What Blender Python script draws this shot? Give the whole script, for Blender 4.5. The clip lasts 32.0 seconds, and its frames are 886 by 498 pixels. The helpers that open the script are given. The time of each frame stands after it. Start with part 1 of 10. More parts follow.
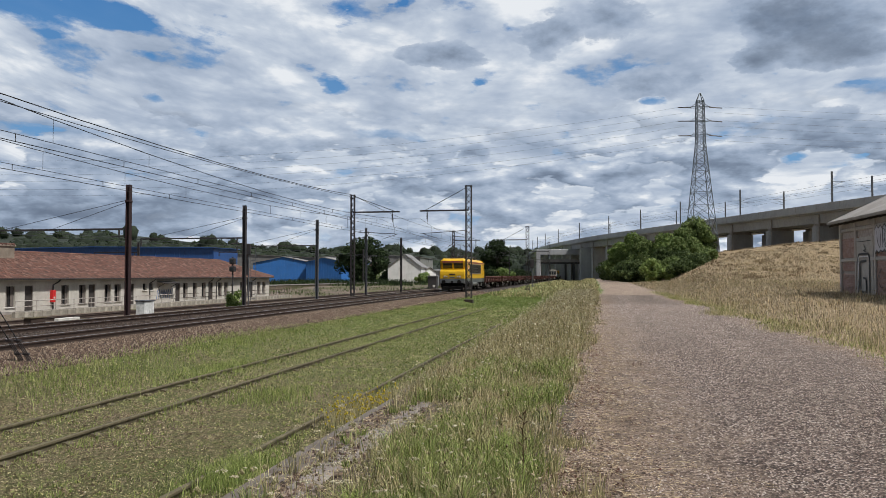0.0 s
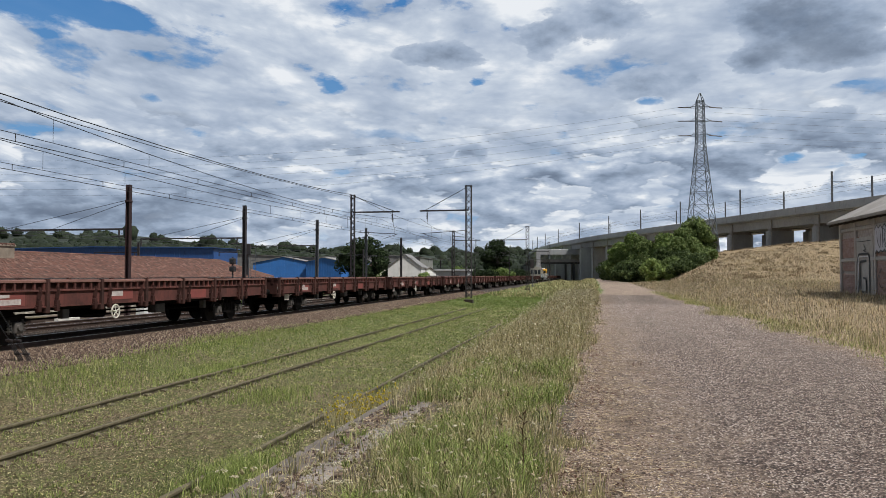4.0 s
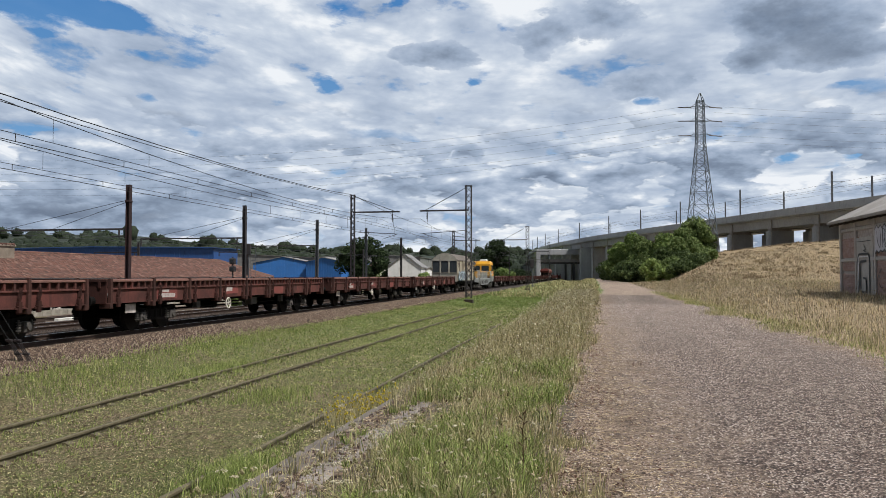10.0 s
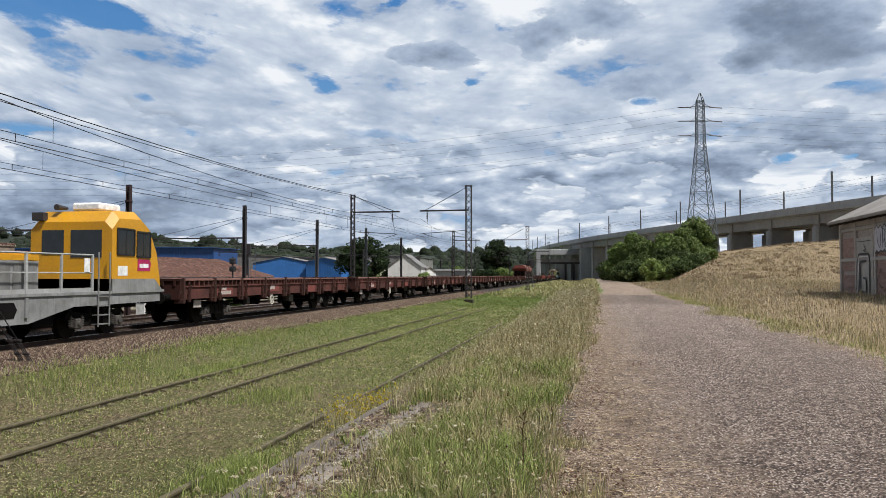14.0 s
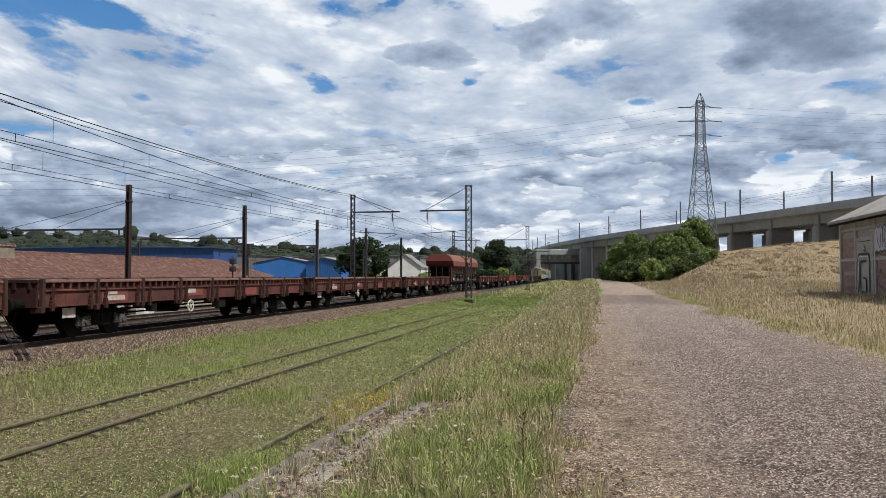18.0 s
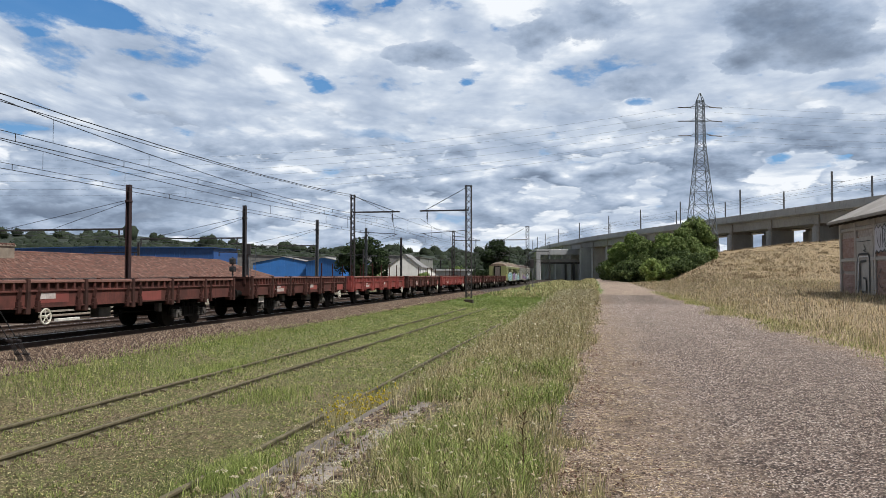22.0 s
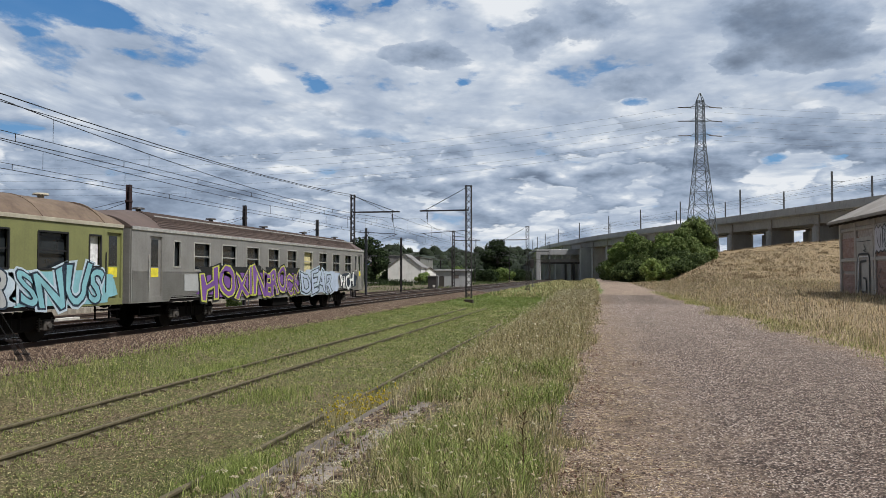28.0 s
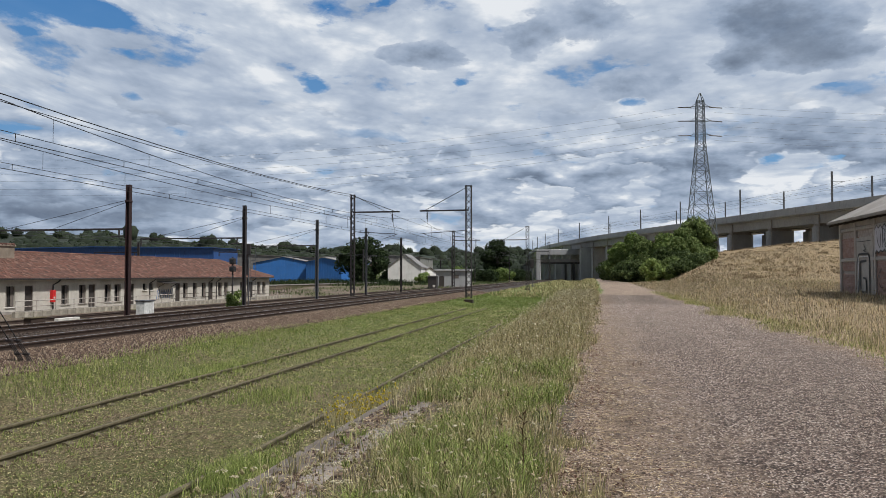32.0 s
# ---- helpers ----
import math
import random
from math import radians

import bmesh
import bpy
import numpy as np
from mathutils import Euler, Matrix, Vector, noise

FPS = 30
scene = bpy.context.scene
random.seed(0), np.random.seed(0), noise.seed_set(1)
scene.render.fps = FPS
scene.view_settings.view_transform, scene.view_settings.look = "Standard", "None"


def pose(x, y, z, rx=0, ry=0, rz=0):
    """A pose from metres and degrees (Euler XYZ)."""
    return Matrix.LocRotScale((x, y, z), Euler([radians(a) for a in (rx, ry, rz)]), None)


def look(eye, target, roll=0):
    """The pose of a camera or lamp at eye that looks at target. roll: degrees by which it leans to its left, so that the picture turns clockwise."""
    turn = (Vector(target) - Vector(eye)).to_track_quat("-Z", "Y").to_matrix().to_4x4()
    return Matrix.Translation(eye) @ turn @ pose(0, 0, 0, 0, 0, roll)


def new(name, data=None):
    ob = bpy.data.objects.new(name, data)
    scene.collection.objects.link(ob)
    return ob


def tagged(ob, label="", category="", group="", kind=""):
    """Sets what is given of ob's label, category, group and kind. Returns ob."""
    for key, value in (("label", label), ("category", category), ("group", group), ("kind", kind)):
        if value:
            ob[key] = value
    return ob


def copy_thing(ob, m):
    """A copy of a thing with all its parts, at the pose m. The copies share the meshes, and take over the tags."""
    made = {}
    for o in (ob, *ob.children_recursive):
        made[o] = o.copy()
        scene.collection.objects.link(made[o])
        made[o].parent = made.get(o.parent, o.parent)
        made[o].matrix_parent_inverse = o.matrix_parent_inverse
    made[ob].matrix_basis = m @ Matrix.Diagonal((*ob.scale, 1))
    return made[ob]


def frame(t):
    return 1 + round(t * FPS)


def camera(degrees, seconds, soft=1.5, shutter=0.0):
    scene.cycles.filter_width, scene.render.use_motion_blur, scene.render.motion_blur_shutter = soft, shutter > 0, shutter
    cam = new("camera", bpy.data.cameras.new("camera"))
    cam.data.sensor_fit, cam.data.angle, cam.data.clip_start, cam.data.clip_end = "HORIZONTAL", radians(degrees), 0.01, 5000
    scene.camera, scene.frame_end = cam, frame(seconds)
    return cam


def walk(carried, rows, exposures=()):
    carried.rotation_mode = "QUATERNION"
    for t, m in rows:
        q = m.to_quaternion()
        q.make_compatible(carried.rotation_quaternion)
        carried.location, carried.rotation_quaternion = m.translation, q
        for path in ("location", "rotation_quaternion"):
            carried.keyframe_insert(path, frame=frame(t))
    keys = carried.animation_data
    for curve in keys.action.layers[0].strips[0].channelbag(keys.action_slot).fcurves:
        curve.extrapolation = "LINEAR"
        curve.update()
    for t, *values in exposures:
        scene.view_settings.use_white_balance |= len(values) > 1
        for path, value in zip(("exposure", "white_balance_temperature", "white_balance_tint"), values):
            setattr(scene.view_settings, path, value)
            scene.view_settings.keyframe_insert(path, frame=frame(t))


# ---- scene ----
# The main line runs along y; the old loading platform is at z = 0.
cam = camera(59.38, 32.0, 0.5)
EYE = (0.0, 0.0, 1.6)
walk(cam, [(0.0, look(EYE, (-18.98, 98.1, 4.98))), (32.0, look(EYE, (-18.98, 98.1, 4.98)))], [(0.0, -0.1), (6.0, -0.04), (13.0, 0.02), (21.0, 0.08), (25.0, 0.12), (28.0, -0.11), (32.0, -0.13)])

RAIL = -0.21           # top of the main rails
SIDING = -0.86         # top of the siding rails
TRACK_1, TRACK_2 = -15.72, -19.85
PLATFORM_EDGE = -2.56
rng = np.random.default_rng(7)

# ---- light ----
SUN_EL, SUN_AZ = 57.0, 117.0      # degrees; azimuth clockwise from +y


def make_world():
    w = bpy.data.worlds.new("sky")
    scene.world = w
    w.use_nodes = True
    nt = w.node_tree
    nt.nodes.clear()
    out = nt.nodes.new("ShaderNodeOutputWorld")
    bg = nt.nodes.new("ShaderNodeBackground")
    sky = nt.nodes.new("ShaderNodeTexSky")
    sky.sky_type = "NISHITA"
    sky.sun_disc = False
    sky.sun_elevation = radians(SUN_EL)
    sky.sun_rotation = radians(SUN_AZ)
    co = nt.nodes.new("ShaderNodeTexCoord")
    no = nt.nodes.new("ShaderNodeTexNoise")
    no.inputs["Scale"].default_value = 4.0
    no.inputs["Detail"].default_value = 6.0
    ramp = nt.nodes.new("ShaderNodeValToRGB")
    ramp.color_ramp.elements[0].position = 0.28
    ramp.color_ramp.elements[1].position = 0.5
    mix = nt.nodes.new("ShaderNodeMix")
    mix.data_type = "RGBA"
    mix.inputs[7].default_value = (7.6, 8.7, 10.3, 1)
    nt.links.new(co.outputs["Generated"], no.inputs["Vector"])
    nt.links.new(no.outputs["Fac"], ramp.inputs["Fac"])
    nt.links.new(ramp.outputs["Color"], mix.inputs[0])
    nt.links.new(sky.outputs["Color"], mix.inputs[6])
    nt.links.new(mix.outputs[2], bg.inputs["Color"])
    bg.inputs["Strength"].default_value = 0.033
    nt.links.new(bg.outputs["Background"], out.inputs["Surface"])


make_world()
sun = new("sun", bpy.data.lights.new("sun", "SUN"))
sun.data.energy = 5.0
sun.data.angle = radians(4.0)
sun.data.color = (1.0, 0.975, 0.94)
_a, _e = radians(SUN_AZ), radians(SUN_EL)
sun.matrix_world = look((0, 0, 60), (-math.sin(_a) * math.cos(_e) * 50, -math.cos(_a) * math.cos(_e) * 50, 60 - math.sin(_e) * 50))


# ---- materials ----
class Nodes:
    """A small builder for node materials."""

    def __init__(self, name):
        self.mat = bpy.data.materials.new(name)
        self.mat.use_nodes = True
        self.nt = self.mat.node_tree
        self.bsdf = self.nt.nodes["Principled BSDF"]
        self.out = self.nt.nodes["Material Output"]

    def node(self, kind, **kw):
        n = self.nt.nodes.new(kind)
        for k, v in kw.items():
            n.inputs[k].default_value = v
        return n

    def link(self, a, b):
        self.nt.links.new(a, b)

    def coords(self, which="Object"):
        return self.node("ShaderNodeTexCoord").outputs[which]

    def scaled(self, vec, s):
        m = self.node("ShaderNodeMapping")
        m.inputs["Scale"].default_value = s
        self.link(vec, m.inputs["Vector"])
        return m.outputs["Vector"]

    def noise(self, vec, scale, detail=4.0, rough=0.6, dist=0.0):
        n = self.node("ShaderNodeTexNoise", Scale=scale, Detail=detail, Roughness=rough, Distortion=dist)
        self.link(vec, n.inputs["Vector"])
        return n.outputs["Fac"]

    def voronoi(self, vec, scale, out="Distance"):
        n = self.node("ShaderNodeTexVoronoi", Scale=scale)
        self.link(vec, n.inputs["Vector"])
        return n.outputs[out]

    def ramp(self, fac, stops):
        r = self.node("ShaderNodeValToRGB")
        cr = r.color_ramp
        while len(cr.elements) < len(stops):
            cr.elements.new(0.5)
        for e, (p, c) in zip(cr.elements, stops):
            e.position = p
            e.color = (*c, 1) if len(c) == 3 else c
        self.link(fac, r.inputs["Fac"])
        return r.outputs["Color"]

    def mix(self, fac, a, b, mode="MIX"):
        m = self.node("ShaderNodeMix")
        m.data_type = "RGBA"
        m.blend_type = mode
        for sock, v in ((m.inputs[0], fac), (m.inputs[6], a), (m.inputs[7], b)):
            if isinstance(v, (int, float)):
                sock.default_value = v
            elif isinstance(v, tuple):
                sock.default_value = (*v, 1)
            else:
                self.link(v, sock)
        return m.outputs[2]

    def math(self, op, a, b=0.0):
        m = self.node("ShaderNodeMath")
        m.operation = op
        for sock, v in ((m.inputs[0], a), (m.inputs[1], b)):
            if isinstance(v, (int, float)):
                sock.default_value = v
            else:
                self.link(v, sock)
        return m.outputs[0]

    def finish(self, color, rough=0.8, metal=0.0, bump=None, strength=0.3, dist=0.02, spec=None):
        for sock, v in (("Base Color", color), ("Roughness", rough), ("Metallic", metal)):
            if isinstance(v, (int, float)):
                self.bsdf.inputs[sock].default_value = v
            elif isinstance(v, tuple):
                self.bsdf.inputs[sock].default_value = (*v, 1)
            else:
                self.link(v, self.bsdf.inputs[sock])
        if spec is not None:
            self.bsdf.inputs["Specular IOR Level"].default_value = spec
        if bump is not None:
            b = self.node("ShaderNodeBump", Strength=strength, Distance=dist)
            self.link(bump, b.inputs["Height"])
            self.link(b.outputs["Normal"], self.bsdf.inputs["Normal"])
        return self.mat


def worn(name, base, dirt, scale=1.2, rough=0.55, metal=0.0, amount=0.5, streak=True, vary=0.12, bump=0.15, dist=0.01, spec=None):
    """Painted or raw surface with grime at two scales, and run-down streaks."""
    n = Nodes(name)
    v = n.coords()
    big = n.noise(v, scale, 5, 0.65)
    fine = n.noise(v, scale * 22, 3, 0.7)
    c = n.mix(n.ramp(big, [(0.5 - 0.22 * amount, (0, 0, 0)), (0.5 + 0.45 * (1.1 - amount), (1, 1, 1))]), base, dirt)
    if streak:
        s = n.noise(n.scaled(v, (5.0, 5.0, 0.35)), scale * 1.6, 4, 0.6)
        c = n.mix(n.math("MULTIPLY", n.ramp(s, [(0.5, (0, 0, 0)), (0.75, (1, 1, 1))]), amount), c, dirt)
    rnd = n.node("ShaderNodeObjectInfo").outputs["Random"]
    c = n.mix(n.math("MULTIPLY", rnd, vary), c, dirt)
    c = n.mix(0.25, c, n.ramp(fine, [(0.3, tuple(0.55 * k for k in base)), (0.7, tuple(min(1.0, 1.25 * k) for k in base))]))
    return n.finish(c, n.math("ADD", n.math("MULTIPLY", fine, 0.25), rough - 0.1), metal, fine, bump, dist, spec)


def plain(name, col, rough=0.6, metal=0.0, scale=6.0, spread=0.25):
    n = Nodes(name)
    v = n.coords()
    f = n.noise(v, scale, 4, 0.6)
    c = n.ramp(f, [(0.3, tuple(k * (1 - spread) for k in col)), (0.7, tuple(min(1.0, k * (1 + spread)) for k in col))])
    return n.finish(c, rough, metal, f, 0.1, 0.01)


def glass_dark(name, col=(0.015, 0.018, 0.02)):
    n = Nodes(name)
    f = n.noise(n.coords(), 3.0, 3)
    return n.finish(n.mix(f, col, tuple(k * 2.2 for k in col)), 0.12, 0.0, spec=0.6)


def mat_ground():
    """Soil, litter and thin turf."""
    n = Nodes("turf_and_soil")
    v = n.coords()
    big = n.noise(v, 0.35, 6, 0.65)
    mid = n.noise(v, 2.2, 6, 0.75)
    fine = n.noise(v, 34.0, 5, 0.85)
    bits = n.noise(n.scaled(v, (1, 0.6, 1)), 16.0, 6, 0.85, 0.8)
    green = n.ramp(fine, [(0.36, (0.02, 0.026, 0.009)), (0.5, (0.115, 0.125, 0.046)), (0.64, (0.24, 0.25, 0.10))])
    straw = n.ramp(bits, [(0.38, (0.025, 0.018, 0.011)), (0.5, (0.16, 0.12, 0.075)), (0.63, (0.5, 0.4, 0.27))])
    c = n.mix(n.ramp(n.math("ADD", n.math("MULTIPLY", big, 0.55), n.math("MULTIPLY", mid, 0.45)), [(0.41, (0, 0, 0)), (0.58, (1, 1, 1))]), straw, green)
    far = n.node("ShaderNodeSeparateXYZ")
    n.link(v, far.inputs[0])
    lush = n.ramp(n.math("MULTIPLY", n.math("ADD", far.outputs[1], n.math("MULTIPLY", big, 20.0)), 0.01), [(0.24, (0, 0, 0)), (0.46, (0.85, 0.85, 0.85))])
    c = n.mix(lush, c, n.ramp(fine, [(0.36, (0.05, 0.075, 0.02)), (0.5, (0.11, 0.155, 0.042)), (0.64, (0.2, 0.235, 0.075))]))
    c = n.mix(n.ramp(n.noise(v, 70, 3, 0.8), [(0.6, (0, 0, 0)), (0.68, (0.8, 0.8, 0.8))]), c, (0.5, 0.42, 0.28))
    return n.finish(c, 0.95, 0, n.math("ADD", fine, mid), 1.0, 0.05, spec=0.12)


def mat_yard():
    n = Nodes("yard_gravel")
    v = n.coords()
    big = n.noise(n.scaled(v, (1, 0.25, 1)), 0.3, 6, 0.7)
    fine = n.noise(v, 6.0, 6, 0.8)
    c = n.ramp(fine, [(0.3, (0.05, 0.04, 0.032)), (0.7, (0.25, 0.2, 0.155))])
    c = n.mix(n.ramp(big, [(0.48, (0, 0, 0)), (0.62, (1, 1, 1))]), c, n.ramp(fine, [(0.3, (0.035, 0.04, 0.016)), (0.7, (0.15, 0.145, 0.065))]))
    return n.finish(c, 0.95, 0, fine, 0.6, 0.05, spec=0.12)


def mat_dry():
    n = Nodes("dry_field")
    v = n.coords()
    mid = n.noise(v, 0.5, 6, 0.7)
    fine = n.noise(v, 14.0, 5, 0.75)
    c = n.ramp(fine, [(0.36, (0.09, 0.06, 0.03)), (0.64, (0.46, 0.355, 0.225))])
    c = n.mix(n.ramp(mid, [(0.45, (0, 0, 0)), (0.7, (1, 1, 1))]), c, n.ramp(fine, [(0.36, (0.06, 0.04, 0.02)), (0.64, (0.36, 0.27, 0.15))]))
    return n.finish(c, 0.95, 0, fine, 0.8, 0.08, spec=0.12)


def mat_asphalt():
    """Old asphalt lane: pale and dark chippings in the middle, wearing to gravel, soil and straw at its sides."""
    n = Nodes("old_asphalt")
    v = n.coords()
    lane = n.noise(n.scaled(v, (1.0, 0.10, 1.0)), 0.7, 3, 0.5)
    patch = n.noise(v, 1.1, 6, 0.7)
    cell = n.voronoi(v, 48.0, "Color")
    chip = n.node("ShaderNodeSeparateColor")
    n.link(cell, chip.inputs["Color"])
    edge = n.voronoi(v, 48.0, "Distance")
    dark = n.ramp(chip.outputs[0], [(0.0, (0.025, 0.019, 0.018)), (0.45, (0.12, 0.088, 0.07)), (0.72, (0.265, 0.2, 0.157)), (0.9, (0.48, 0.385, 0.31)), (1.0, (0.74, 0.64, 0.55))])
    pale = n.ramp(chip.outputs[0], [(0.0, (0.05, 0.037, 0.03)), (0.45, (0.23, 0.17, 0.14)), (0.75, (0.44, 0.345, 0.29)), (1.0, (0.8, 0.7, 0.62))])
    f = n.math("ADD", n.math("MULTIPLY", lane, 0.5), n.math("MULTIPLY", patch, 0.5))
    c = n.mix(n.ramp(f, [(0.33, (0, 0, 0)), (0.56, (1, 1, 1))]), dark, pale)
    c = n.mix(n.ramp(edge, [(0.35, (0, 0, 0)), (0.75, (1, 1, 1))]), c, (0.04, 0.031, 0.028))
    mott = n.noise(v, 9.0, 6, 0.85)
    c = n.mix(n.ramp(mott, [(0.38, (0.7, 0.7, 0.7)), (0.47, (0, 0, 0))]), c, (0.05, 0.037, 0.034))
    c = n.mix(n.ramp(mott, [(0.54, (0, 0, 0)), (0.66, (0.7, 0.7, 0.7))]), c, (0.44, 0.355, 0.3))
    fine = n.noise(v, 24.0, 5, 0.85)
    strand = n.noise(n.scaled(v, (1, 0.35, 1)), 22, 6, 0.75, 1.2)
    soil = n.ramp(fine, [(0.38, (0.03, 0.021, 0.016)), (0.5, (0.21, 0.15, 0.11)), (0.62, (0.56, 0.44, 0.34))])
    soil = n.mix(n.ramp(n.noise(v, 1.6, 6, 0.75), [(0.47, (0, 0, 0)), (0.6, (1, 1, 1))]), soil, n.ramp(strand, [(0.4, (0.03, 0.021, 0.016)), (0.6, (0.26, 0.19, 0.135))]))
    sep = n.node("ShaderNodeSeparateXYZ")
    n.link(v, sep.inputs[0])
    waver = n.math("MULTIPLY", n.math("SUBTRACT", n.noise(v, 0.8, 7, 0.75), 0.5), 2.6)
    left = n.math("ADD", sep.outputs[0], waver)
    c = n.mix(n.ramp(n.math("MULTIPLY", left, 0.4), [(0.06, (1, 1, 1)), (0.62, (0, 0, 0))]), c, soil)
    right = n.math("ADD", n.math("SUBTRACT", 5.2, sep.outputs[0]), waver)
    c = n.mix(n.ramp(n.math("MULTIPLY", right, 0.5), [(0.0, (1, 1, 1)), (0.3, (0, 0, 0))]), c, soil)
    return n.finish(c, 0.88, 0, n.math("ADD", n.math("SUBTRACT", 1.0, edge), fine), 1.0, 0.02, spec=0.12)


def mat_path_edge():
    n = Nodes("gravel_edge")
    v = n.coords()
    mid = n.noise(v, 1.8, 6, 0.7)
    fine = n.noise(v, 26.0, 5, 0.85)
    strand = n.noise(n.scaled(v, (1, 0.3, 1)), 30, 5, 0.7, 1.2)
    c = n.ramp(fine, [(0.38, (0.04, 0.028, 0.021)), (0.5, (0.24, 0.18, 0.14)), (0.62, (0.6, 0.48, 0.38))])
    c = n.mix(n.ramp(mid, [(0.5, (0, 0, 0)), (0.68, (1, 1, 1))]), c, n.ramp(strand, [(0.4, (0.035, 0.026, 0.02)), (0.62, (0.24, 0.18, 0.13))]))
    return n.finish(c, 0.95, 0, n.math("ADD", fine, strand), 0.8, 0.02, spec=0.12)


def mat_stones(name, cols, scale=1.0):
    n = Nodes(name)
    r = n.node("ShaderNodeNewGeometry").outputs["Random Per Island"]
    f = n.noise(n.coords(), 30.0, 3)
    c = n.mix(0.2, n.ramp(r, [(i / (len(cols) - 1), c) for i, c in enumerate(cols)]), n.ramp(f, [(0.3, (0.025, 0.018, 0.015)), (0.7, (0.2, 0.155, 0.125))]))
    return n.finish(c, 0.9, 0, f, 0.4, 0.01, spec=0.12)


def mat_blades(name, cols, rough=0.7):
    """Grass and leaves: a colour for every blade, slightly see-through."""
    n = Nodes(name)
    r = n.node("ShaderNodeNewGeometry").outputs["Random Per Island"]
    c = n.ramp(r, [(i / (len(cols) - 1), c) for i, c in enumerate(cols)])
    big = n.noise(n.coords(), 0.9, 3)
    c = n.mix(0.22, c, n.mix(big, tuple(0.6 * k for k in cols[0]), tuple(min(1, 1.3 * k) for k in cols[-1])))
    n.finish(c, rough, 0, spec=0.06)
    tr = n.node("ShaderNodeBsdfTranslucent")
    n.link(c, tr.inputs["Color"])
    ms = n.node("ShaderNodeMixShader", Fac=0.28)
    n.link(n.bsdf.outputs[0], ms.inputs[1])
    n.link(tr.outputs[0], ms.inputs[2])
    n.link(ms.outputs[0], n.out.inputs["Surface"])
    return n.mat


def mat_island(name, cols, rough=0.8, fine_scale=20.0, bump=0.3):
    """Pieces joined in one mesh or made singly: a tone for each."""
    n = Nodes(name)
    r = n.node("ShaderNodeNewGeometry").outputs["Random Per Island"]
    o = n.node("ShaderNodeObjectInfo").outputs["Random"]
    k = n.math("FRACT", n.math("ADD", r, o))
    v = n.coords()
    fine = n.noise(v, fine_scale, 4, 0.7)
    big = n.noise(n.coords("Generated"), 3.0, 4)
    c = n.ramp(k, [(i / (len(cols) - 1), c) for i, c in enumerate(cols)])
    c = n.mix(0.3, c, n.ramp(fine, [(0.3, tuple(0.4 * a for a in cols[0])), (0.7, cols[-1])]))
    c = n.mix(n.math("MULTIPLY", n.ramp(big, [(0.5, (0, 0, 0)), (0.75, (1, 1, 1))]), 0.35), c, tuple(0.35 * a for a in cols[0]))
    return n.finish(c, rough, 0, fine, bump, 0.01)


# gaps of blue, slate undersides and bright heads in the cloud cover
SKY_GAPS = [(-38.7, 17.4, 6.6, 1.6, 1.1), (-34.5, 17.1, 2.9, 1.1, 1.1), (-32.2, 15.0, 1.7, 0.5, 0.8), (-32.5, 11.9, 1.3, 0.7, 0.9), (-39.2, 9.7, 5.0, 0.8, 0.6), (-38.1, 15.8, 1.4, 0.3, 0.6), (-19.8, 13.7, 1.9, 0.7, 1.2), (-16.3, 10.5, 3.9, 0.6, 1.1), (-13.4, 10.2, 1.3, 0.4, 1.0), (-14.9, 19.5, 0.9, 0.5, 0.8), (-8.9, 14.1, 0.7, 0.4, 0.9), (-18.4, 15.8, 1.6, 0.5, 0.5), (4.1, 12.1, 1.2, 0.6, 0.9), (-3.0, 10.1, 1.4, 0.3, 0.8), (12.2, 8.2, 1.6, 0.6, 1.1), (18.0, 8.0, 2.3, 0.5, 1.1), (17.1, 12.0, 1.2, 0.2, 0.8)]
SKY_DARK = [(14.3, 16.3, 5.8, 3.3, 1.0), (11.3, 17.8, 3.5, 1.9, 0.8), (10.7, 14.4, 2.2, 1.2, 0.95), (16.8, 14.3, 3.7, 1.5, 0.7), (15.0, 9.5, 3.3, 1.7, 0.95), (18.1, 9.1, 2.3, 1.1, 0.8), (-11.3, 15.9, 3.7, 1.3, 0.8), (4.1, 13.6, 5.0, 1.9, 0.65), (2.2, 7.5, 2.9, 1.0, 0.9), (7.8, 7.7, 4.1, 1.4, 0.9), (-3.4, 7.4, 3.7, 1.3, 0.75), (-9.2, 8.9, 1.4, 0.8, 0.85), (-14.2, 6.5, 3.3, 1.1, 0.75), (-38.8, 4.3, 5.4, 1.8, 1.0), (-30.4, 5.3, 5.4, 2.2, 0.9), (-25.6, 6.5, 3.3, 1.8, 0.6), (-34.0, 3.7, 9.3, 1.3, 0.9), (-0.3, 18.2, 5.4, 2.3, 0.6), (-3.8, 16.8, 2.9, 1.5, 0.65)]
SKY_SOFT = [(6.0, 16.7, 15.5, 6.3, 0.45), (0.1, 11.3, 11.6, 3.3, 0.4), (-32.3, 12.2, 18.6, 10.8, 0.5), (15.4, 12.1, 9.3, 4.6, 0.25), (-29.4, 14.7, 6.2, 1.3, 0.3), (-34.0, 5.7, 13.2, 4.6, 0.5), (-14.5, 11.9, 11.6, 10.8, 0.3)]
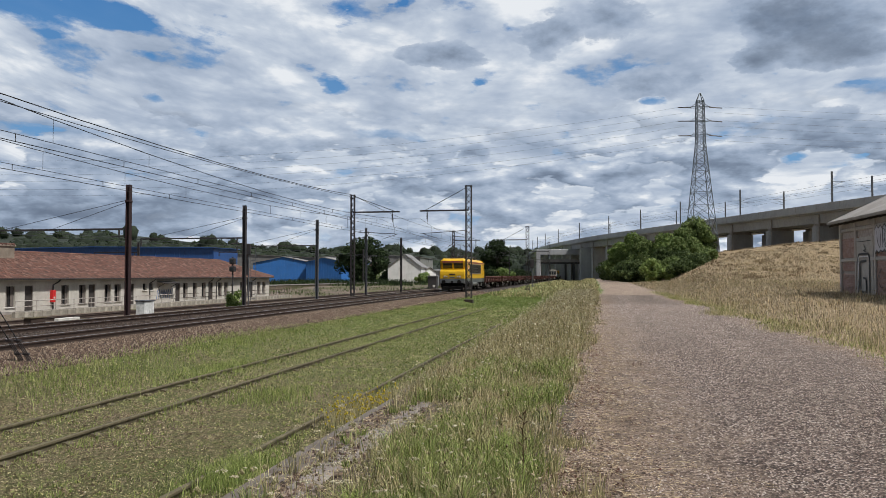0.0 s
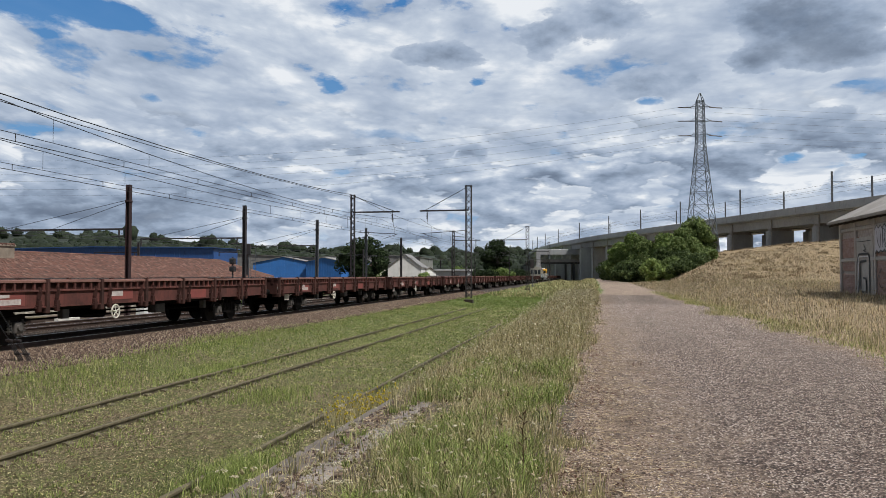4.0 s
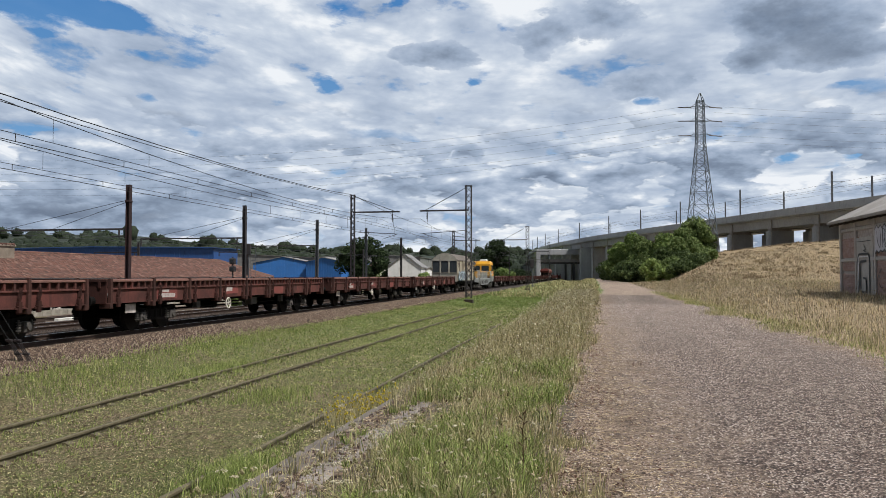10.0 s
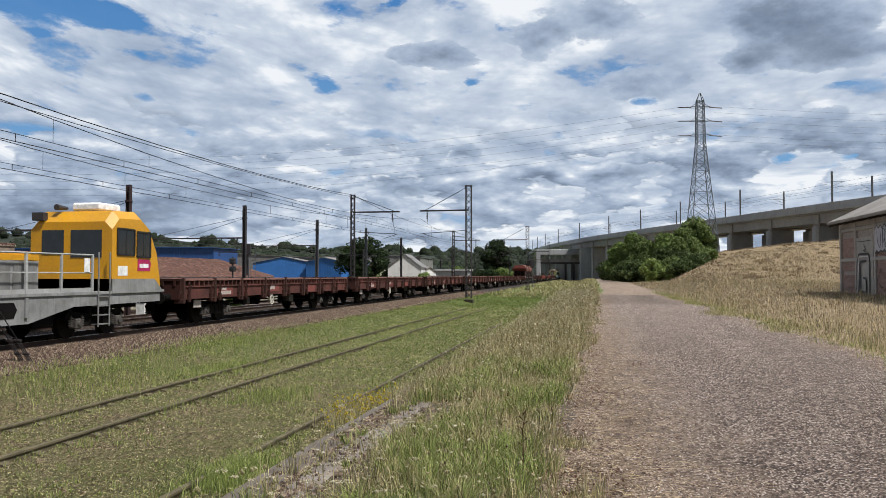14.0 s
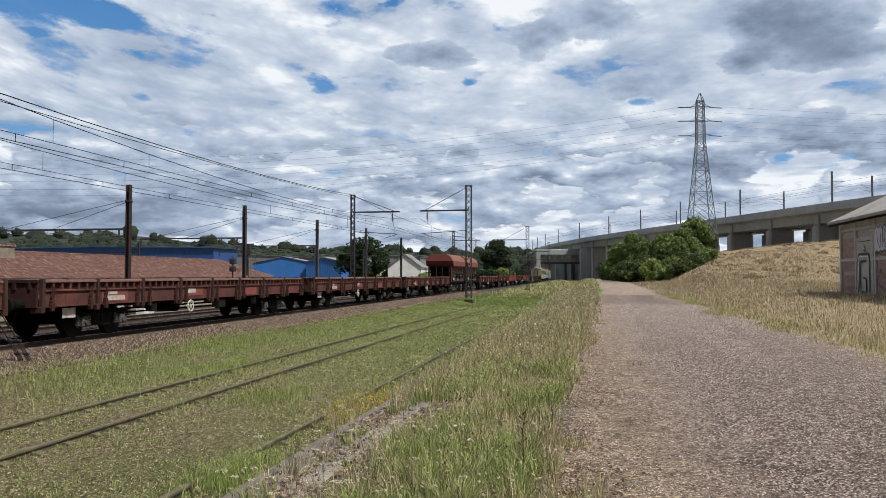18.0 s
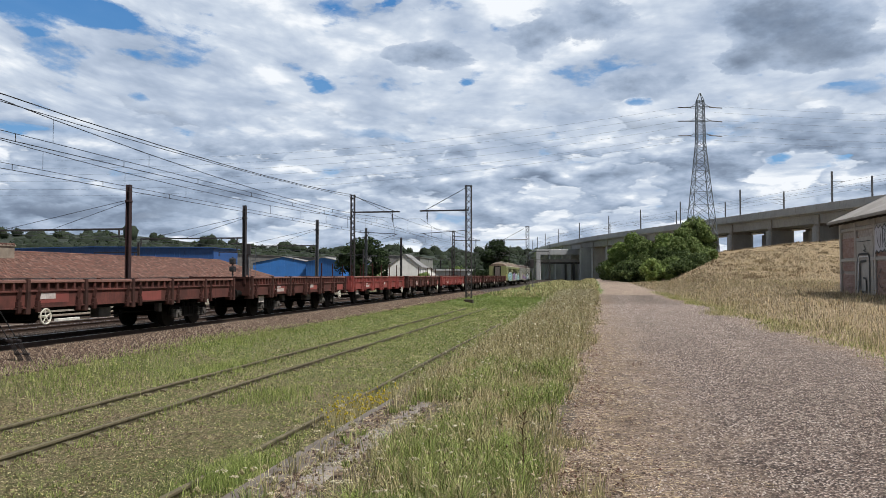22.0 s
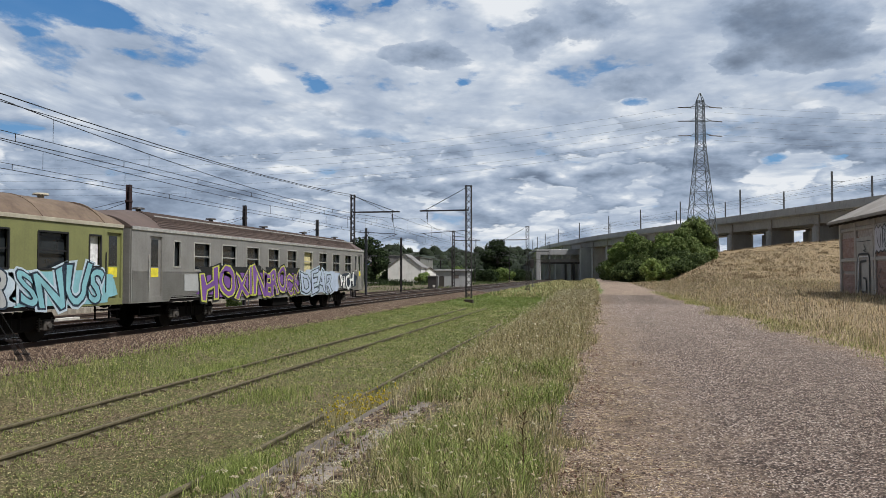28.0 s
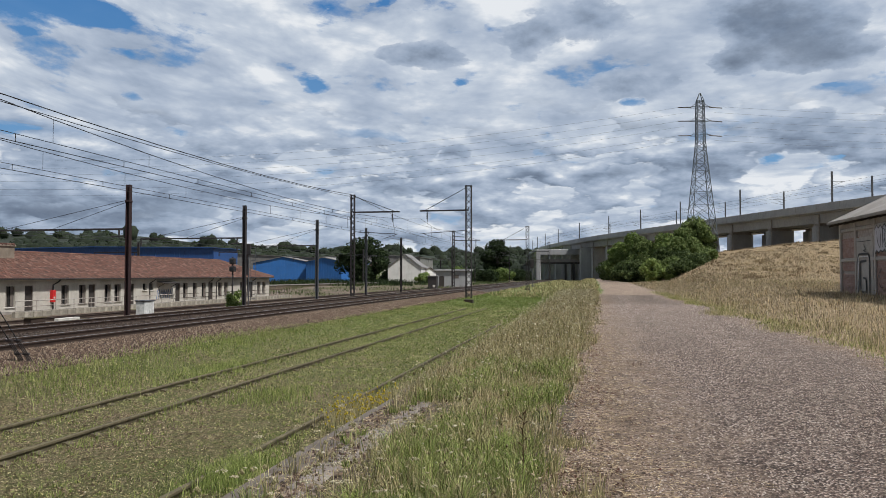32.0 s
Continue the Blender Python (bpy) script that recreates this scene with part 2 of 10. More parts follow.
SKY_GLOW = [(-16.9, 6.8, 1.6, 0.8, 1.0), (-1.6, 7.4, 1.9, 0.9, 0.9), (12.7, 6.1, 3.1, 0.8, 1.1), (17.5, 6.3, 2.7, 1.0, 1.1), (-27.8, 7.5, 3.5, 1.0, 0.5), (7.6, 15.4, 2.7, 1.0, 0.8), (-8.2, 11.9, 9.3, 2.3, 0.4), (-22.7, 11.6, 10.1, 2.9, 0.35), (2.5, 9.5, 5.4, 0.9, 0.6), (9.7, 10.9, 4.3, 0.6, 0.4), (-30.5, 17.6, 7.8, 1.7, 0.4), (-38.3, 14.5, 5.4, 1.1, 0.4)]


def mat_sky():
    """Broken cloud under blue, for the far backdrop of the sky."""
    n = Nodes("cloudy_sky")
    n.nt.nodes.remove(n.bsdf)
    nrm = n.node("ShaderNodeVectorMath")
    nrm.operation = "NORMALIZE"
    n.link(n.coords(), nrm.inputs[0])
    sep = n.node("ShaderNodeSeparateXYZ")
    n.link(nrm.outputs[0], sep.inputs[0])
    x, y, z = sep.outputs[0], sep.outputs[1], sep.outputs[2]

    def vec(a, b, c=0.0):
        m = n.node("ShaderNodeCombineXYZ")
        for sock, v in zip(m.inputs, (a, b, c)):
            if isinstance(v, (int, float)):
                sock.default_value = v
            else:
                n.link(v, sock)
        return m.outputs[0]

    def vadd(a, b, op="ADD"):
        m = n.node("ShaderNodeVectorMath")
        m.operation = op
        for sock, v in zip(m.inputs, (a, b)):
            if isinstance(v, tuple):
                sock.default_value = v
            else:
                n.link(v, sock)
        return m.outputs[0]

    az = n.math("ARCTAN2", x, y)
    el = n.math("ARCSINE", z)
    # wisps bend the outlines of all the patches
    at = vec(n.math("MULTIPLY", az, 6.0), n.math("MULTIPLY", el, 13.0))
    wx = n.math("SUBTRACT", n.noise(at, 1.0, 6, 0.6), 0.5)
    wy = n.math("SUBTRACT", n.noise(vadd(at, (7.3, 2.1, 4.0)), 1.1, 6, 0.6), 0.5)
    sky_at = vec(n.math("ADD", az, n.math("MULTIPLY", wx, 0.12)), n.math("ADD", el, n.math("MULTIPLY", wy, 0.05)))

    def patches(rows):
        """Sum of soft ellipses: (azimuth, elevation, half widths in degrees, weight)."""
        total = None
        for a, e, ra, re, w in rows:
            v = vadd(vadd(sky_at, (-radians(a), -radians(e), 0.0)), (1 / radians(ra), 1 / radians(re), 0.0), "MULTIPLY")
            g = n.node("ShaderNodeTexGradient")
            g.gradient_type = "SPHERICAL"
            n.link(v, g.inputs["Vector"])
            t = n.math("MULTIPLY", g.outputs["Fac"], w)
            total = t if total is None else n.math("ADD", total, t)
        return total

    def billow(v, scale, detail=3.0):
        """Rounded heads packed side by side, each with smaller ones on it."""
        m = n.node("ShaderNodeTexVoronoi", Scale=scale, Detail=detail, Roughness=0.55, Lacunarity=2.2)
        m.feature = "SMOOTH_F1"
        m.inputs["Smoothness"].default_value = 0.35
        m.normalize = True
        n.link(v, m.inputs["Vector"])
        return n.math("SUBTRACT", 0.42, m.outputs["Distance"])

    gaps, dark, soft, glow = patches(SKY_GAPS), patches(SKY_DARK), patches(SKY_SOFT), patches(SKY_GLOW)
    tones = [(0.0, (0.15, 0.195, 0.275)), (0.25, (0.22, 0.28, 0.38)), (0.48, (0.335, 0.415, 0.545)), (0.68, (0.45, 0.53, 0.66)), (0.85, (0.60, 0.672, 0.775)), (1.0, (0.86, 0.895, 0.94))]
    blue = n.ramp(z, [(0.0, (0.30, 0.46, 0.66)), (0.12, (0.17, 0.37, 0.64)), (0.32, (0.055, 0.21, 0.50))])
    # high pale sheet drawn out in streaks that tip over on one side
    tip = n.math("MINIMUM", n.math("ADD", az, 0.17), 0.0)
    lay = n.math("LOGARITHM", n.math("ADD", n.math("SUBTRACT", el, n.math("MULTIPLY", n.math("MULTIPLY", tip, tip), 0.23)), 0.14), 2.718)
    streak = n.noise(vec(n.math("MULTIPLY", az, 4.2), n.math("MULTIPLY", lay, 8.0)), 1.0, 6, 0.52, 0.5)
    sheet = n.noise(vec(n.math("MULTIPLY", az, 9.0), n.math("MULTIPLY", lay, 9.0), 3.0), 1.0, 7, 0.58, 0.3)
    edge = n.noise(vec(n.math("MULTIPLY", az, 13.0), n.math("MULTIPLY", el, 26.0)), 1.0, 7, 0.6)
    edge_up = n.noise(vadd(vec(n.math("MULTIPLY", az, 13.0), n.math("MULTIPLY", el, 26.0)), (0.12, 0.3, 0.0)), 1.0, 7, 0.6)
    thick = n.math("ADD", n.math("MULTIPLY", sheet, 0.45), n.math("MULTIPLY", streak, 0.55))
    open_at = n.math("ADD", n.math("SUBTRACT", gaps, n.math("MULTIPLY", n.math("SUBTRACT", thick, 0.5), 3.0)), n.math("MULTIPLY", n.math("SUBTRACT", edge, 0.5), 2.0))
    open_at = n.math("SUBTRACT", open_at, n.math("MULTIPLY", n.math("ABSOLUTE", n.math("SUBTRACT", streak, 0.5)), 0.6))
    roll = billow(vec(n.math("MULTIPLY", az, 7.0), n.math("MULTIPLY", lay, 6.0), 5.0), 2.0, 2.5)
    tone = n.math("ADD", n.math("ADD", 0.74, n.math("MULTIPLY", roll, 0.85)), n.math("MULTIPLY", n.math("SUBTRACT", streak, 0.5), 0.7))
    tone = n.math("ADD", tone, n.math("MULTIPLY", n.math("SUBTRACT", sheet, 0.5), 0.95))
    tone = n.math("ADD", n.math("SUBTRACT", tone, n.math("MULTIPLY", soft, 0.34)), n.math("MULTIPLY", glow, 0.16))
    c = n.mix(n.ramp(open_at, [(0.2, (0, 0, 0)), (0.42, (0.6, 0.6, 0.6)), (0.66, (0.95, 0.95, 0.95))]), n.ramp(tone, tones), blue)
    # grey clouds under it with torn rims, darkest where they are thick
    torn = vec(n.math("MULTIPLY", az, 13.0), n.math("MULTIPLY", el, 24.0))
    puff, puff_up = billow(torn, 1.9), billow(vadd(torn, (0.05, 0.17, 0.0)), 1.9)
    full = n.math("ADD", n.math("SUBTRACT", dark, n.math("MULTIPLY", gaps, 0.6)), n.math("MULTIPLY", n.math("SUBTRACT", edge, 0.5), 0.9))
    full = n.math("ADD", full, n.math("MULTIPLY", puff, 0.45))
    inner = n.math("ADD", n.math("SUBTRACT", 0.76, n.math("MULTIPLY", full, 0.58)), n.math("MULTIPLY", n.math("SUBTRACT", edge, edge_up), 0.8))
    inner = n.math("ADD", inner, n.math("MULTIPLY", n.math("SUBTRACT", puff, puff_up), 0.7))
    c = n.mix(n.ramp(full, [(0.24, (0, 0, 0)), (0.31, (0.75, 0.75, 0.75)), (0.42, (0.95, 0.95, 0.95))]), c, n.ramp(inner, tones))
    # low heaps, white on top and slate below
    low = vec(n.math("MULTIPLY", az, 9.0), n.math("MULTIPLY", el, 25.0))
    def heaps(v):
        return n.math("ADD", n.noise(v, 1.15, 5, 0.5), n.math("MULTIPLY", billow(v, 2.6), 0.3))

    heap, heap_up = heaps(low), heaps(vadd(low, (0.07, 0.24, 0.0)))
    band = n.ramp(el, [(0.0, (1, 1, 1)), (0.15, (1, 1, 1)), (0.23, (0, 0, 0))])
    here = n.math("MULTIPLY", n.ramp(n.math("ADD", heap, n.math("MULTIPLY", glow, 0.12)), [(0.475, (0, 0, 0)), (0.51, (1, 1, 1))]), band)
    lit = n.math("ADD", n.math("MULTIPLY", n.math("SUBTRACT", heap, heap_up), 2.2), 0.60)
    lit = n.math("ADD", n.math("SUBTRACT", lit, n.math("MULTIPLY", dark, 0.40)), n.math("MULTIPLY", glow, 0.36))
    c = n.mix(here, c, n.ramp(lit, tones))
    em = n.node("ShaderNodeEmission", Strength=1.0)
    n.link(c, em.inputs["Color"])
    n.link(em.outputs[0], n.out.inputs["Surface"])
    return n.mat


M = {}
M["ground"] = mat_ground()
M["dry"] = mat_dry()
M["yard"] = mat_yard()
M["soil"] = plain("verge_soil", (0.085, 0.064, 0.042), 0.95, 0, 26, 0.85)
M["asphalt"] = mat_asphalt()
M["edge"] = mat_path_edge()
M["ballast"] = mat_stones("ballast_stone", [(0.012, 0.008, 0.006), (0.045, 0.026, 0.019), (0.092, 0.058, 0.041), (0.16, 0.115, 0.083), (0.33, 0.27, 0.205)])
M["ballast_dark"] = mat_stones("oily_ballast_stone", [(0.01, 0.008, 0.007), (0.025, 0.018, 0.015), (0.05, 0.036, 0.029), (0.11, 0.085, 0.07)])
M["ballast_bed"] = plain("ballast_bed", (0.035, 0.024, 0.019), 0.95, 0, 14, 0.6)
M["rail_side"] = worn("rusty_rail", (0.055, 0.032, 0.022), (0.02, 0.014, 0.011), 3, 0.8)
M["rail_top"] = plain("polished_rail", (0.42, 0.40, 0.38), 0.28, 0.9, 8, 0.12)
M["rail_old"] = worn("disused_rail", (0.15, 0.125, 0.07), (0.022, 0.017, 0.012), 5, 0.9)
M["sleeper"] = worn("timber_sleeper", (0.075, 0.058, 0.047), (0.025, 0.02, 0.017), 4, 0.9)
M["steel_dark"] = worn("dark_steel", (0.035, 0.035, 0.037), (0.05, 0.03, 0.022), 2, 0.55)
M["mast_grey"] = worn("galvanised_mast", (0.095, 0.10, 0.11), (0.045, 0.043, 0.045), 1.5, 0.6, 0.2)
M["mast_dark"] = worn("old_black_mast", (0.022, 0.022, 0.026), (0.045, 0.028, 0.024), 2, 0.6)
M["pale_rail"] = worn("pale_railing", (0.42, 0.40, 0.37), (0.2, 0.12, 0.08), 3, 0.6)
M["mast_red"] = worn("rust_red_mast", (0.034, 0.013, 0.013), (0.016, 0.01, 0.01), 2, 0.6)
M["wire"] = plain("wire", (0.012, 0.013, 0.015), 0.5)
M["pylon"] = plain("pylon_steel", (0.095, 0.11, 0.12), 0.55, 0.4)
M["concrete"] = worn("viaduct_concrete", (0.40, 0.405, 0.41), (0.2, 0.202, 0.205), 0.12, 0.9, amount=0.45, dist=0.03)
M["concrete_dark"] = worn("weathered_concrete", (0.34, 0.315, 0.29), (0.15, 0.13, 0.115), 0.5, 0.9, amount=0.6)
M["slab"] = worn("gritty_pale_concrete", (0.27, 0.24, 0.215), (0.085, 0.068, 0.056), 1.6, 0.95, amount=0.75, streak=False, bump=0.8, dist=0.02)
M["kerb"] = worn("kerb_stone", (0.17, 0.142, 0.12), (0.06, 0.047, 0.038), 2.5, 0.9, amount=0.6, bump=0.5)
M["plaster"] = worn("cream_plaster", (0.54, 0.51, 0.455), (0.28, 0.24, 0.2), 0.6, 0.9, amount=0.45)
M["tile"] = mat_island("roof_tile", [(0.03, 0.015, 0.012), (0.085, 0.031, 0.022), (0.145, 0.055, 0.036), (0.095, 0.046, 0.035), (0.23, 0.13, 0.095)])
M["tile_bed"] = plain("roof_bed", (0.11, 0.055, 0.04), 0.9, 0, 3, 0.4)
M["cream_stone"] = worn("cream_rubble_stone", (0.46, 0.42, 0.35), (0.13, 0.115, 0.09), 1.4, 0.95, amount=0.65, vary=0.6, bump=0.6, dist=0.02)
M["wood_dark"] = worn("dark_shutter", (0.06, 0.05, 0.045), (0.025, 0.02, 0.018), 3, 0.7)
M["shutter"] = worn("brown_grey_shutter", (0.15, 0.125, 0.11), (0.06, 0.05, 0.045), 4, 0.7)
M["trim_white"] = worn("white_trim", (0.62, 0.60, 0.56), (0.3, 0.27, 0.24), 3, 0.7, amount=0.3)
M["glass"] = glass_dark("dark_window")
M["blue_clad"] = worn("blue_cladding", (0.02, 0.075, 0.24), (0.02, 0.05, 0.13), 0.4, 0.5, amount=0.3)
M["blue_light"] = worn("bright_blue_cladding", (0.03, 0.15, 0.43), (0.03, 0.1, 0.25), 0.4, 0.5, amount=0.3)
M["roof_grey"] = worn("grey_sheet_roof", (0.22, 0.215, 0.21), (0.10, 0.095, 0.09), 0.3, 0.7, amount=0.4)
M["white_wall"] = worn("white_render", (0.72, 0.71, 0.68), (0.4, 0.38, 0.34), 0.5, 0.85, amount=0.3)
M["brick"] = mat_island("old_brick", [(0.25, 0.135, 0.11), (0.34, 0.2, 0.165), (0.42, 0.27, 0.23), (0.48, 0.36, 0.32)])
M["shed_timber"] = worn("weathered_shed_timber", (0.47, 0.435, 0.405), (0.25, 0.22, 0.195), 0.8, 0.9, amount=0.5)
M["mortar"] = plain("mortar", (0.36, 0.32, 0.295), 0.95)
M["bark"] = worn("bark", (0.075, 0.058, 0.044), (0.03, 0.024, 0.018), 4, 0.95, bump=0.8)
M["leaf_dark"] = mat_blades("dark_leaves", [(0.03, 0.05, 0.016), (0.085, 0.13, 0.04), (0.15, 0.205, 0.065), (0.25, 0.3, 0.12)])
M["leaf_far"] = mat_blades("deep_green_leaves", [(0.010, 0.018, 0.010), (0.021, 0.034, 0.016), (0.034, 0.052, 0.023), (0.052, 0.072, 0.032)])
# Canopy colours are lowered to hold the cloud shadow on the hill.
M["far_canopy_in_shadow"] = mat_island("far_canopy_in_shadow", [(0.008, 0.015, 0.008), (0.014, 0.023, 0.011), (0.023, 0.033, 0.016)], 1.0, 0.5, 0.6)
# Darker than real foliage: shade between the trees is in this colour.
M["undergrowth"] = plain("shaded_undergrowth", (0.014, 0.021, 0.011), 1.0, 0, 0.05, 0.6)
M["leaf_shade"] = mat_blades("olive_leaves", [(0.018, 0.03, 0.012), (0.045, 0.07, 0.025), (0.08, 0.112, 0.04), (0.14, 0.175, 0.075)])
M["leaf"] = mat_blades("leaves", [(0.04, 0.07, 0.02), (0.1, 0.16, 0.045), (0.175, 0.245, 0.07), (0.27, 0.33, 0.12)])
M["leaf_light"] = mat_blades("young_leaves", [(0.1, 0.155, 0.04), (0.19, 0.265, 0.075), (0.31, 0.37, 0.13)])
M["grass"] = mat_blades("green_grass", [(0.02, 0.035, 0.008), (0.1, 0.16, 0.034), (0.2, 0.28, 0.06), (0.32, 0.39, 0.1), (0.55, 0.55, 0.25)])
M["grass_turf"] = mat_blades("short_turf", [(0.02, 0.03, 0.01), (0.12, 0.15, 0.05), (0.235, 0.27, 0.095), (0.4, 0.385, 0.18), (0.7, 0.62, 0.4)])
M["turf_far"] = mat_blades("fresh_turf", [(0.07, 0.11, 0.03), (0.13, 0.185, 0.05), (0.19, 0.245, 0.072), (0.29, 0.32, 0.12)])
M["clover"] = mat_blades("clover_leaves", [(0.035, 0.05, 0.012), (0.13, 0.165, 0.04), (0.25, 0.28, 0.08), (0.4, 0.39, 0.15), (0.62, 0.55, 0.32)])
M["grass_dry"] = mat_blades("dry_grass", [(0.1, 0.066, 0.032), (0.34, 0.25, 0.135), (0.56, 0.43, 0.25), (0.8, 0.66, 0.43)])
M["weed"] = mat_blades("seeding_weeds", [(0.03, 0.032, 0.012), (0.14, 0.14, 0.05), (0.3, 0.275, 0.115), (0.5, 0.43, 0.22), (0.74, 0.64, 0.4)])
M["umbel"] = mat_blades("pale_umbels", [(0.33, 0.28, 0.16), (0.5, 0.44, 0.29), (0.72, 0.67, 0.52)])
M["seedhead"] = mat_blades("brown_seed_heads", [(0.05, 0.035, 0.02), (0.10, 0.07, 0.04), (0.17, 0.125, 0.07)])
M["mould"] = mat_blades("reddish_leaf_mould", [(0.03, 0.015, 0.011), (0.085, 0.04, 0.028), (0.15, 0.08, 0.055)])
M["yellow_flower"] = mat_blades("yellow_flowers", [(0.4, 0.3, 0.02), (0.55, 0.45, 0.04)])
M["nest"] = mat_blades("tan_seed_heads", [(0.14, 0.125, 0.055), (0.3, 0.27, 0.14), (0.48, 0.43, 0.26)])
M["grass_field"] = mat_blades("tawny_field_grass", [(0.06, 0.046, 0.03), (0.215, 0.172, 0.112), (0.4, 0.328, 0.22), (0.66, 0.57, 0.42)])
M["bank_brown"] = mat_blades("brown_dead_grass", [(0.09, 0.064, 0.04), (0.2, 0.148, 0.092), (0.36, 0.28, 0.175)])
M["chips"] = mat_stones("lane_chips", [(0.03, 0.024, 0.024), (0.12, 0.088, 0.078), (0.27, 0.205, 0.172), (0.44, 0.365, 0.315), (0.66, 0.58, 0.52)])
M["sky"] = mat_sky()


# ---- mesh helpers ----
class MB:
    """Gathers vertices and faces of one part."""

    def __init__(self):
        self.v, self.f = [], []

    def add(self, vs, fs):
        o = len(self.v)
        self.v.extend(vs)
        self.f.extend([tuple(i + o for i in f) for f in fs])
        return self

    def box(self, x0, y0, z0, x1, y1, z1, b=0.0):
        if b <= 0:
            vs = [(x, y, z) for x in (x0, x1) for y in (y0, y1) for z in (z0, z1)]
            return self.add(vs, [(0, 1, 3, 2), (4, 6, 7, 5), (0, 4, 5, 1), (2, 3, 7, 6), (0, 2, 6, 4), (1, 5, 7, 3)])
        bm = bmesh.new()
        bmesh.ops.create_cube(bm, size=1.0, matrix=Matrix.LocRotScale(((x0 + x1) / 2, (y0 + y1) / 2, (z0 + z1) / 2), None, (abs(x1 - x0), abs(y1 - y0), abs(z1 - z0))))
        bmesh.ops.bevel(bm, geom=bm.edges[:], offset=b, segments=1, affect="EDGES", clamp_overlap=True)
        bm.verts.index_update()
        self.add([tuple(v.co) for v in bm.verts], [tuple(v.index for v in f.verts) for f in bm.faces])
        bm.free()
        return self

    def tube(self, p0, p1, r0, r1=None, n=8, caps=True):
        r1 = r0 if r1 is None else r1
        p0, p1 = Vector(p0), Vector(p1)
        q = (p1 - p0).to_track_quat("Z", "Y")
        vs = []
        for p, r in ((p0, r0), (p1, r1)):
            for i in range(n):
                a = 2 * math.pi * i / n
                vs.append(tuple(p + q @ Vector((r * math.cos(a), r * math.sin(a), 0))))
        fs = [(i, (i + 1) % n, n + (i + 1) % n, n + i) for i in range(n)]
        if caps:
            fs += [tuple(range(n - 1, -1, -1)), tuple(range(n, 2 * n))]
        return self.add(vs, fs)

    def path(self, pts, r, n=6):
        """One unbroken tube through the points."""
        pts = [Vector(p) for p in pts]
        rings, q, was = [], None, None
        for k, p in enumerate(pts):
            d = (pts[min(k + 1, len(pts) - 1)] - pts[max(k - 1, 0)]).normalized()
            q = d.to_track_quat("Z", "Y") if q is None else was.rotation_difference(d) @ q
            was = d
            rings.append([p + q @ Vector((r * math.cos(2 * math.pi * i / n), r * math.sin(2 * math.pi * i / n), 0)) for i in range(n)])
        return self.loft(rings)

    def bar(self, p0, p1, w, h=None):
        """A square bar between two points."""
        h = h or w
        p0, p1 = Vector(p0), Vector(p1)
        d = (p1 - p0).normalized()
        side = d.cross(Vector((0, 0, 1)))
        side = side.normalized() if side.length > 1e-4 else Vector((1, 0, 0))
        up = side.cross(d)
        vs = []
        for p in (p0, p1):
            for a, b in ((-1, -1), (1, -1), (1, 1), (-1, 1)):
                vs.append(tuple(p + side * (a * w / 2) + up * (b * h / 2)))
        return self.add(vs, [(0, 1, 2, 3), (7, 6, 5, 4), (0, 4, 5, 1), (1, 5, 6, 2), (2, 6, 7, 3), (3, 7, 4, 0)])

    def prism(self, profile, y0, y1, axis="y"):
        """A closed profile of (a, z) pushed from y0 to y1 (or of (y, z) pushed along x)."""
        n = len(profile)
        if axis == "y":
            vs = [(a, y0, z) for a, z in profile] + [(a, y1, z) for a, z in profile]
        elif axis == "x":
            vs = [(y0, a, z) for a, z in profile] + [(y1, a, z) for a, z in profile]
        else:
            vs = [(a, z, y0) for a, z in profile] + [(a, z, y1) for a, z in profile]
        fs = [(i, (i + 1) % n, n + (i + 1) % n, n + i) for i in range(n)]
        fs += [tuple(range(n - 1, -1, -1)), tuple(range(n, 2 * n))]
        return self.add(vs, fs)

    def loft(self, rings, close=True, caps=True):
        n = len(rings[0])
        vs = [tuple(p) for r in rings for p in r]
        fs = []
        for k in range(len(rings) - 1):
            for i in range(n if close else n - 1):
                j = (i + 1) % n
                fs.append((k * n + i, k * n + j, (k + 1) * n + j, (k + 1) * n + i))
        if caps and close:
            fs += [tuple(range(n - 1, -1, -1)), tuple(range((len(rings) - 1) * n, len(rings) * n))]
        return self.add(vs, fs)

    def mesh(self, name):
        me = bpy.data.meshes.new(name)
        me.from_pydata(self.v, [], self.f)
        bm = bmesh.new()
        bm.from_mesh(me)
        bmesh.ops.recalc_face_normals(bm, faces=bm.faces[:])
        bm.to_mesh(me)
        bm.free()
        return me


def part(name, mb, material, parent=None, label="", smooth=False, at=None):
    """Links a mesh as one object under a thing or a part."""
    me = mb.mesh(name) if isinstance(mb, MB) else mb
    if not me.materials:
        me.materials.append(material)
    if smooth:
        me.polygons.foreach_set("use_smooth", [True] * len(me.polygons))
    ob = new(name, me)
    if parent is not None:
        ob.parent = parent
    if at is not None:
        ob.matrix_basis = at
    if label:
        tagged(ob, label)
    return ob


def thing(name, at, label, category, group="", kind=""):
    ob = new(name)
    ob.empty_display_size = 0.3
    ob.matrix_basis = at
    return tagged(ob, label, category, group, kind)


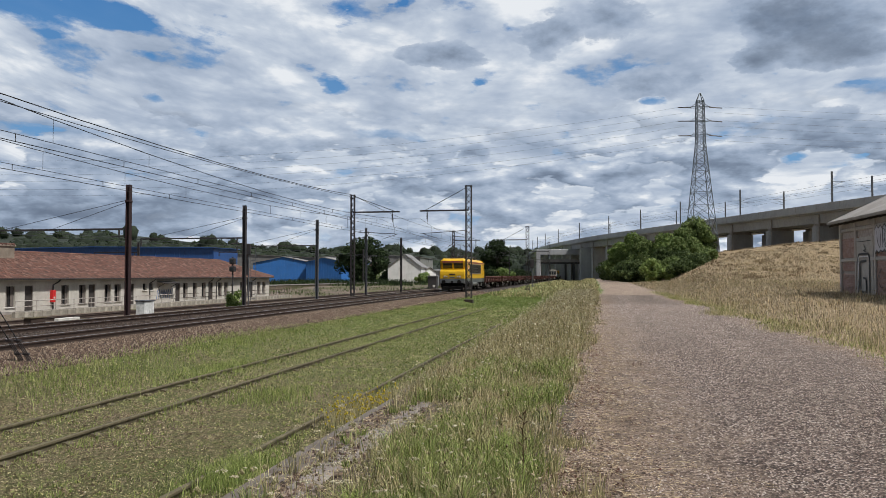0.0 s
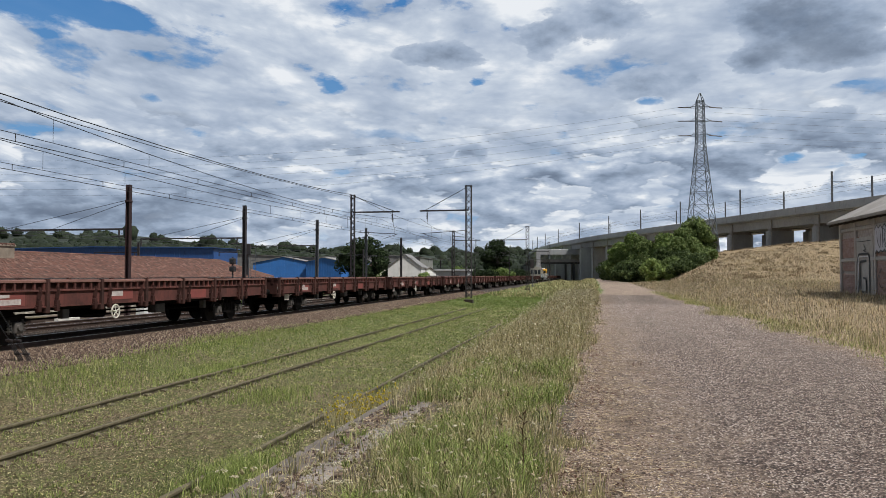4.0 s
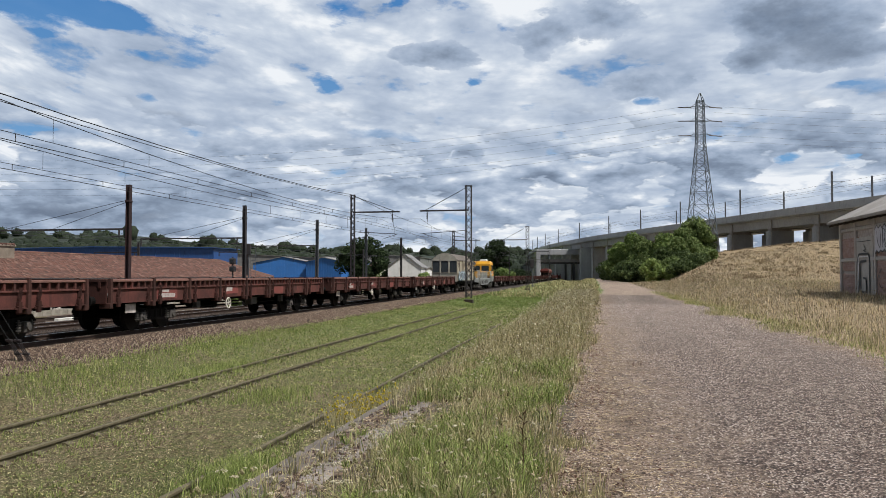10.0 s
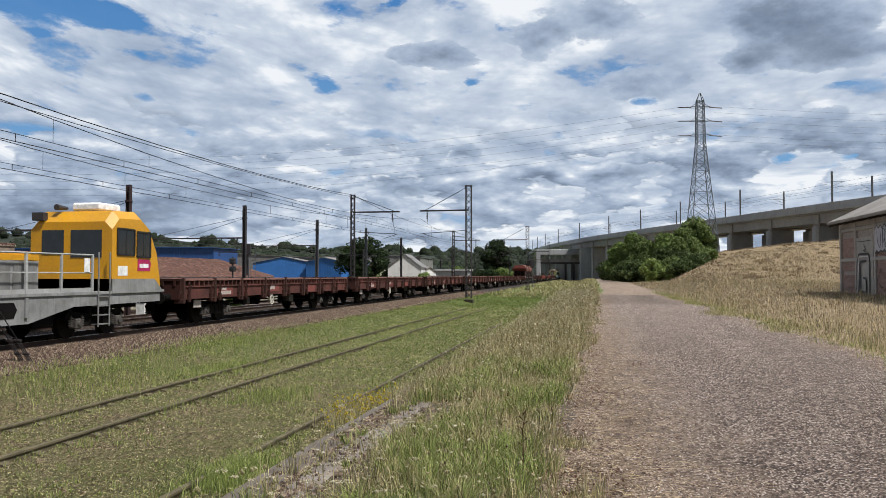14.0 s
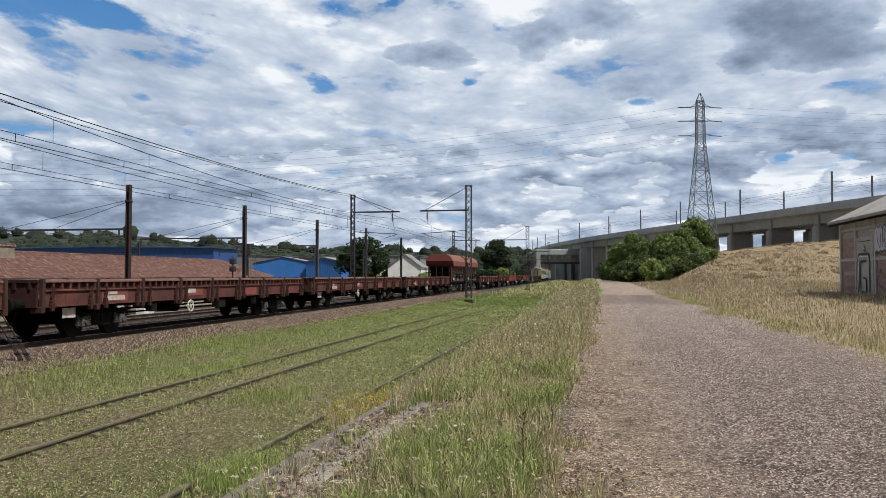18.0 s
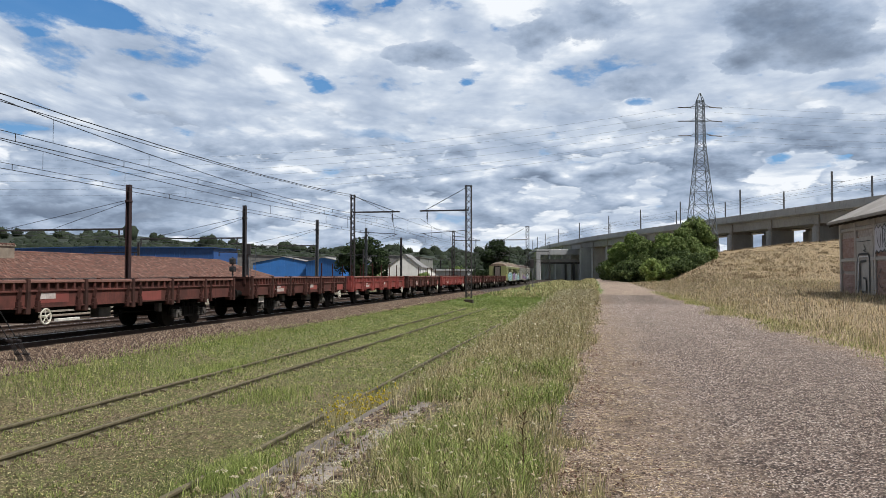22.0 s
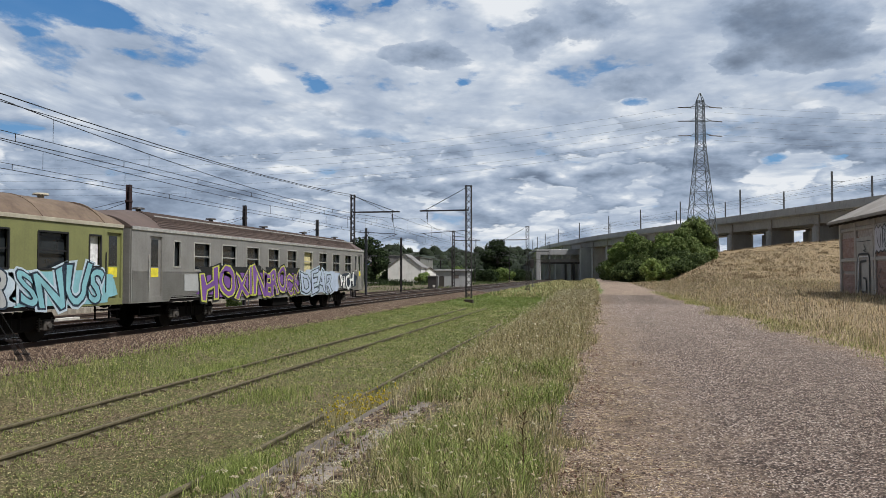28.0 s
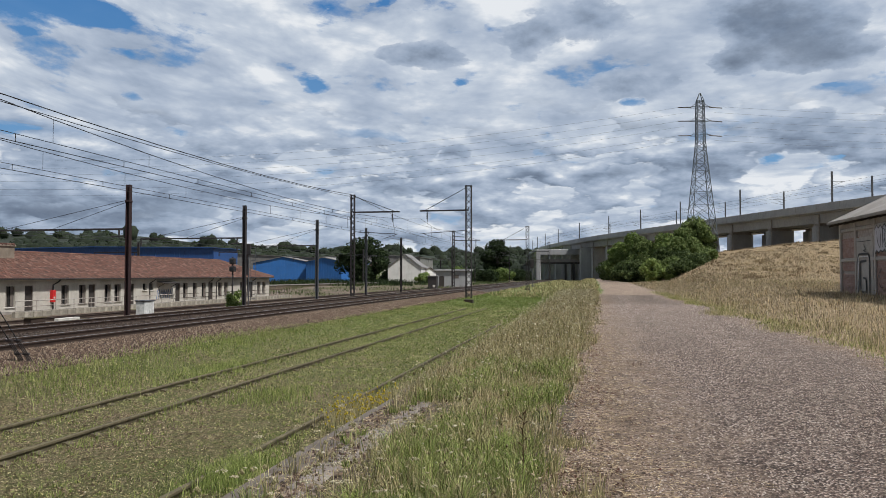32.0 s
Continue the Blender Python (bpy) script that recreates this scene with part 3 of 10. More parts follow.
def soup(name, verts, faces, material, smooth=False):
    """A mesh object from arrays: verts (n, 3), faces (m, 3) or (m, 4)."""
    me = bpy.data.meshes.new(name)
    verts = np.ascontiguousarray(verts, dtype=np.float32)
    faces = np.ascontiguousarray(faces, dtype=np.int32)
    k = faces.shape[1]
    me.vertices.add(len(verts))
    me.vertices.foreach_set("co", verts.ravel())
    me.loops.add(faces.size)
    me.loops.foreach_set("vertex_index", faces.ravel())
    me.polygons.add(len(faces))
    me.polygons.foreach_set("loop_start", np.arange(0, faces.size, k, dtype=np.int32))
    me.update(calc_edges=True)
    if smooth:
        me.polygons.foreach_set("use_smooth", np.ones(len(faces), dtype=bool))
    me.materials.append(material)
    return new(name, me)


def step(a, b, x):
    t = np.clip((x - a) / (b - a), 0, 1)
    return t * t * (3 - 2 * t)


def rough(x, y):
    """Small ground unevenness."""
    return (0.5 * np.sin(x * 1.7 + 0.6 * np.sin(y * 0.9)) * np.sin(y * 1.3 + 0.7 * np.sin(x * 1.1)) + 0.3 * np.sin(x * 4.1 + y * 2.3) * np.sin(y * 3.7 - x * 1.9))


def ground_z(x, y):
    """Height of the ground, but for the platform's own slab."""
    x, y = np.asarray(x, float), np.asarray(y, float)
    low = -0.98 + 0.42 * step(-10.6, -12.8, x) + 0.03 * rough(x, y)
    yard = -0.55 - 0.85 * step(-24, -36, x) * (1 - step(112, 150, y))
    left = np.where(x > -14, low, yard)
    field = 0.03 * rough(x, y) + 0.5 * step(5.6, 17, x)
    crest = x * 0.35 + y
    mound = np.interp(x, (11.5, 13.5, 15.5, 18.5, 24.5, 35, 46), (0, 1.1, 2.6, 4.2, 5.2, 6.4, 6.7)) * step(104, 158, crest) ** 0.85
    mound = mound + 0.22 * rough(x * 0.35, y * 0.3) * step(110, 150, crest) * step(12, 24, x)
    right = field + mound + 0.3 * step(70, 140, y)
    right = np.where(x > 5.6, right, 0.02 * rough(x, y) + 0.3 * step(70, 140, y))
    z = np.where(x < PLATFORM_EDGE, left, right)
    ramp = step(120, 200, y) * (x < PLATFORM_EDGE) * (x > -14)
    return z + ramp * 0.35


# ---- sky backdrop ----
def build_sky():
    r = 4300.0
    a0, a1, e0, e1, na, ne = radians(-75), radians(55), radians(-2.0), radians(52), 64, 28
    vs, fs = [], []
    for j in range(ne + 1):
        e = e0 + (e1 - e0) * j / ne
        for i in range(na + 1):
            a = a0 + (a1 - a0) * i / na
            vs.append((r * math.sin(a) * math.cos(e), r * math.cos(a) * math.cos(e), r * math.sin(e)))
    for j in range(ne):
        for i in range(na):
            k = j * (na + 1) + i
            fs.append((k, k + 1, k + na + 2, k + na + 1))
    ob = soup("backdrop", vs, fs, M["sky"], True)
    return tagged(ob, "broken grey and white cloud with blue gaps, drifting", "sky", kind="structure")


sky_backdrop = build_sky()


# ---- ground ----
def grid_axis(marks):
    """Coordinates through (start, step) marks."""
    out = []
    for (a, s), (b, _) in zip(marks, marks[1:]):
        out.extend(np.arange(a, b - 1e-6, s))
    out.append(marks[-1][0])
    return np.array(out)


def build_ground():
    xs = np.concatenate([grid_axis([(-4000, 800), (-800, 100), (-300, 20), (-120, 6), (-40, 1.0), (-13, 0.5), (PLATFORM_EDGE - 0.02, 1)]),
                         grid_axis([(PLATFORM_EDGE + 0.02, 0.4), (6, 0.8), (40, 3), (130, 20), (400, 200), (4000, 1)])])
    ys = grid_axis([(-120, 20), (-20, 2), (0, 0.6), (50, 1.5), (160, 5), (420, 40), (1000, 300), (4300, 1)])
    gx, gy = np.meshgrid(xs, ys)
    gz = ground_z(gx, gy)
    nx, ny = len(xs), len(ys)
    vs = np.stack([gx, gy, gz], -1).reshape(-1, 3)
    idx = np.arange(nx * ny).reshape(ny, nx)
    fs = np.stack([idx[:-1, :-1], idx[:-1, 1:], idx[1:, 1:], idx[1:, :-1]], -1).reshape(-1, 4)
    ob = soup("ground", vs, fs, M["ground"], False)
    ob.data.materials.append(M["dry"])
    c = vs[fs].mean(1)
    dry = (c[:, 0] > 4.5) & (c[:, 1] < 330)
    ob.data.materials.append(M["yard"])
    ob.data.materials.append(M["soil"])
    verge = (c[:, 0] > PLATFORM_EDGE) & (c[:, 0] < 0.4) & (c[:, 1] < 120)
    yard = (c[:, 0] < -12.9) & (c[:, 1] < 330) & (c[:, 0] > -320)
    ob.data.polygons.foreach_set("material_index", dry.astype(np.int32) + 2 * yard.astype(np.int32) + 3 * verge.astype(np.int32))
    ob.data.update()
    return tagged(ob, "uneven ground of thin grass, straw and soil", "ground", kind="structure")


build_ground()


def strip(name, x0, x1, y0, y1, lift, mat, label, cat, wob=0.0, seg=1.5, nx=10):
    """A thin worn sheet on the ground with wavering edges and real thickness at its rim."""
    ys = np.arange(y0, y1 + seg, seg)
    vs, fs = [], []
    for j, yy in enumerate(ys):
        w0 = wob * (math.sin(yy * 0.8) + 0.6 * math.sin(yy * 2.3 + 1)) + x0
        w1 = wob * (math.sin(yy * 0.6 + 2) + 0.6 * math.sin(yy * 1.9)) + x1
        for i in range(nx + 1):
            xx = w0 + (w1 - w0) * i / nx
            e = -0.06 if i in (0, nx) else 0.0
            vs.append((xx, yy, float(ground_z(xx, yy)) + lift + e))
    for j in range(len(ys) - 1):
        for i in range(nx):
            k = j * (nx + 1) + i
            fs.append((k, k + 1, k + nx + 2, k + nx + 1))
    return tagged(soup(name, vs, fs, mat, True), label, cat, kind="structure")


strip("road", -0.75, 5.9, -40, 66, 0.02, M["asphalt"], "old pinkish-grey asphalt lane wearing to gravel and straw at its sides", "road", 0.16)
strip("track", 0.6, 6.6, 64, 300, 0.035, M["edge"], "pale earth track going on past the asphalt", "track", 0.25, 3.0)


def build_platform_edge():
    root = thing("platform_wall", pose(PLATFORM_EDGE, 0, 0), "low concrete wall of an old loading platform", "platform wall", kind="structure")
    mb = MB().box(-0.0, -40, -1.2, 0.35, 260, -0.14)
    part("wall_face", mb, M["concrete_dark"], root)
    y, k = -24.0, 0
    r = random.Random(3)
    while y < 60:
        ln = r.uniform(0.95, 1.25)
        b = MB().box(-0.06 + r.uniform(-0.015, 0.015), y, -0.16, 0.24, y + ln - 0.02, 0.01 + r.uniform(-0.02, 0.02), 0.025)
        part("kerb_stone", b, M["kerb"], root)
        y += ln
        k += 1
    return root


build_platform_edge()
strip("platform_slab", PLATFORM_EDGE + 0.25, PLATFORM_EDGE + 0.6, -20, 34, 0.016, M["slab"], "cracked pale concrete strip along the platform edge", "platform slab", 0.04, 0.6, 5)


# ---- railway ----
def build_ballast():
    mb = MB().prism([(-12.75, -0.62), (-13.95, -0.37), (-22.0, -0.37), (-23.4, -0.75), (-23.4, -1.0), (-12.75, -1.0)], -60, 700)
    ob = part("ballast_bed", mb, M["ballast_bed"])
    tagged(ob, "raised bed of rust-brown crushed stone", "ballast", kind="structure")
    r = np.random.default_rng(5)
    base = np.array([(1, 0, -0.3), (0, 1, -0.3), (-1, 0, -0.3), (0, -1, -0.3), (0.1, 0, 0.9)])
    f = np.array([(0, 1, 4), (1, 2, 4), (2, 3, 4), (3, 0, 4)])
    for name, n, x0, x1, mat, label in (("ballast_stones", 84000, -14.75, -12.45, M["ballast"], "loose rust-brown and grey crushed stones on the track shoulder"),
                                        ("track_stones", 30000, -21.9, -14.75, M["ballast_dark"], "oil-darkened crushed stones between the rails")):
        y = 10.0 + 85 * r.random(n) ** 1.7
        x = r.uniform(x0, x1, n)
        z = np.interp(-x, [12.4, 12.75, 13.95, 30], [-0.58, -0.57, -0.36, -0.36])
        s = r.uniform(0.017, 0.038, n) * (1 + y / 110)
        vs = base[None] * s[:, None, None] * r.uniform(0.6, 1.35, (n, 5, 1))
        a = r.uniform(0, 6.28, n)
        ca, sa = np.cos(a)[:, None], np.sin(a)[:, None]
        tl = r.uniform(-0.6, 0.6, (n, 1))
        vx, vy, vz = vs[..., 0], vs[..., 1], vs[..., 2]
        wx, wy = vx * ca - vy * sa, vx * sa + vy * ca
        vs = np.stack([wx + x[:, None], wy + y[:, None], vz + wx * tl + z[:, None] + s[:, None] * 0.25], -1).reshape(-1, 3)
        fs = (f[None] + (np.arange(n) * 5)[:, None, None]).reshape(-1, 3)
        tagged(soup(name, vs, fs, mat), label, "ballast", kind="stuff")


build_ballast()


def rail_profile(top, cx, h=0.17):
    return [(cx - 0.07, top - h), (cx + 0.07, top - h), (cx + 0.07, top - h + 0.012), (cx + 0.012, top - h + 0.03), (cx + 0.012, top - 0.05),
            (cx + 0.036, top - 0.038), (cx + 0.036, top - 0.008), (cx + 0.026, top), (cx - 0.026, top), (cx - 0.036, top - 0.008),
            (cx - 0.036, top - 0.038), (cx - 0.012, top - 0.05), (cx - 0.012, top - h + 0.03), (cx - 0.07, top - h + 0.012)]


def build_track(cx, y_near, y_far):
    root = thing("railway_track", pose(cx, 0, RAIL), "main-line track with polished rails on timber sleepers", "railway track", "main-line tracks", "structure")
    for side in (-0.7525, 0.7525):
        rl = part("rail", MB().prism(rail_profile(0, side), -60, 720), M["rail_side"], root)
        part("rail_head", MB().box(side - 0.024, -60, -0.002, side + 0.024, 720, 0.004), M["rail_top"], rl, "bright worn running surface")
    me = MB().box(-1.3, -0.13, -0.33, 1.3, 0.13, -0.165, 0.01).mesh("sleeper")
    y = y_near
    while y < y_far:
        part("sleeper", me, M["sleeper"], root, at=pose(0, y, 0))
        y += 0.6
    return root


build_track(TRACK_1, 9, 75)
build_track(TRACK_2, 18, 75)


def build_siding(cx_list, name_label, y0, y1, chairs):
    root = thing("siding_track", pose(0, 0, SIDING), name_label, "disused track", "disused sidings", "structure")
    for cx in cx_list:
        part("rail", MB().prism(rail_profile(0, cx, 0.15), y0, y1), M["rail_old"], root)
    chair = MB().prism([(-0.13, -0.15), (0.13, -0.15), (0.12, -0.10), (0.05, -0.075), (-0.05, -0.075), (-0.12, -0.10)], -0.08, 0.08).mesh("rail_chair")
    if chairs:
        y = y0 + 0.3
        r = random.Random(int(-cx_list[0] * 10))
        while y < min(y1, 52):
            for cx in cx_list:
                part("rail_chair", chair, M["rail_old"], root, at=pose(cx + 0.02, y, 0.0, 0, 0, r.uniform(-6, 6)))
            y += 0.66
    return root


build_siding((-7.93, -9.46), "rusty disused siding half sunk in grass", -24, 58, True)
build_siding((-3.15, -4.72), "rusty siding beside the loading platform, overgrown", -24, 40, True)
build_siding((-11.95,), "single old rail nearly buried in grass", -24, 60, False)


# third track and yard tracks on the lower side
def build_yard_track(cx, top, y0, y1):
    root = thing("yard_track", pose(cx, 0, top), "dull yard track in trodden gravel", "yard track", "yard tracks", "structure")
    for side in (-0.7525, 0.7525):
        part("rail", MB().prism(rail_profile(0, side), y0, y1), M["rail_side"], root)
    part("gravel_bed", MB().prism([(-1.7, -0.3), (-1.4, -0.13), (1.4, -0.13), (1.7, -0.3)], y0, y1), M["ballast_bed"], root)


build_yard_track(-26.4, -0.55, 20, 420)
build_yard_track(-31.0, -0.85, 40, 420)


# ---- line-side masts and wires ----
def lattice_mast(x, y, h, arm, toward, label):
    """A riveted lattice mast with a bracket arm over the track."""
    root = thing("catenary_mast", pose(x, y, -0.5), label, "catenary mast", "lattice masts")
    w, d = (0.50, 0.34) if toward < 0 else (0.34, 0.2)
    posts = [(sx * w / 2, sy * d / 2) for sx in (-1, 1) for sy in (-1, 1)]
    for px, py in posts:
        part("corner_post", MB().box(px - 0.038, py - 0.038, 0, px + 0.038, py + 0.038, h), M["mast_dark"], root)
    mb = MB()
    n = int(h / 0.55)
    for i in range(n):
        z0, z1 = i * h / n, (i + 1) * h / n
        for sy in (-1, 1):
            mb.bar((-w / 2, sy * d / 2, z0), (w / 2, sy * d / 2, z1), 0.036, 0.03)
            mb.bar((w / 2, sy * d / 2, z0), (-w / 2, sy * d / 2, z1), 0.036, 0.03)
        for sx in (-1, 1):
            mb.bar((sx * w / 2, -d / 2, z0), (sx * w / 2, d / 2, z1), 0.03, 0.05)
    part("lacing", mb, M["mast_dark"], root)
    part("cap", MB().box(-w / 2 - 0.08, -d / 2 - 0.05, h, w / 2 + 0.08, d / 2 + 0.05, h + 0.08, 0.01), M["mast_dark"], root)
    part("footing", MB().box(-0.4, -0.35, -0.5, 0.4, 0.35, -0.12, 0.02), M["ballast_bed"], root)
    zb = arm + 0.5
    ex = toward * 4.6
    part("bracket_arm", MB().box(min(0, ex), -0.06, zb - 0.07, max(0, ex), 0.06, zb + 0.07), M["mast_dark"], root)
    part("tie_rod", MB().tube((toward * 0.2, 0, h - 0.1), (toward * 4.1, 0, zb + 0.05), 0.028), M["wire"], root)
    ins = MB()
    for k in range(4):
        ins.tube((toward * 3.9, 0, zb - 0.2 - 0.16 * k), (toward * 3.9, 0, zb - 0.28 - 0.16 * k), 0.10, 0.05, 10)
    ins.tube((toward * 3.9, 0, zb), (toward * 3.9, 0, zb - 1.0), 0.025, n=6)
    part("insulator", ins, M["steel_dark"], root)
    cant = MB().tube((toward * 0.2, 0, 6.25), (toward * 1.6, 0, 6.15), 0.03).tube((toward * 1.6, 0, 6.15), (toward * 4.3, 0, 6.0), 0.03).tube((toward * 2.9, 0, 5.5), (toward * 4.4, 0, 6.0), 0.022)
    cant.tube((toward * 0.2, 0, 5.6), (toward * 1.4, 0, 5.7), 0.03).tube((toward * 1.4, 0, 5.7), (toward * 1.6, 0, 6.15), 0.025)
    part("registration_arm", cant, M["mast_dark"], root)
    return root


lattice_mast(-11.25, 70.6, 10.3, 7.6, -1, "tall black lattice mast with bracket arm over the track")
lattice_mast(-10.9, 131.5, 10.3, 7.6, -1, "tall black lattice mast with bracket arm over the track")
lattice_mast(-10.9, 196, 10.3, 7.6, -1, "tall black lattice mast with bracket arm over the track")
lattice_mast(-22.5, 71.0, 9.7, 7.6, 1, "black lattice mast across the track with bracket arm")
lattice_mast(-23.6, 131.5, 9.7, 7.6, 1, "black lattice mast across the track with bracket arm")


def h_mast(x, y, top, arm_z, reach, mat, label, base=-0.6):
    root = thing("steel_mast", pose(x, y, base), label, "catenary mast", "steel yard masts")
    h = top - base
    mb = MB().box(-0.10, -0.11, 0, -0.08, 0.11, h).box(0.08, -0.11, 0, 0.10, 0.11, h).box(-0.08, -0.01, 0, 0.08, 0.01, h)
    part("post", mb, mat, root)
    part("footing", MB().box(-0.3, -0.3, -0.5, 0.3, 0.3, 0.06, 0.02), M["concrete_dark"], root)
    part("collar", MB().box(-0.13, -0.14, h - 0.85, 0.13, 0.14, h - 0.75, 0.01), mat, root)
    if reach:
        za = arm_z - base
        part("bracket_arm", MB().box(-reach, -0.04, za - 0.045, -0.1, 0.04, za + 0.045, 0.01).box(-reach, -0.04, za - 0.5, -reach + 0.08, 0.04, za), M["mast_dark"], root)
        st = MB().tube((-0.15, 0, h - 0.75), (-reach + 0.6, 0, za + 0.05), 0.012).tube((-0.15, 0, h - 0.85), (-reach * 0.55, 0, za + 0.05), 0.012)
        part("stay_rods", st, M["wire"], root)
        part("insulator", MB().tube((-0.5, 0, za - 0.05), (-0.5, 0, za - 0.4), 0.05).tube((-0.9, 0, za - 0.35), (-0.1, 0, za - 0.35), 0.03), M["steel_dark"], root)
    return root


h_mast(-21.9, 33.7, 5.95, 3.82, 7.4, M["mast_red"], "rust-red steel mast with a long arm over the yard", -0.7)
h_mast(-21.55, 45.6, 6.0, 3.95, 7.2, M["mast_dark"], "dark steel mast with a long arm over the yard")
h_mast(-21.95, 59.8, 6.1, 4.0, 7.0, M["mast_grey"], "grey steel mast with a long arm over the yard")
h_mast(-21.95, 73.6, 6.25, 5.2, 0, M["mast_grey"], "plain grey steel mast beside the track")
h_mast(-21.5, 86.0, 5.9, 5.2, 0, M["mast_dark"], "plain dark steel mast beside the track")
h_mast(-25.4, 140, 6.4, 4.6, 4.5, M["mast_dark"], "plain dark steel mast in the yard")
h_mast(-29.5, 150, 4.8, 4.6, 0, M["mast_dark"], "plain dark steel mast in the yard")
h_mast(-31.0, 205, 6.7, 4.6, 4.0, M["mast_dark"], "far dark steel mast in the yard")
h_mast(-25.5, 240, 9.0, 5.6, 4.0, M["mast_dark"], "far dark steel mast in the yard")
h_mast(-24.5, 300, 8.0, 5.6, 4.0, M["mast_dark"], "far dark steel mast in the yard")
h_mast(-22.5, 330, 9.0, 5.6, 4.0, M["mast_dark"], "far dark steel mast in the yard")
h_mast(-44.0, 94, 5.6, 4.6, 4.0, M["mast_dark"], "dark steel mast behind the building")
h_mast(-54.5, 86, 5.6, 4.4, 6.0, M["mast_dark"], "dark steel mast behind the building")
h_mast(-46.5, 126, 5.9, 4.6, 4.0, M["mast_dark"], "dark steel mast before the blue shed")
h_mast(-52.0, 172, 7.6, 5.6, 0, M["mast_dark"], "dark steel mast before the blue shed")


def sagging(a, b, sag, n=10):
    a, b = Vector(a), Vector(b)
    return [tuple(a.lerp(b, i / n) - Vector((0, 0, 4 * sag * (i / n) * (1 - i / n)))) for i in range(n + 1)]


def build_wires(cx, masts, sag):
    """Messenger, auxiliary and contact wires of one track with their droppers."""
    root = thing("overhead_line", pose(0, 0, 0), "overhead contact line of thin dark wires with droppers", "overhead line", "overhead lines")
    mes, con, aux, dro = [], [], [], MB()
    for (ya, sa), (yb, sb) in zip(masts, masts[1:]):
        top = sagging((cx + sa, ya, 6.9), (cx + sb, yb, 6.9), sag, 12)
        mes += top if not mes else top[1:]
        mid = [(cx + sa + (sb - sa) * (p[1] - ya) / (yb - ya), p[1], 5.52 - 0.06 * math.sin(math.pi * (p[1] - ya) / (yb - ya))) for p in top]
        aux += mid if not aux else mid[1:]
        con += [(cx + sa, ya, 5.28)] + ([(cx + sb, yb, 5.28)] if yb == masts[-1][0] else [])
        for k in range(1, 12):
            p = top[k]
            if k % 2 or p[2] - mid[k][2] > 0.5:
                dro.tube(p, mid[k], 0.009, n=4)
            y = ya + (yb - ya) * (k - 0.3) / 12
            t = (y - ya) / (yb - ya)
            dro.tube((cx + sa + (sb - sa) * t, y, 5.52 - 0.06 * math.sin(math.pi * t)), (cx + sa + (sb - sa) * t, y, 5.28), 0.014, n=4)
    part("messenger_wire", MB().path(mes, 0.014, 5), M["wire"], root)
    part("auxiliary_wire", MB().path(aux, 0.011, 5), M["wire"], root)
    part("contact_wire", MB().path(con, 0.013, 5), M["wire"], root)
    tagged(part("droppers", dro, M["wire"], root), kind="stuff")


build_wires(TRACK_1, [(10, 0.18), (71, -0.18), (131.5, 0.18), (196, -0.18), (260, 0.18), (330, 0)], 1.28)
build_wires(TRACK_2, [(10, -0.18), (71, 0.18), (131.5, -0.18), (196, 0.18), (260, -0.18), (330, 0)], 0.97)


def build_feeders():
    root = thing("feeder_line", pose(0, 0, 0), "heavy feeder cables along the mast tops", "feeder cable")
    part("cable", MB().path(sagging((-22.5, 4, 9.58), (-22.5, 71, 9.27), 0.95) + sagging((-22.5, 71, 9.27), (-23.6, 131.5, 9.25), 0.8)[1:], 0.023, 6), M["wire"], root)
    part("cable", MB().path(sagging((-22.4, 4, 8.7), (-22.2, 71, 9.0), 0.58), 0.017, 6), M["wire"], root)
    part("cable", MB().path([(-28.5, 10, 3.55), (-28.3, 60, 3.75), (-27, 140, 4.3)], 0.013, 5), M["wire"], root)
    part("cable", MB().path([(-26.2, 10, 3.55), (-26.3, 60, 3.8), (-25.5, 140, 4.3)], 0.013, 5), M["wire"], root)


build_feeders()


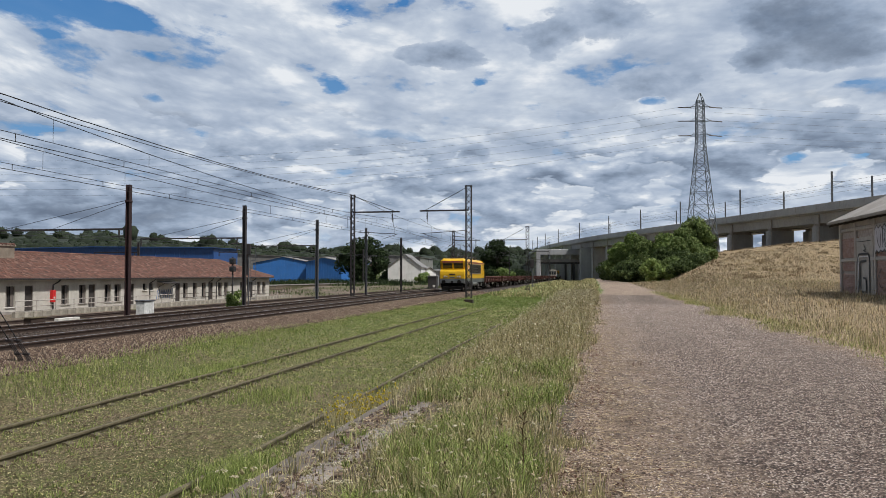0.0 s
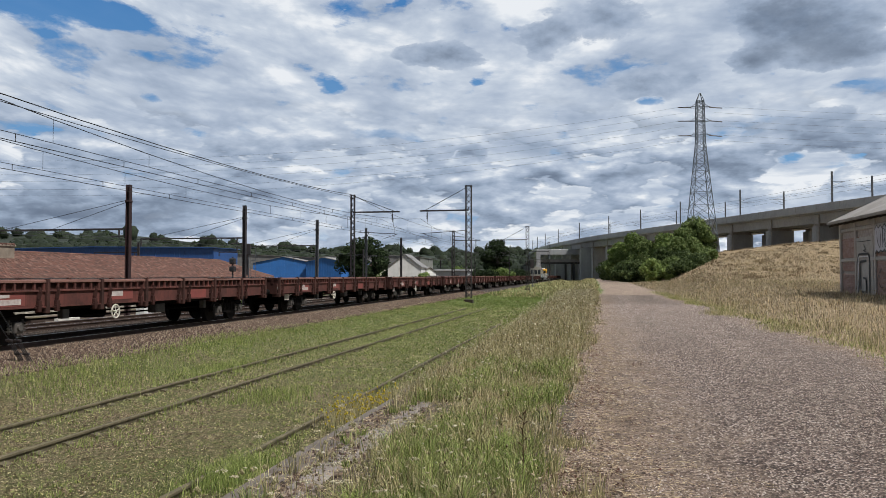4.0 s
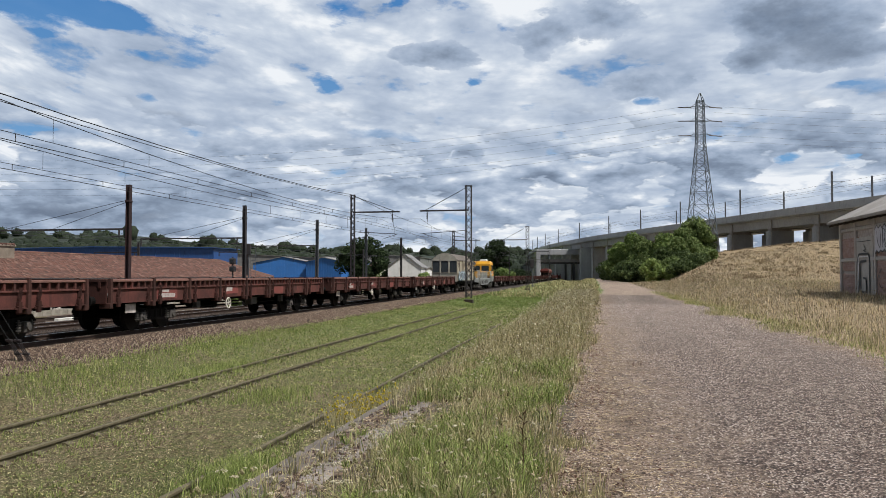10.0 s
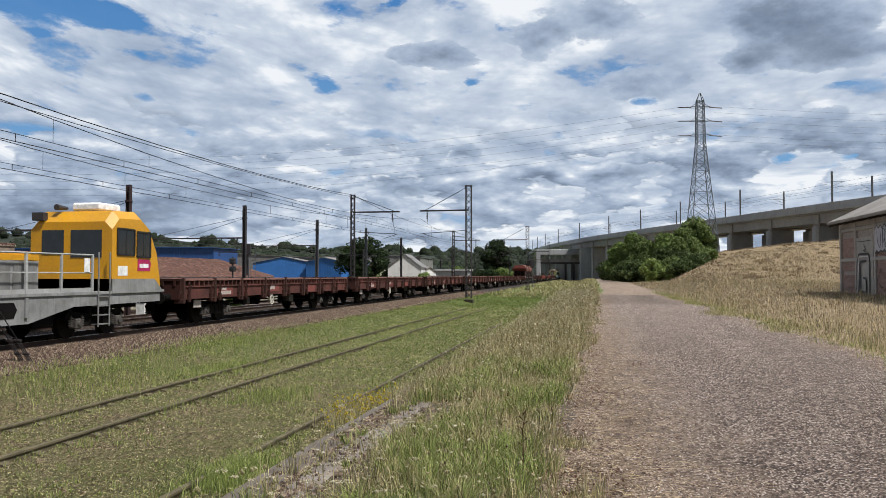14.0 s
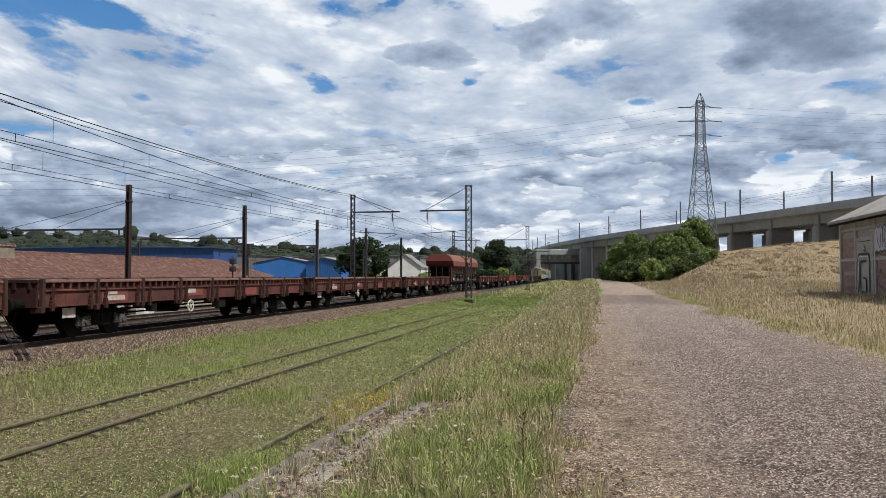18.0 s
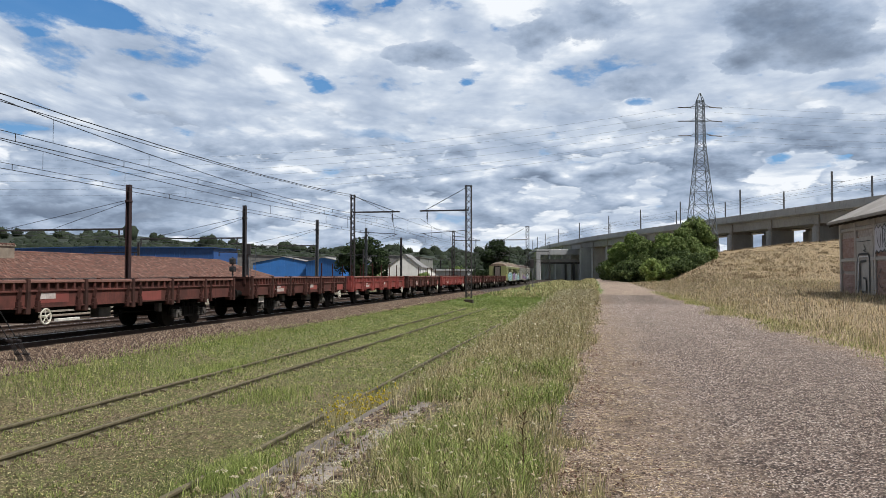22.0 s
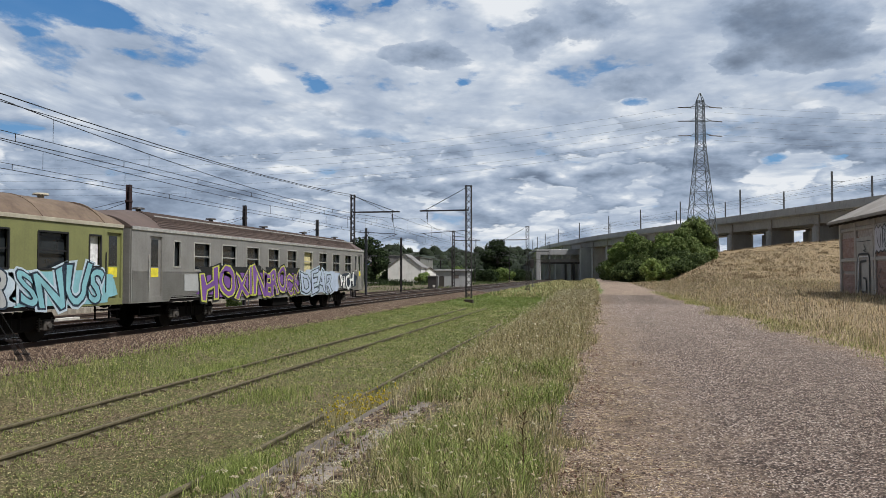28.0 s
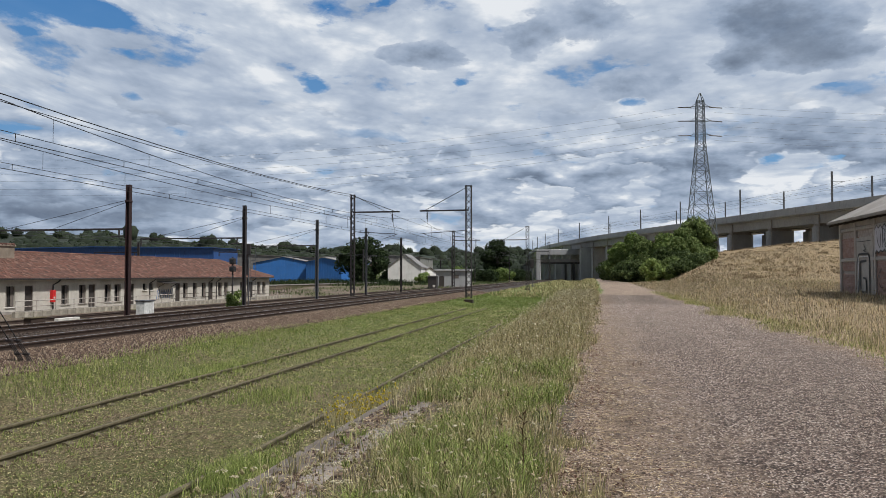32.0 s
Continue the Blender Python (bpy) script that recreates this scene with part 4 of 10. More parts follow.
# ---- long low station building ----
def build_station_building():
    bx, y0, y1, zb, ze, zr, depth = -44.0, 38.0, 101.0, -1.75, 1.36, 3.6, 9.6
    root = thing("station_building", pose(bx, 0, 0), "long low cream building with a hipped red tile roof", "building")
    wins = []      # (y, width, z0, z1, kind)
    ys = [52.4, 58.7, 61.0, 64.6, 66.1, 78.5, 80.6, 82.6, 86.6, 88.1, 92.5, 97.6, 99.2]
    for y in ys:
        wins.append((y, 1.0, -0.85, 0.75, "window"))
    for y in (54.4, 62.3, 68.3, 76.9, 84.3, 95.1):
        wins.append((y, 0.95, -1.6, 0.78, "door"))
    for y in (70.6, 71.8):
        wins.append((y, 0.7, 0.1, 0.78, "vent"))
    wins.sort()
    # front wall in piers, sills and lintels round each opening
    wall = MB()
    y = y0
    for wy, ww, z0, z1, kind in wins:
        wall.box(-0.35, y, zb, 0, wy - ww / 2, ze)
        wall.box(-0.35, wy - ww / 2, zb, 0, wy + ww / 2, z0)
        wall.box(-0.35, wy - ww / 2, z1, 0, wy + ww / 2, ze)
        y = wy + ww / 2
    wall.box(-0.35, y, zb, 0, y1, ze)
    part("front_wall", wall, M["plaster"], root)
    part("end_wall", MB().box(-depth, y1 - 0.35, zb, -0.35, y1, ze), M["plaster"], root)
    part("end_wall", MB().box(-depth, y0, zb, -0.35, y0 + 0.35, ze), M["plaster"], root)
    part("back_wall", MB().box(-depth - 0.35, y0, zb, -depth, y1, ze), M["plaster"], root)
    part("plinth", MB().box(0, y0, zb, 0.06, y1, zb + 0.55), M["concrete_dark"], root)
    for wy, ww, z0, z1, kind in wins:
        if kind == "door":
            d = part("door", MB().box(-0.22, wy - ww / 2, z0, -0.16, wy + ww / 2, z1).box(-0.16, wy - ww / 2 + 0.1, z0 + 0.2, -0.14, wy + ww / 2 - 0.1, z0 + 1.0), M["wood_dark"], root, "dark closed door")
            part("door_frame", MB().box(-0.18, wy - ww / 2, z1 - 0.07, -0.06, wy + ww / 2, z1).box(-0.18, wy - ww / 2, z0, -0.06, wy - ww / 2 + 0.06, z1 - 0.07).box(-0.18, wy + ww / 2 - 0.06, z0, -0.06, wy + ww / 2, z1 - 0.07), M["shutter"], d)
            continue
        w = part("window", MB().box(-0.26, wy - ww / 2, z0, -0.24, wy + ww / 2, z1), M["glass"], root)
        fr = MB().box(-0.24, wy - ww / 2, z0, -0.18, wy - ww / 2 + 0.06, z1).box(-0.24, wy + ww / 2 - 0.06, z0, -0.18, wy + ww / 2, z1)
        fr.box(-0.24, wy - ww / 2 + 0.06, z0, -0.18, wy + ww / 2 - 0.06, z0 + 0.06).box(-0.24, wy - ww / 2 + 0.06, z1 - 0.06, -0.18, wy + ww / 2 - 0.06, z1).box(-0.24, wy - 0.03, z0 + 0.06, -0.19, wy + 0.03, z1 - 0.06)
        part("window_frame", fr, M["wood_dark"], w)
        part("sill", MB().box(-0.1, wy - ww / 2 - 0.08, z0 - 0.08, 0.08, wy + ww / 2 + 0.08, z0 - 0.003, 0.01), M["trim_white"], w)
        if kind == "window":
            part("shutter", MB().box(-0.17, wy - ww / 2 + 0.02, z0 + 0.03, -0.13, wy - ww / 2 + 0.3, z1 - 0.03), M["shutter"], w, "folded brown-grey shutter")
            part("shutter", MB().box(-0.17, wy + ww / 2 - 0.36, z0 + 0.03, -0.13, wy + ww / 2 - 0.02, z1 - 0.03), M["shutter"], w, "folded brown-grey shutter")
    # hipped roof with rows of tiles
    o = 0.45
    xr = -depth / 2 - 0.17
    e = [(o, y0 - o, ze), (o, y1 + o, ze), (-depth - 0.35 - o, y1 + o, ze), (-depth - 0.35 - o, y0 - o, ze), (xr, y0 + 4.0, zr), (xr, y1 - 5.0, zr)]
    part("roof_bed", MB().add(e, [(0, 1, 5, 4), (1, 2, 5), (2, 3, 4, 5), (3, 0, 4), (0, 3, 2, 1)]), M["tile_bed"], root)
    a, b = Vector((o, 0, ze)), Vector((xr, 0, zr))
    rows, r = 22, random.Random(11)
    tiles = MB()
    for k in range(rows):
        t0, t1 = k / rows, (k + 1.25) / rows
        ya = y0 - o + (4.0 + o) * t0
        yb = y1 + o - (5.0 + o) * t0
        y = ya
        while y < yb - 0.1:
            w = 0.34
            p0, p1 = a.lerp(b, t0), a.lerp(b, min(t1, 1.0))
            up0, up1 = 0.07 + r.uniform(0, 0.03), 0.035
            ym = y + w / 2
            tiles.add([(p0.x, y, p0.z + 0.01), (p0.x, ym, p0.z + up0), (p0.x, y + w, p0.z + 0.01), (p1.x, y, p1.z), (p1.x, ym, p1.z + up1), (p1.x, y + w, p1.z)],
                      [(0, 1, 4, 3), (1, 2, 5, 4), (0, 2, 1)])
            y += w
    tagged(part("roof_tiles", tiles, M["tile"], root), "weathered red-brown clay tiles", kind="stuff")
    # hip end tiles as stepped courses
    hip = MB()
    for k in range(rows):
        t0, t1 = k / rows, (k + 1.2) / rows
        q = [Vector(e[1]).lerp(Vector(e[5]), t0), Vector(e[2]).lerp(Vector(e[5]), t0), Vector(e[2]).lerp(Vector(e[5]), min(1, t1)), Vector(e[1]).lerp(Vector(e[5]), min(1, t1))]
        up = Vector((0, 0, 0.05))
        hip.add([tuple(q[0] + up), tuple(q[1] + up), tuple(q[2]), tuple(q[3])], [(0, 1, 2, 3)])
    part("hip_courses", hip, M["tile"], root)
    rid = MB()
    y = y0 + 4.0
    while y < y1 - 5.2:
        rid.tube((xr, y, zr), (xr, y + 0.48, zr + 0.02), 0.14, 0.11, 8)
        y += 0.45
    part("ridge_tiles", rid, M["tile"], root, "weathered ridge tiles")
    part("hip_ridge", MB().tube(e[5], (e[1][0], e[1][1], e[1][2] + 0.05), 0.12, n=8), M["tile"], root)
    part("gutter", MB().box(o - 0.02, y0 - o, ze - 0.12, o + 0.12, y1 + o, ze - 0.02, 0.02), M["steel_dark"], root, "dark metal gutter")
    part("soffit", MB().box(0.0, y0, ze - 0.1, o - 0.03, y1, ze - 0.05), M["wood_dark"], root)
    for y in (57.6, 71.9, 84.2, 86.0, 95.8):
        dp = MB().path([(o - 0.05, y, ze - 0.12), (o - 0.05, y - 0.25, ze - 0.3), (0.08, y - 0.5, ze - 0.55), (0.08, y - 0.5, zb + 0.2)], 0.06, 8)
        part("downpipe", dp, M["steel_dark"], root)
    rend = worn("sooty_render", (0.3, 0.25, 0.195), (0.12, 0.095, 0.075), 1.2, 0.95, amount=0.6)
    ch = part("chimney", MB().box(xr + 0.3, 53.6, 1.9, xr + 1.5, 56.9, 4.0), rend, root, "broad rendered chimney block")
    part("chimney_cap", MB().box(xr + 0.2, 53.5, 4.0, xr + 1.6, 57.0, 4.12, 0.02), rend, ch)
    for k in range(8):
        part("cap_tile", MB().tube((xr + 0.2, 53.7 + 0.43 * k, 4.16), (xr + 1.6, 53.7 + 0.43 * k, 4.16), 0.11, n=8), M["tile"], ch)
    aw = part("awning", MB().prism([(0.0, 0.98), (0.9, 0.8), (0.9, 0.74), (0.0, 0.9)], 72.9, 75.6), M["steel_dark"], root, "small dark awning over a doorway")
    for y in (73.0, 75.5):
        part("awning_bracket", MB().bar((0.0, y, 0.35), (0.8, y, 0.76), 0.05), M["steel_dark"], aw)
    gr = plain("blue_grey_spray", (0.2, 0.24, 0.34), 0.7)
    for k in range(7):
        a = 72.7 + 0.42 * k
        part("graffiti", MB().path([(0.008, a, -0.9 + 0.1 * (k % 3)), (0.008, a + 0.25, 0.1), (0.008, a + 0.35, -0.6), (0.008, a + 0.6, 0.2 - 0.1 * (k % 2))], 0.035, 4), gr, root, "faded blue sprayed scrawl")


build_station_building()


def build_extinguisher():
    root = thing("hydrant_cabinet", pose(-43.86, 57.0, -0.62), "tall red cabinet against the cream wall", "cabinet")
    part("body", MB().box(-0.14, -0.19, 0.0, 0.14, 0.19, 0.98, 0.02), plain("red_paint", (0.55, 0.02, 0.02), 0.4), root)
    part("white_label", MB().box(0.14, -0.08, 0.3, 0.146, 0.08, 0.46), M["trim_white"], root, "small white panel")
    part("bracket", MB().box(-0.14, -0.1, -0.06, 0.08, 0.1, 0.0), M["concrete_dark"], root)


build_extinguisher()


def build_low_wall():
    """Stone edge and railings in front of the building."""
    root = thing("yard_wall", pose(-40.2, 0, -1.5), "low stained cream stone wall along the platform", "low wall")
    r = random.Random(4)
    y = 48.0
    me = [MB().box(0, 0, 0, 0.32, 0.9, 0.5, 0.03).mesh("stone_block") for k in range(2)]
    while y < 99:
        part("stone_block", me[r.randrange(2)], M["cream_stone"], root, at=pose(r.uniform(-0.02, 0.02), y, r.uniform(-0.03, 0.03)))
        y += 0.93
    fence = thing("railing", pose(-39.9, 0, -1.05), "pale rust-stained thin tube railing along the low wall", "railing")
    y = 48.0
    post = MB().tube((0, 0, 0), (0, 0, 0.85), 0.03, n=6).mesh("railing_post")
    while y < 99:
        part("railing_post", post, M["pale_rail"] if y < 69 else M["rail_side"], fence, at=pose(0, y, 0))
        y += 2.1
    for z in (0.42, 0.82):
        part("railing_tube", MB().tube((0, 48, z), (0, 69, z), 0.035, n=6), M["pale_rail"], fence)
        part("railing_tube", MB().tube((0, 69, z), (0, 98.4, z), 0.03, n=6), M["rail_side"], fence, "rusty brown tube")


build_low_wall()


def cabinet(x, y, z, w, d, h, mat, label):
    root = thing("relay_cabinet", pose(x, y, z), label, "relay cabinet")
    part("body", MB().box(-d / 2, -w / 2, 0.1, d / 2, w / 2, h, 0.02), mat, root)
    part("cabinet_door", MB().box(d / 2, -w / 2 + 0.05, 0.16, d / 2 + 0.012, -0.01, h - 0.08).box(d / 2, 0.01, 0.16, d / 2 + 0.012, w / 2 - 0.05, h - 0.08), mat, root)
    part("lid", MB().box(-d / 2 - 0.05, -w / 2 - 0.05, h, d / 2 + 0.05, w / 2 + 0.05, h + 0.06, 0.015), M["mast_grey"], root)
    part("base_plinth", MB().box(-d / 2, -w / 2, -0.3, d / 2, w / 2, 0.1), M["concrete_dark"], root)


cabinet(-22.9, 36.8, -0.6, 0.9, 0.5, 0.85, plain("cabinet_white", (0.6, 0.6, 0.58), 0.5), "white and grey metal relay cabinet beside the track")


# ---- sheds and houses beyond the yard ----
def shed(name, x, y, w, d, h, ridge, turn, wall, roof, label, cat="shed", ribs=True, base=-1.2):
    """Gabled volume with ribbed cladding, a roof with thickness, door and gutter. Its front faces -y before the turn."""
    root = thing(name, pose(x, y, base, 0, 0, turn), label, cat)
    prof = [(-w / 2, 0), (w / 2, 0), (w / 2, h), (0, h + ridge), (-w / 2, h)]
    part("wall_block", MB().prism(prof, 0, d), wall, root)
    t = 0.18
    for s in (-1, 1):
        q = [(0, h + ridge + 0.02), (s * (w / 2 + 0.4), h - 0.4 * ridge / (w / 2) + 0.02), (s * (w / 2 + 0.4), h - 0.4 * ridge / (w / 2) + t), (0, h + ridge + t)]
        part("roof_slope", MB().prism(q, -0.4, d + 0.4), roof, root)
    if ribs:
        mb = MB()
        n = int(w / 1.0)
        for i in range(n + 1):
            a = -w / 2 + w * i / n
            zt = h + ridge * (1 - abs(a) / (w / 2))
            mb.box(a - 0.05, -0.06, 0, a + 0.05, 0, zt)
        part("cladding_ribs", mb, wall, root)
    return root


shed("warehouse", -95.5, 135, 51, 10, 7.9, 0.3, 0, M["blue_clad"], M["blue_clad"], "long dark blue ribbed metal warehouse behind the tile roof", "warehouse")
shed("warehouse", -109, 262, 21, 30, 7.2, 2.2, 12, M["blue_light"], M["roof_grey"], "bright blue metal warehouse with a gabled end", "warehouse")
shed("warehouse", -93, 260, 14, 30, 7.6, 1.4, -10, M["blue_light"], M["roof_grey"], "bright blue metal warehouse with a gabled end", "warehouse")
shed("warehouse", -150, 300, 90, 40, 9.6, 2.2, 4, M["roof_grey"], M["roof_grey"], "wide grey flat-roofed warehouse beyond the sheds", "warehouse")
shed("warehouse", -95, 320, 46, 40, 10.4, 1.4, 4, M["roof_grey"], M["roof_grey"], "wide grey flat-roofed warehouse beyond the sheds", "warehouse")
shed("house", -54.5, 222, 9.8, 16, 4.7, 3.7, 6, M["white_wall"], M["roof_grey"], "white rendered house with a plain gable", "house", ribs=False, base=-0.6)
shed("house", -50, 236, 6.5, 9, 3.0, 1.7, 55, M["white_wall"], M["roof_grey"], "small white house with a grey roof", "house", ribs=False, base=-0.6)
shed("house", -74, 262, 7, 9, 4.4, 2.0, 30, M["plaster"], M["tile_bed"], "pale house with a brown roof beyond the trees", "house", ribs=False, base=-0.6)
shed("house", -190, 420, 12, 10, 5, 2.6, 20, M["white_wall"], M["tile_bed"], "pale far house among the woods", "house", ribs=False, base=3)
shed("house", -160, 450, 12, 10, 5, 2.6, -20, M["white_wall"], M["tile_bed"], "pale far house among the woods", "house", ribs=False, base=5)


def build_hut():
    root = thing("concrete_hut", pose(-26.6, 146, -0.6), "low grey-beige concrete hut with a flat roof", "hut")
    part("wall_block", MB().box(-3.0, 0, 0, 3.0, 5.0, 3.0, 0.02), M["concrete"], root)
    part("roof_slab", MB().box(-3.3, -0.3, 3.0, 3.3, 5.3, 3.35, 0.03), M["concrete"], root)
    part("door", MB().box(-2.4, -0.03, 0, -1.4, 0.0, 2.05), M["wood_dark"], root)
    part("vent_panel", MB().box(0.2, -0.03, 1.6, 1.4, 0.0, 2.3), M["shutter"], root)
    kiosk = thing("trackside_cabin", pose(-25.8, 124, -0.6), "small dark cabin with a white board beside the track", "cabin")
    part("body", MB().box(-0.7, 0, 0, 0.7, 1.3, 2.0, 0.02), M["steel_dark"], kiosk)
    part("roof_slab", MB().box(-0.85, -0.15, 2.0, 0.85, 1.45, 2.15, 0.02), M["roof_grey"], kiosk)
    part("board", MB().box(0.1, -0.05, 0.25, 0.5, 0.0, 0.65), M["trim_white"], kiosk, "white board")


build_hut()


# ---- viaduct ----
def via_x(y):
    u = max(0.0, y - 255)
    return 50.9 - 0.372 * (y - 151) + 0.00082 * u * u - 0.00000075 * u ** 3


def via_frame(y):
    p = Vector((via_x(y), y, 0))
    u = max(0.0, y - 255)
    d = Vector((-0.372 + 0.00164 * u - 0.00000225 * u * u, 1, 0)).normalized()
    return p, d, Vector((d.y, -d.x, 0))


def build_viaduct():
    root = thing("viaduct", pose(0, 0, 0), "long pale concrete railway viaduct on broad wall piers", "viaduct", kind="structure")
    ys = [100 + 6.5 * i for i in range(80)]

    def sweep(profile, name, mat, lo=0, hi=80):
        rings = []
        for y in ys[lo:hi]:
            p, d, n = via_frame(y)
            rings.append([tuple(p + n * a + Vector((0, 0, z))) for a, z in profile])
        return part(name, MB().loft(rings), mat, root)

    sweep([(0.35, 14.1), (14.2, 14.1), (14.2, 14.7), (0.35, 14.7)], "deck_slab", M["concrete"])
    sweep([(1.5, 12.2), (6.2, 12.2), (6.6, 14.1), (1.1, 14.1)], "box_girder", M["concrete"])
    sweep([(8.6, 12.2), (13.2, 12.2), (13.6, 14.1), (8.2, 14.1)], "box_girder", M["concrete"])
    par = sweep([(0.0, 14.75), (0.35, 14.75), (0.35, 16.0), (0.1, 16.0)], "parapet", M["concrete"])
    sweep([(-0.22, 14.35), (0.34, 14.35), (0.34, 14.745), (-0.22, 14.8)], "cornice", M["concrete"])
    sweep([(14.2, 14.2), (14.55, 14.2), (14.5, 16.0), (14.2, 16.0)], "parapet", M["concrete"])
    y = 108.25
    while y < 500:
        p, d, n = via_frame(y)
        for a0, a1 in ((1.0, 7.3), (10.4, 13.4)):
            prof = []
            for k in range(16):
                t = 2 * math.pi * k / 16
                c, q = math.cos(t), math.sin(t)
                prof.append(p + n * ((a0 + a1) / 2 + (a1 - a0) / 2 * math.copysign(abs(c) ** 0.35, c)) + d * (1.15 * math.copysign(abs(q) ** 0.5, q)))
            part("pier", MB().loft([[tuple(v + Vector((0, 0, z))) for v in prof] for z in (-2, 11.6)]), M["concrete"], root)
            q0 = [p + n * a + d * b for a, b in ((a0 + 0.7, -0.8), (a1 - 0.7, -0.8), (a1 - 0.7, 0.8), (a0 + 0.7, 0.8))]
            part("bearing_block", MB().loft([[tuple(v + Vector((0, 0, z))) for v in q0] for z in (11.6, 12.2)]), M["concrete_dark"], root)
        e = p + n * 1.1 + d * -1.6
        part("downpipe", MB().tube(tuple(e + Vector((0, 0, 0))), tuple(e + Vector((0, 0, 14.1))), 0.16, n=8), M["concrete_dark"], root)
        y += 15.6
    # joints of the parapet panels
    y = 110.0
    while y < 330:
        p, d, n = via_frame(y)
        q = p + n * -0.02
        part("parapet_joint", MB().bar(tuple(q + Vector((0, 0, 14.3))), tuple(p + n * 0.1 + Vector((0, 0, 15.95))), 0.06, 0.05), M["concrete_dark"], root)
        y += 6.5


build_viaduct()


def viaduct_mast(y, side, far=False):
    p, d, n = via_frame(y)
    q = p + n * (0.9 if side < 0 else 13.6)
    root = thing("viaduct_mast", Matrix.Translation((q.x, q.y, 14.3)), "slim dark catenary mast standing on the viaduct", "catenary mast", "viaduct masts")
    s = 1 if side < 0 else -1
    part("post", MB().box(-0.16, -0.16, 0, 0.16, 0.16, 7.9), M["mast_grey"], root)
    nn = Vector((n.x, n.y, 0)) * s
    c = MB()
    for z0, z1 in ((5.9, 5.9), (4.6, 5.0)):
        c.tube((0, 0, z0), tuple(nn * 2.8 + Vector((0, 0, z1))), 0.035, n=5)
    c.tube((0, 0, 5.0), tuple(nn * 2.6 + Vector((0, 0, 5.9))), 0.03, n=5)
    part("bracket_arm", c, M["mast_grey"], root)


for y in (135, 165, 196.5, 225.5, 250.7, 276.7, 311, 349, 386, 422, 458):
    viaduct_mast(y, -1)
for y in (140, 169.5, 198.2, 224, 252, 279, 312):
    viaduct_mast(y, 1)


def build_viaduct_wires():
    root = thing("overhead_line", pose(0, 0, 0), "fine overhead wires above the viaduct", "overhead line")
    for off, z in ((3.3, 19.0), (8.0, 19.0), (3.3, 20.2), (8.0, 20.2)):
        pts = []
        for i in range(40):
            p, d, n = via_frame(110 + 9 * i)
            pts.append(tuple(p + n * off + Vector((0, 0, z))))
        part("wire", MB().path(pts, 0.018, 4), M["wire"], root)


build_viaduct_wires()


def build_far_bridge():
    """Pale slab bridge over a darker low crossing, under the far end of the viaduct."""
    root = thing("far_bridge", pose(-13, 318, 0), "pale concrete slab bridge above a dark low crossing on columns", "bridge")
    part("slab", MB().box(-8.2, 0, 9.9, 8.4, 7, 12.1, 0.1), M["concrete"], root)
    part("tower", MB().box(-9.8, -0.5, -0.8, -8.2, 6, 12.1, 0.1), M["concrete"], root)
    part("wide_pier", MB().box(8.0, -16.5, -0.8, 19.0, -14.2, 12.1, 0.3), M["concrete"], root, "broad wall pier under the viaduct")
    for x in (8.9, 11.4, 13.5, 15.6, 18.1):
        part("bearing_block", MB().box(x - 0.4, -16.0, 12.1, x + 0.4, -14.8, 12.5), M["concrete_dark"], root)
    part("low_beam", MB().box(-8.2, 1, 6.9, 12, 4, 8.1, 0.08), M["concrete_dark"], root)
    part("girder", MB().box(-8.2, 1.4, 6.2, 12, 3.6, 6.9), M["steel_dark"], root)
    for k, x in enumerate((-4.65, 0.4, 1.9, 3.6, 5.2, 7.2, 9.2, 11.2)):
        w = 0.2 if k == 0 else 0.42
        part("column", MB().box(x - w, 1.5, -0.8, x + w, 2.4, 6.2, 0.03), M["concrete"] if k % 2 else M["steel_dark"], root)
    for x in (7.4, 8.3):
        part("abutment_pier", MB().box(x - 0.3, 4.2, -0.8, x + 0.3, 6.5, 9.9), M["concrete"], root)
    sig = thing("light_signal", pose(-11.4, 148, -0.6), "dark colour-light signal on a thin post", "signal")
    part("post", MB().tube((0, 0, 0), (0, 0, 4.4), 0.09), M["mast_grey"], sig)
    part("signal_head", MB().box(-0.35, -0.15, 3.6, 0.35, 0.15, 5.2, 0.05), M["mast_dark"], sig)
    part("ladder", MB().box(0.2, 0.1, 0, 0.24, 0.14, 4.0).box(0.5, 0.1, 0, 0.54, 0.14, 4.0), M["mast_grey"], sig)


build_far_bridge()


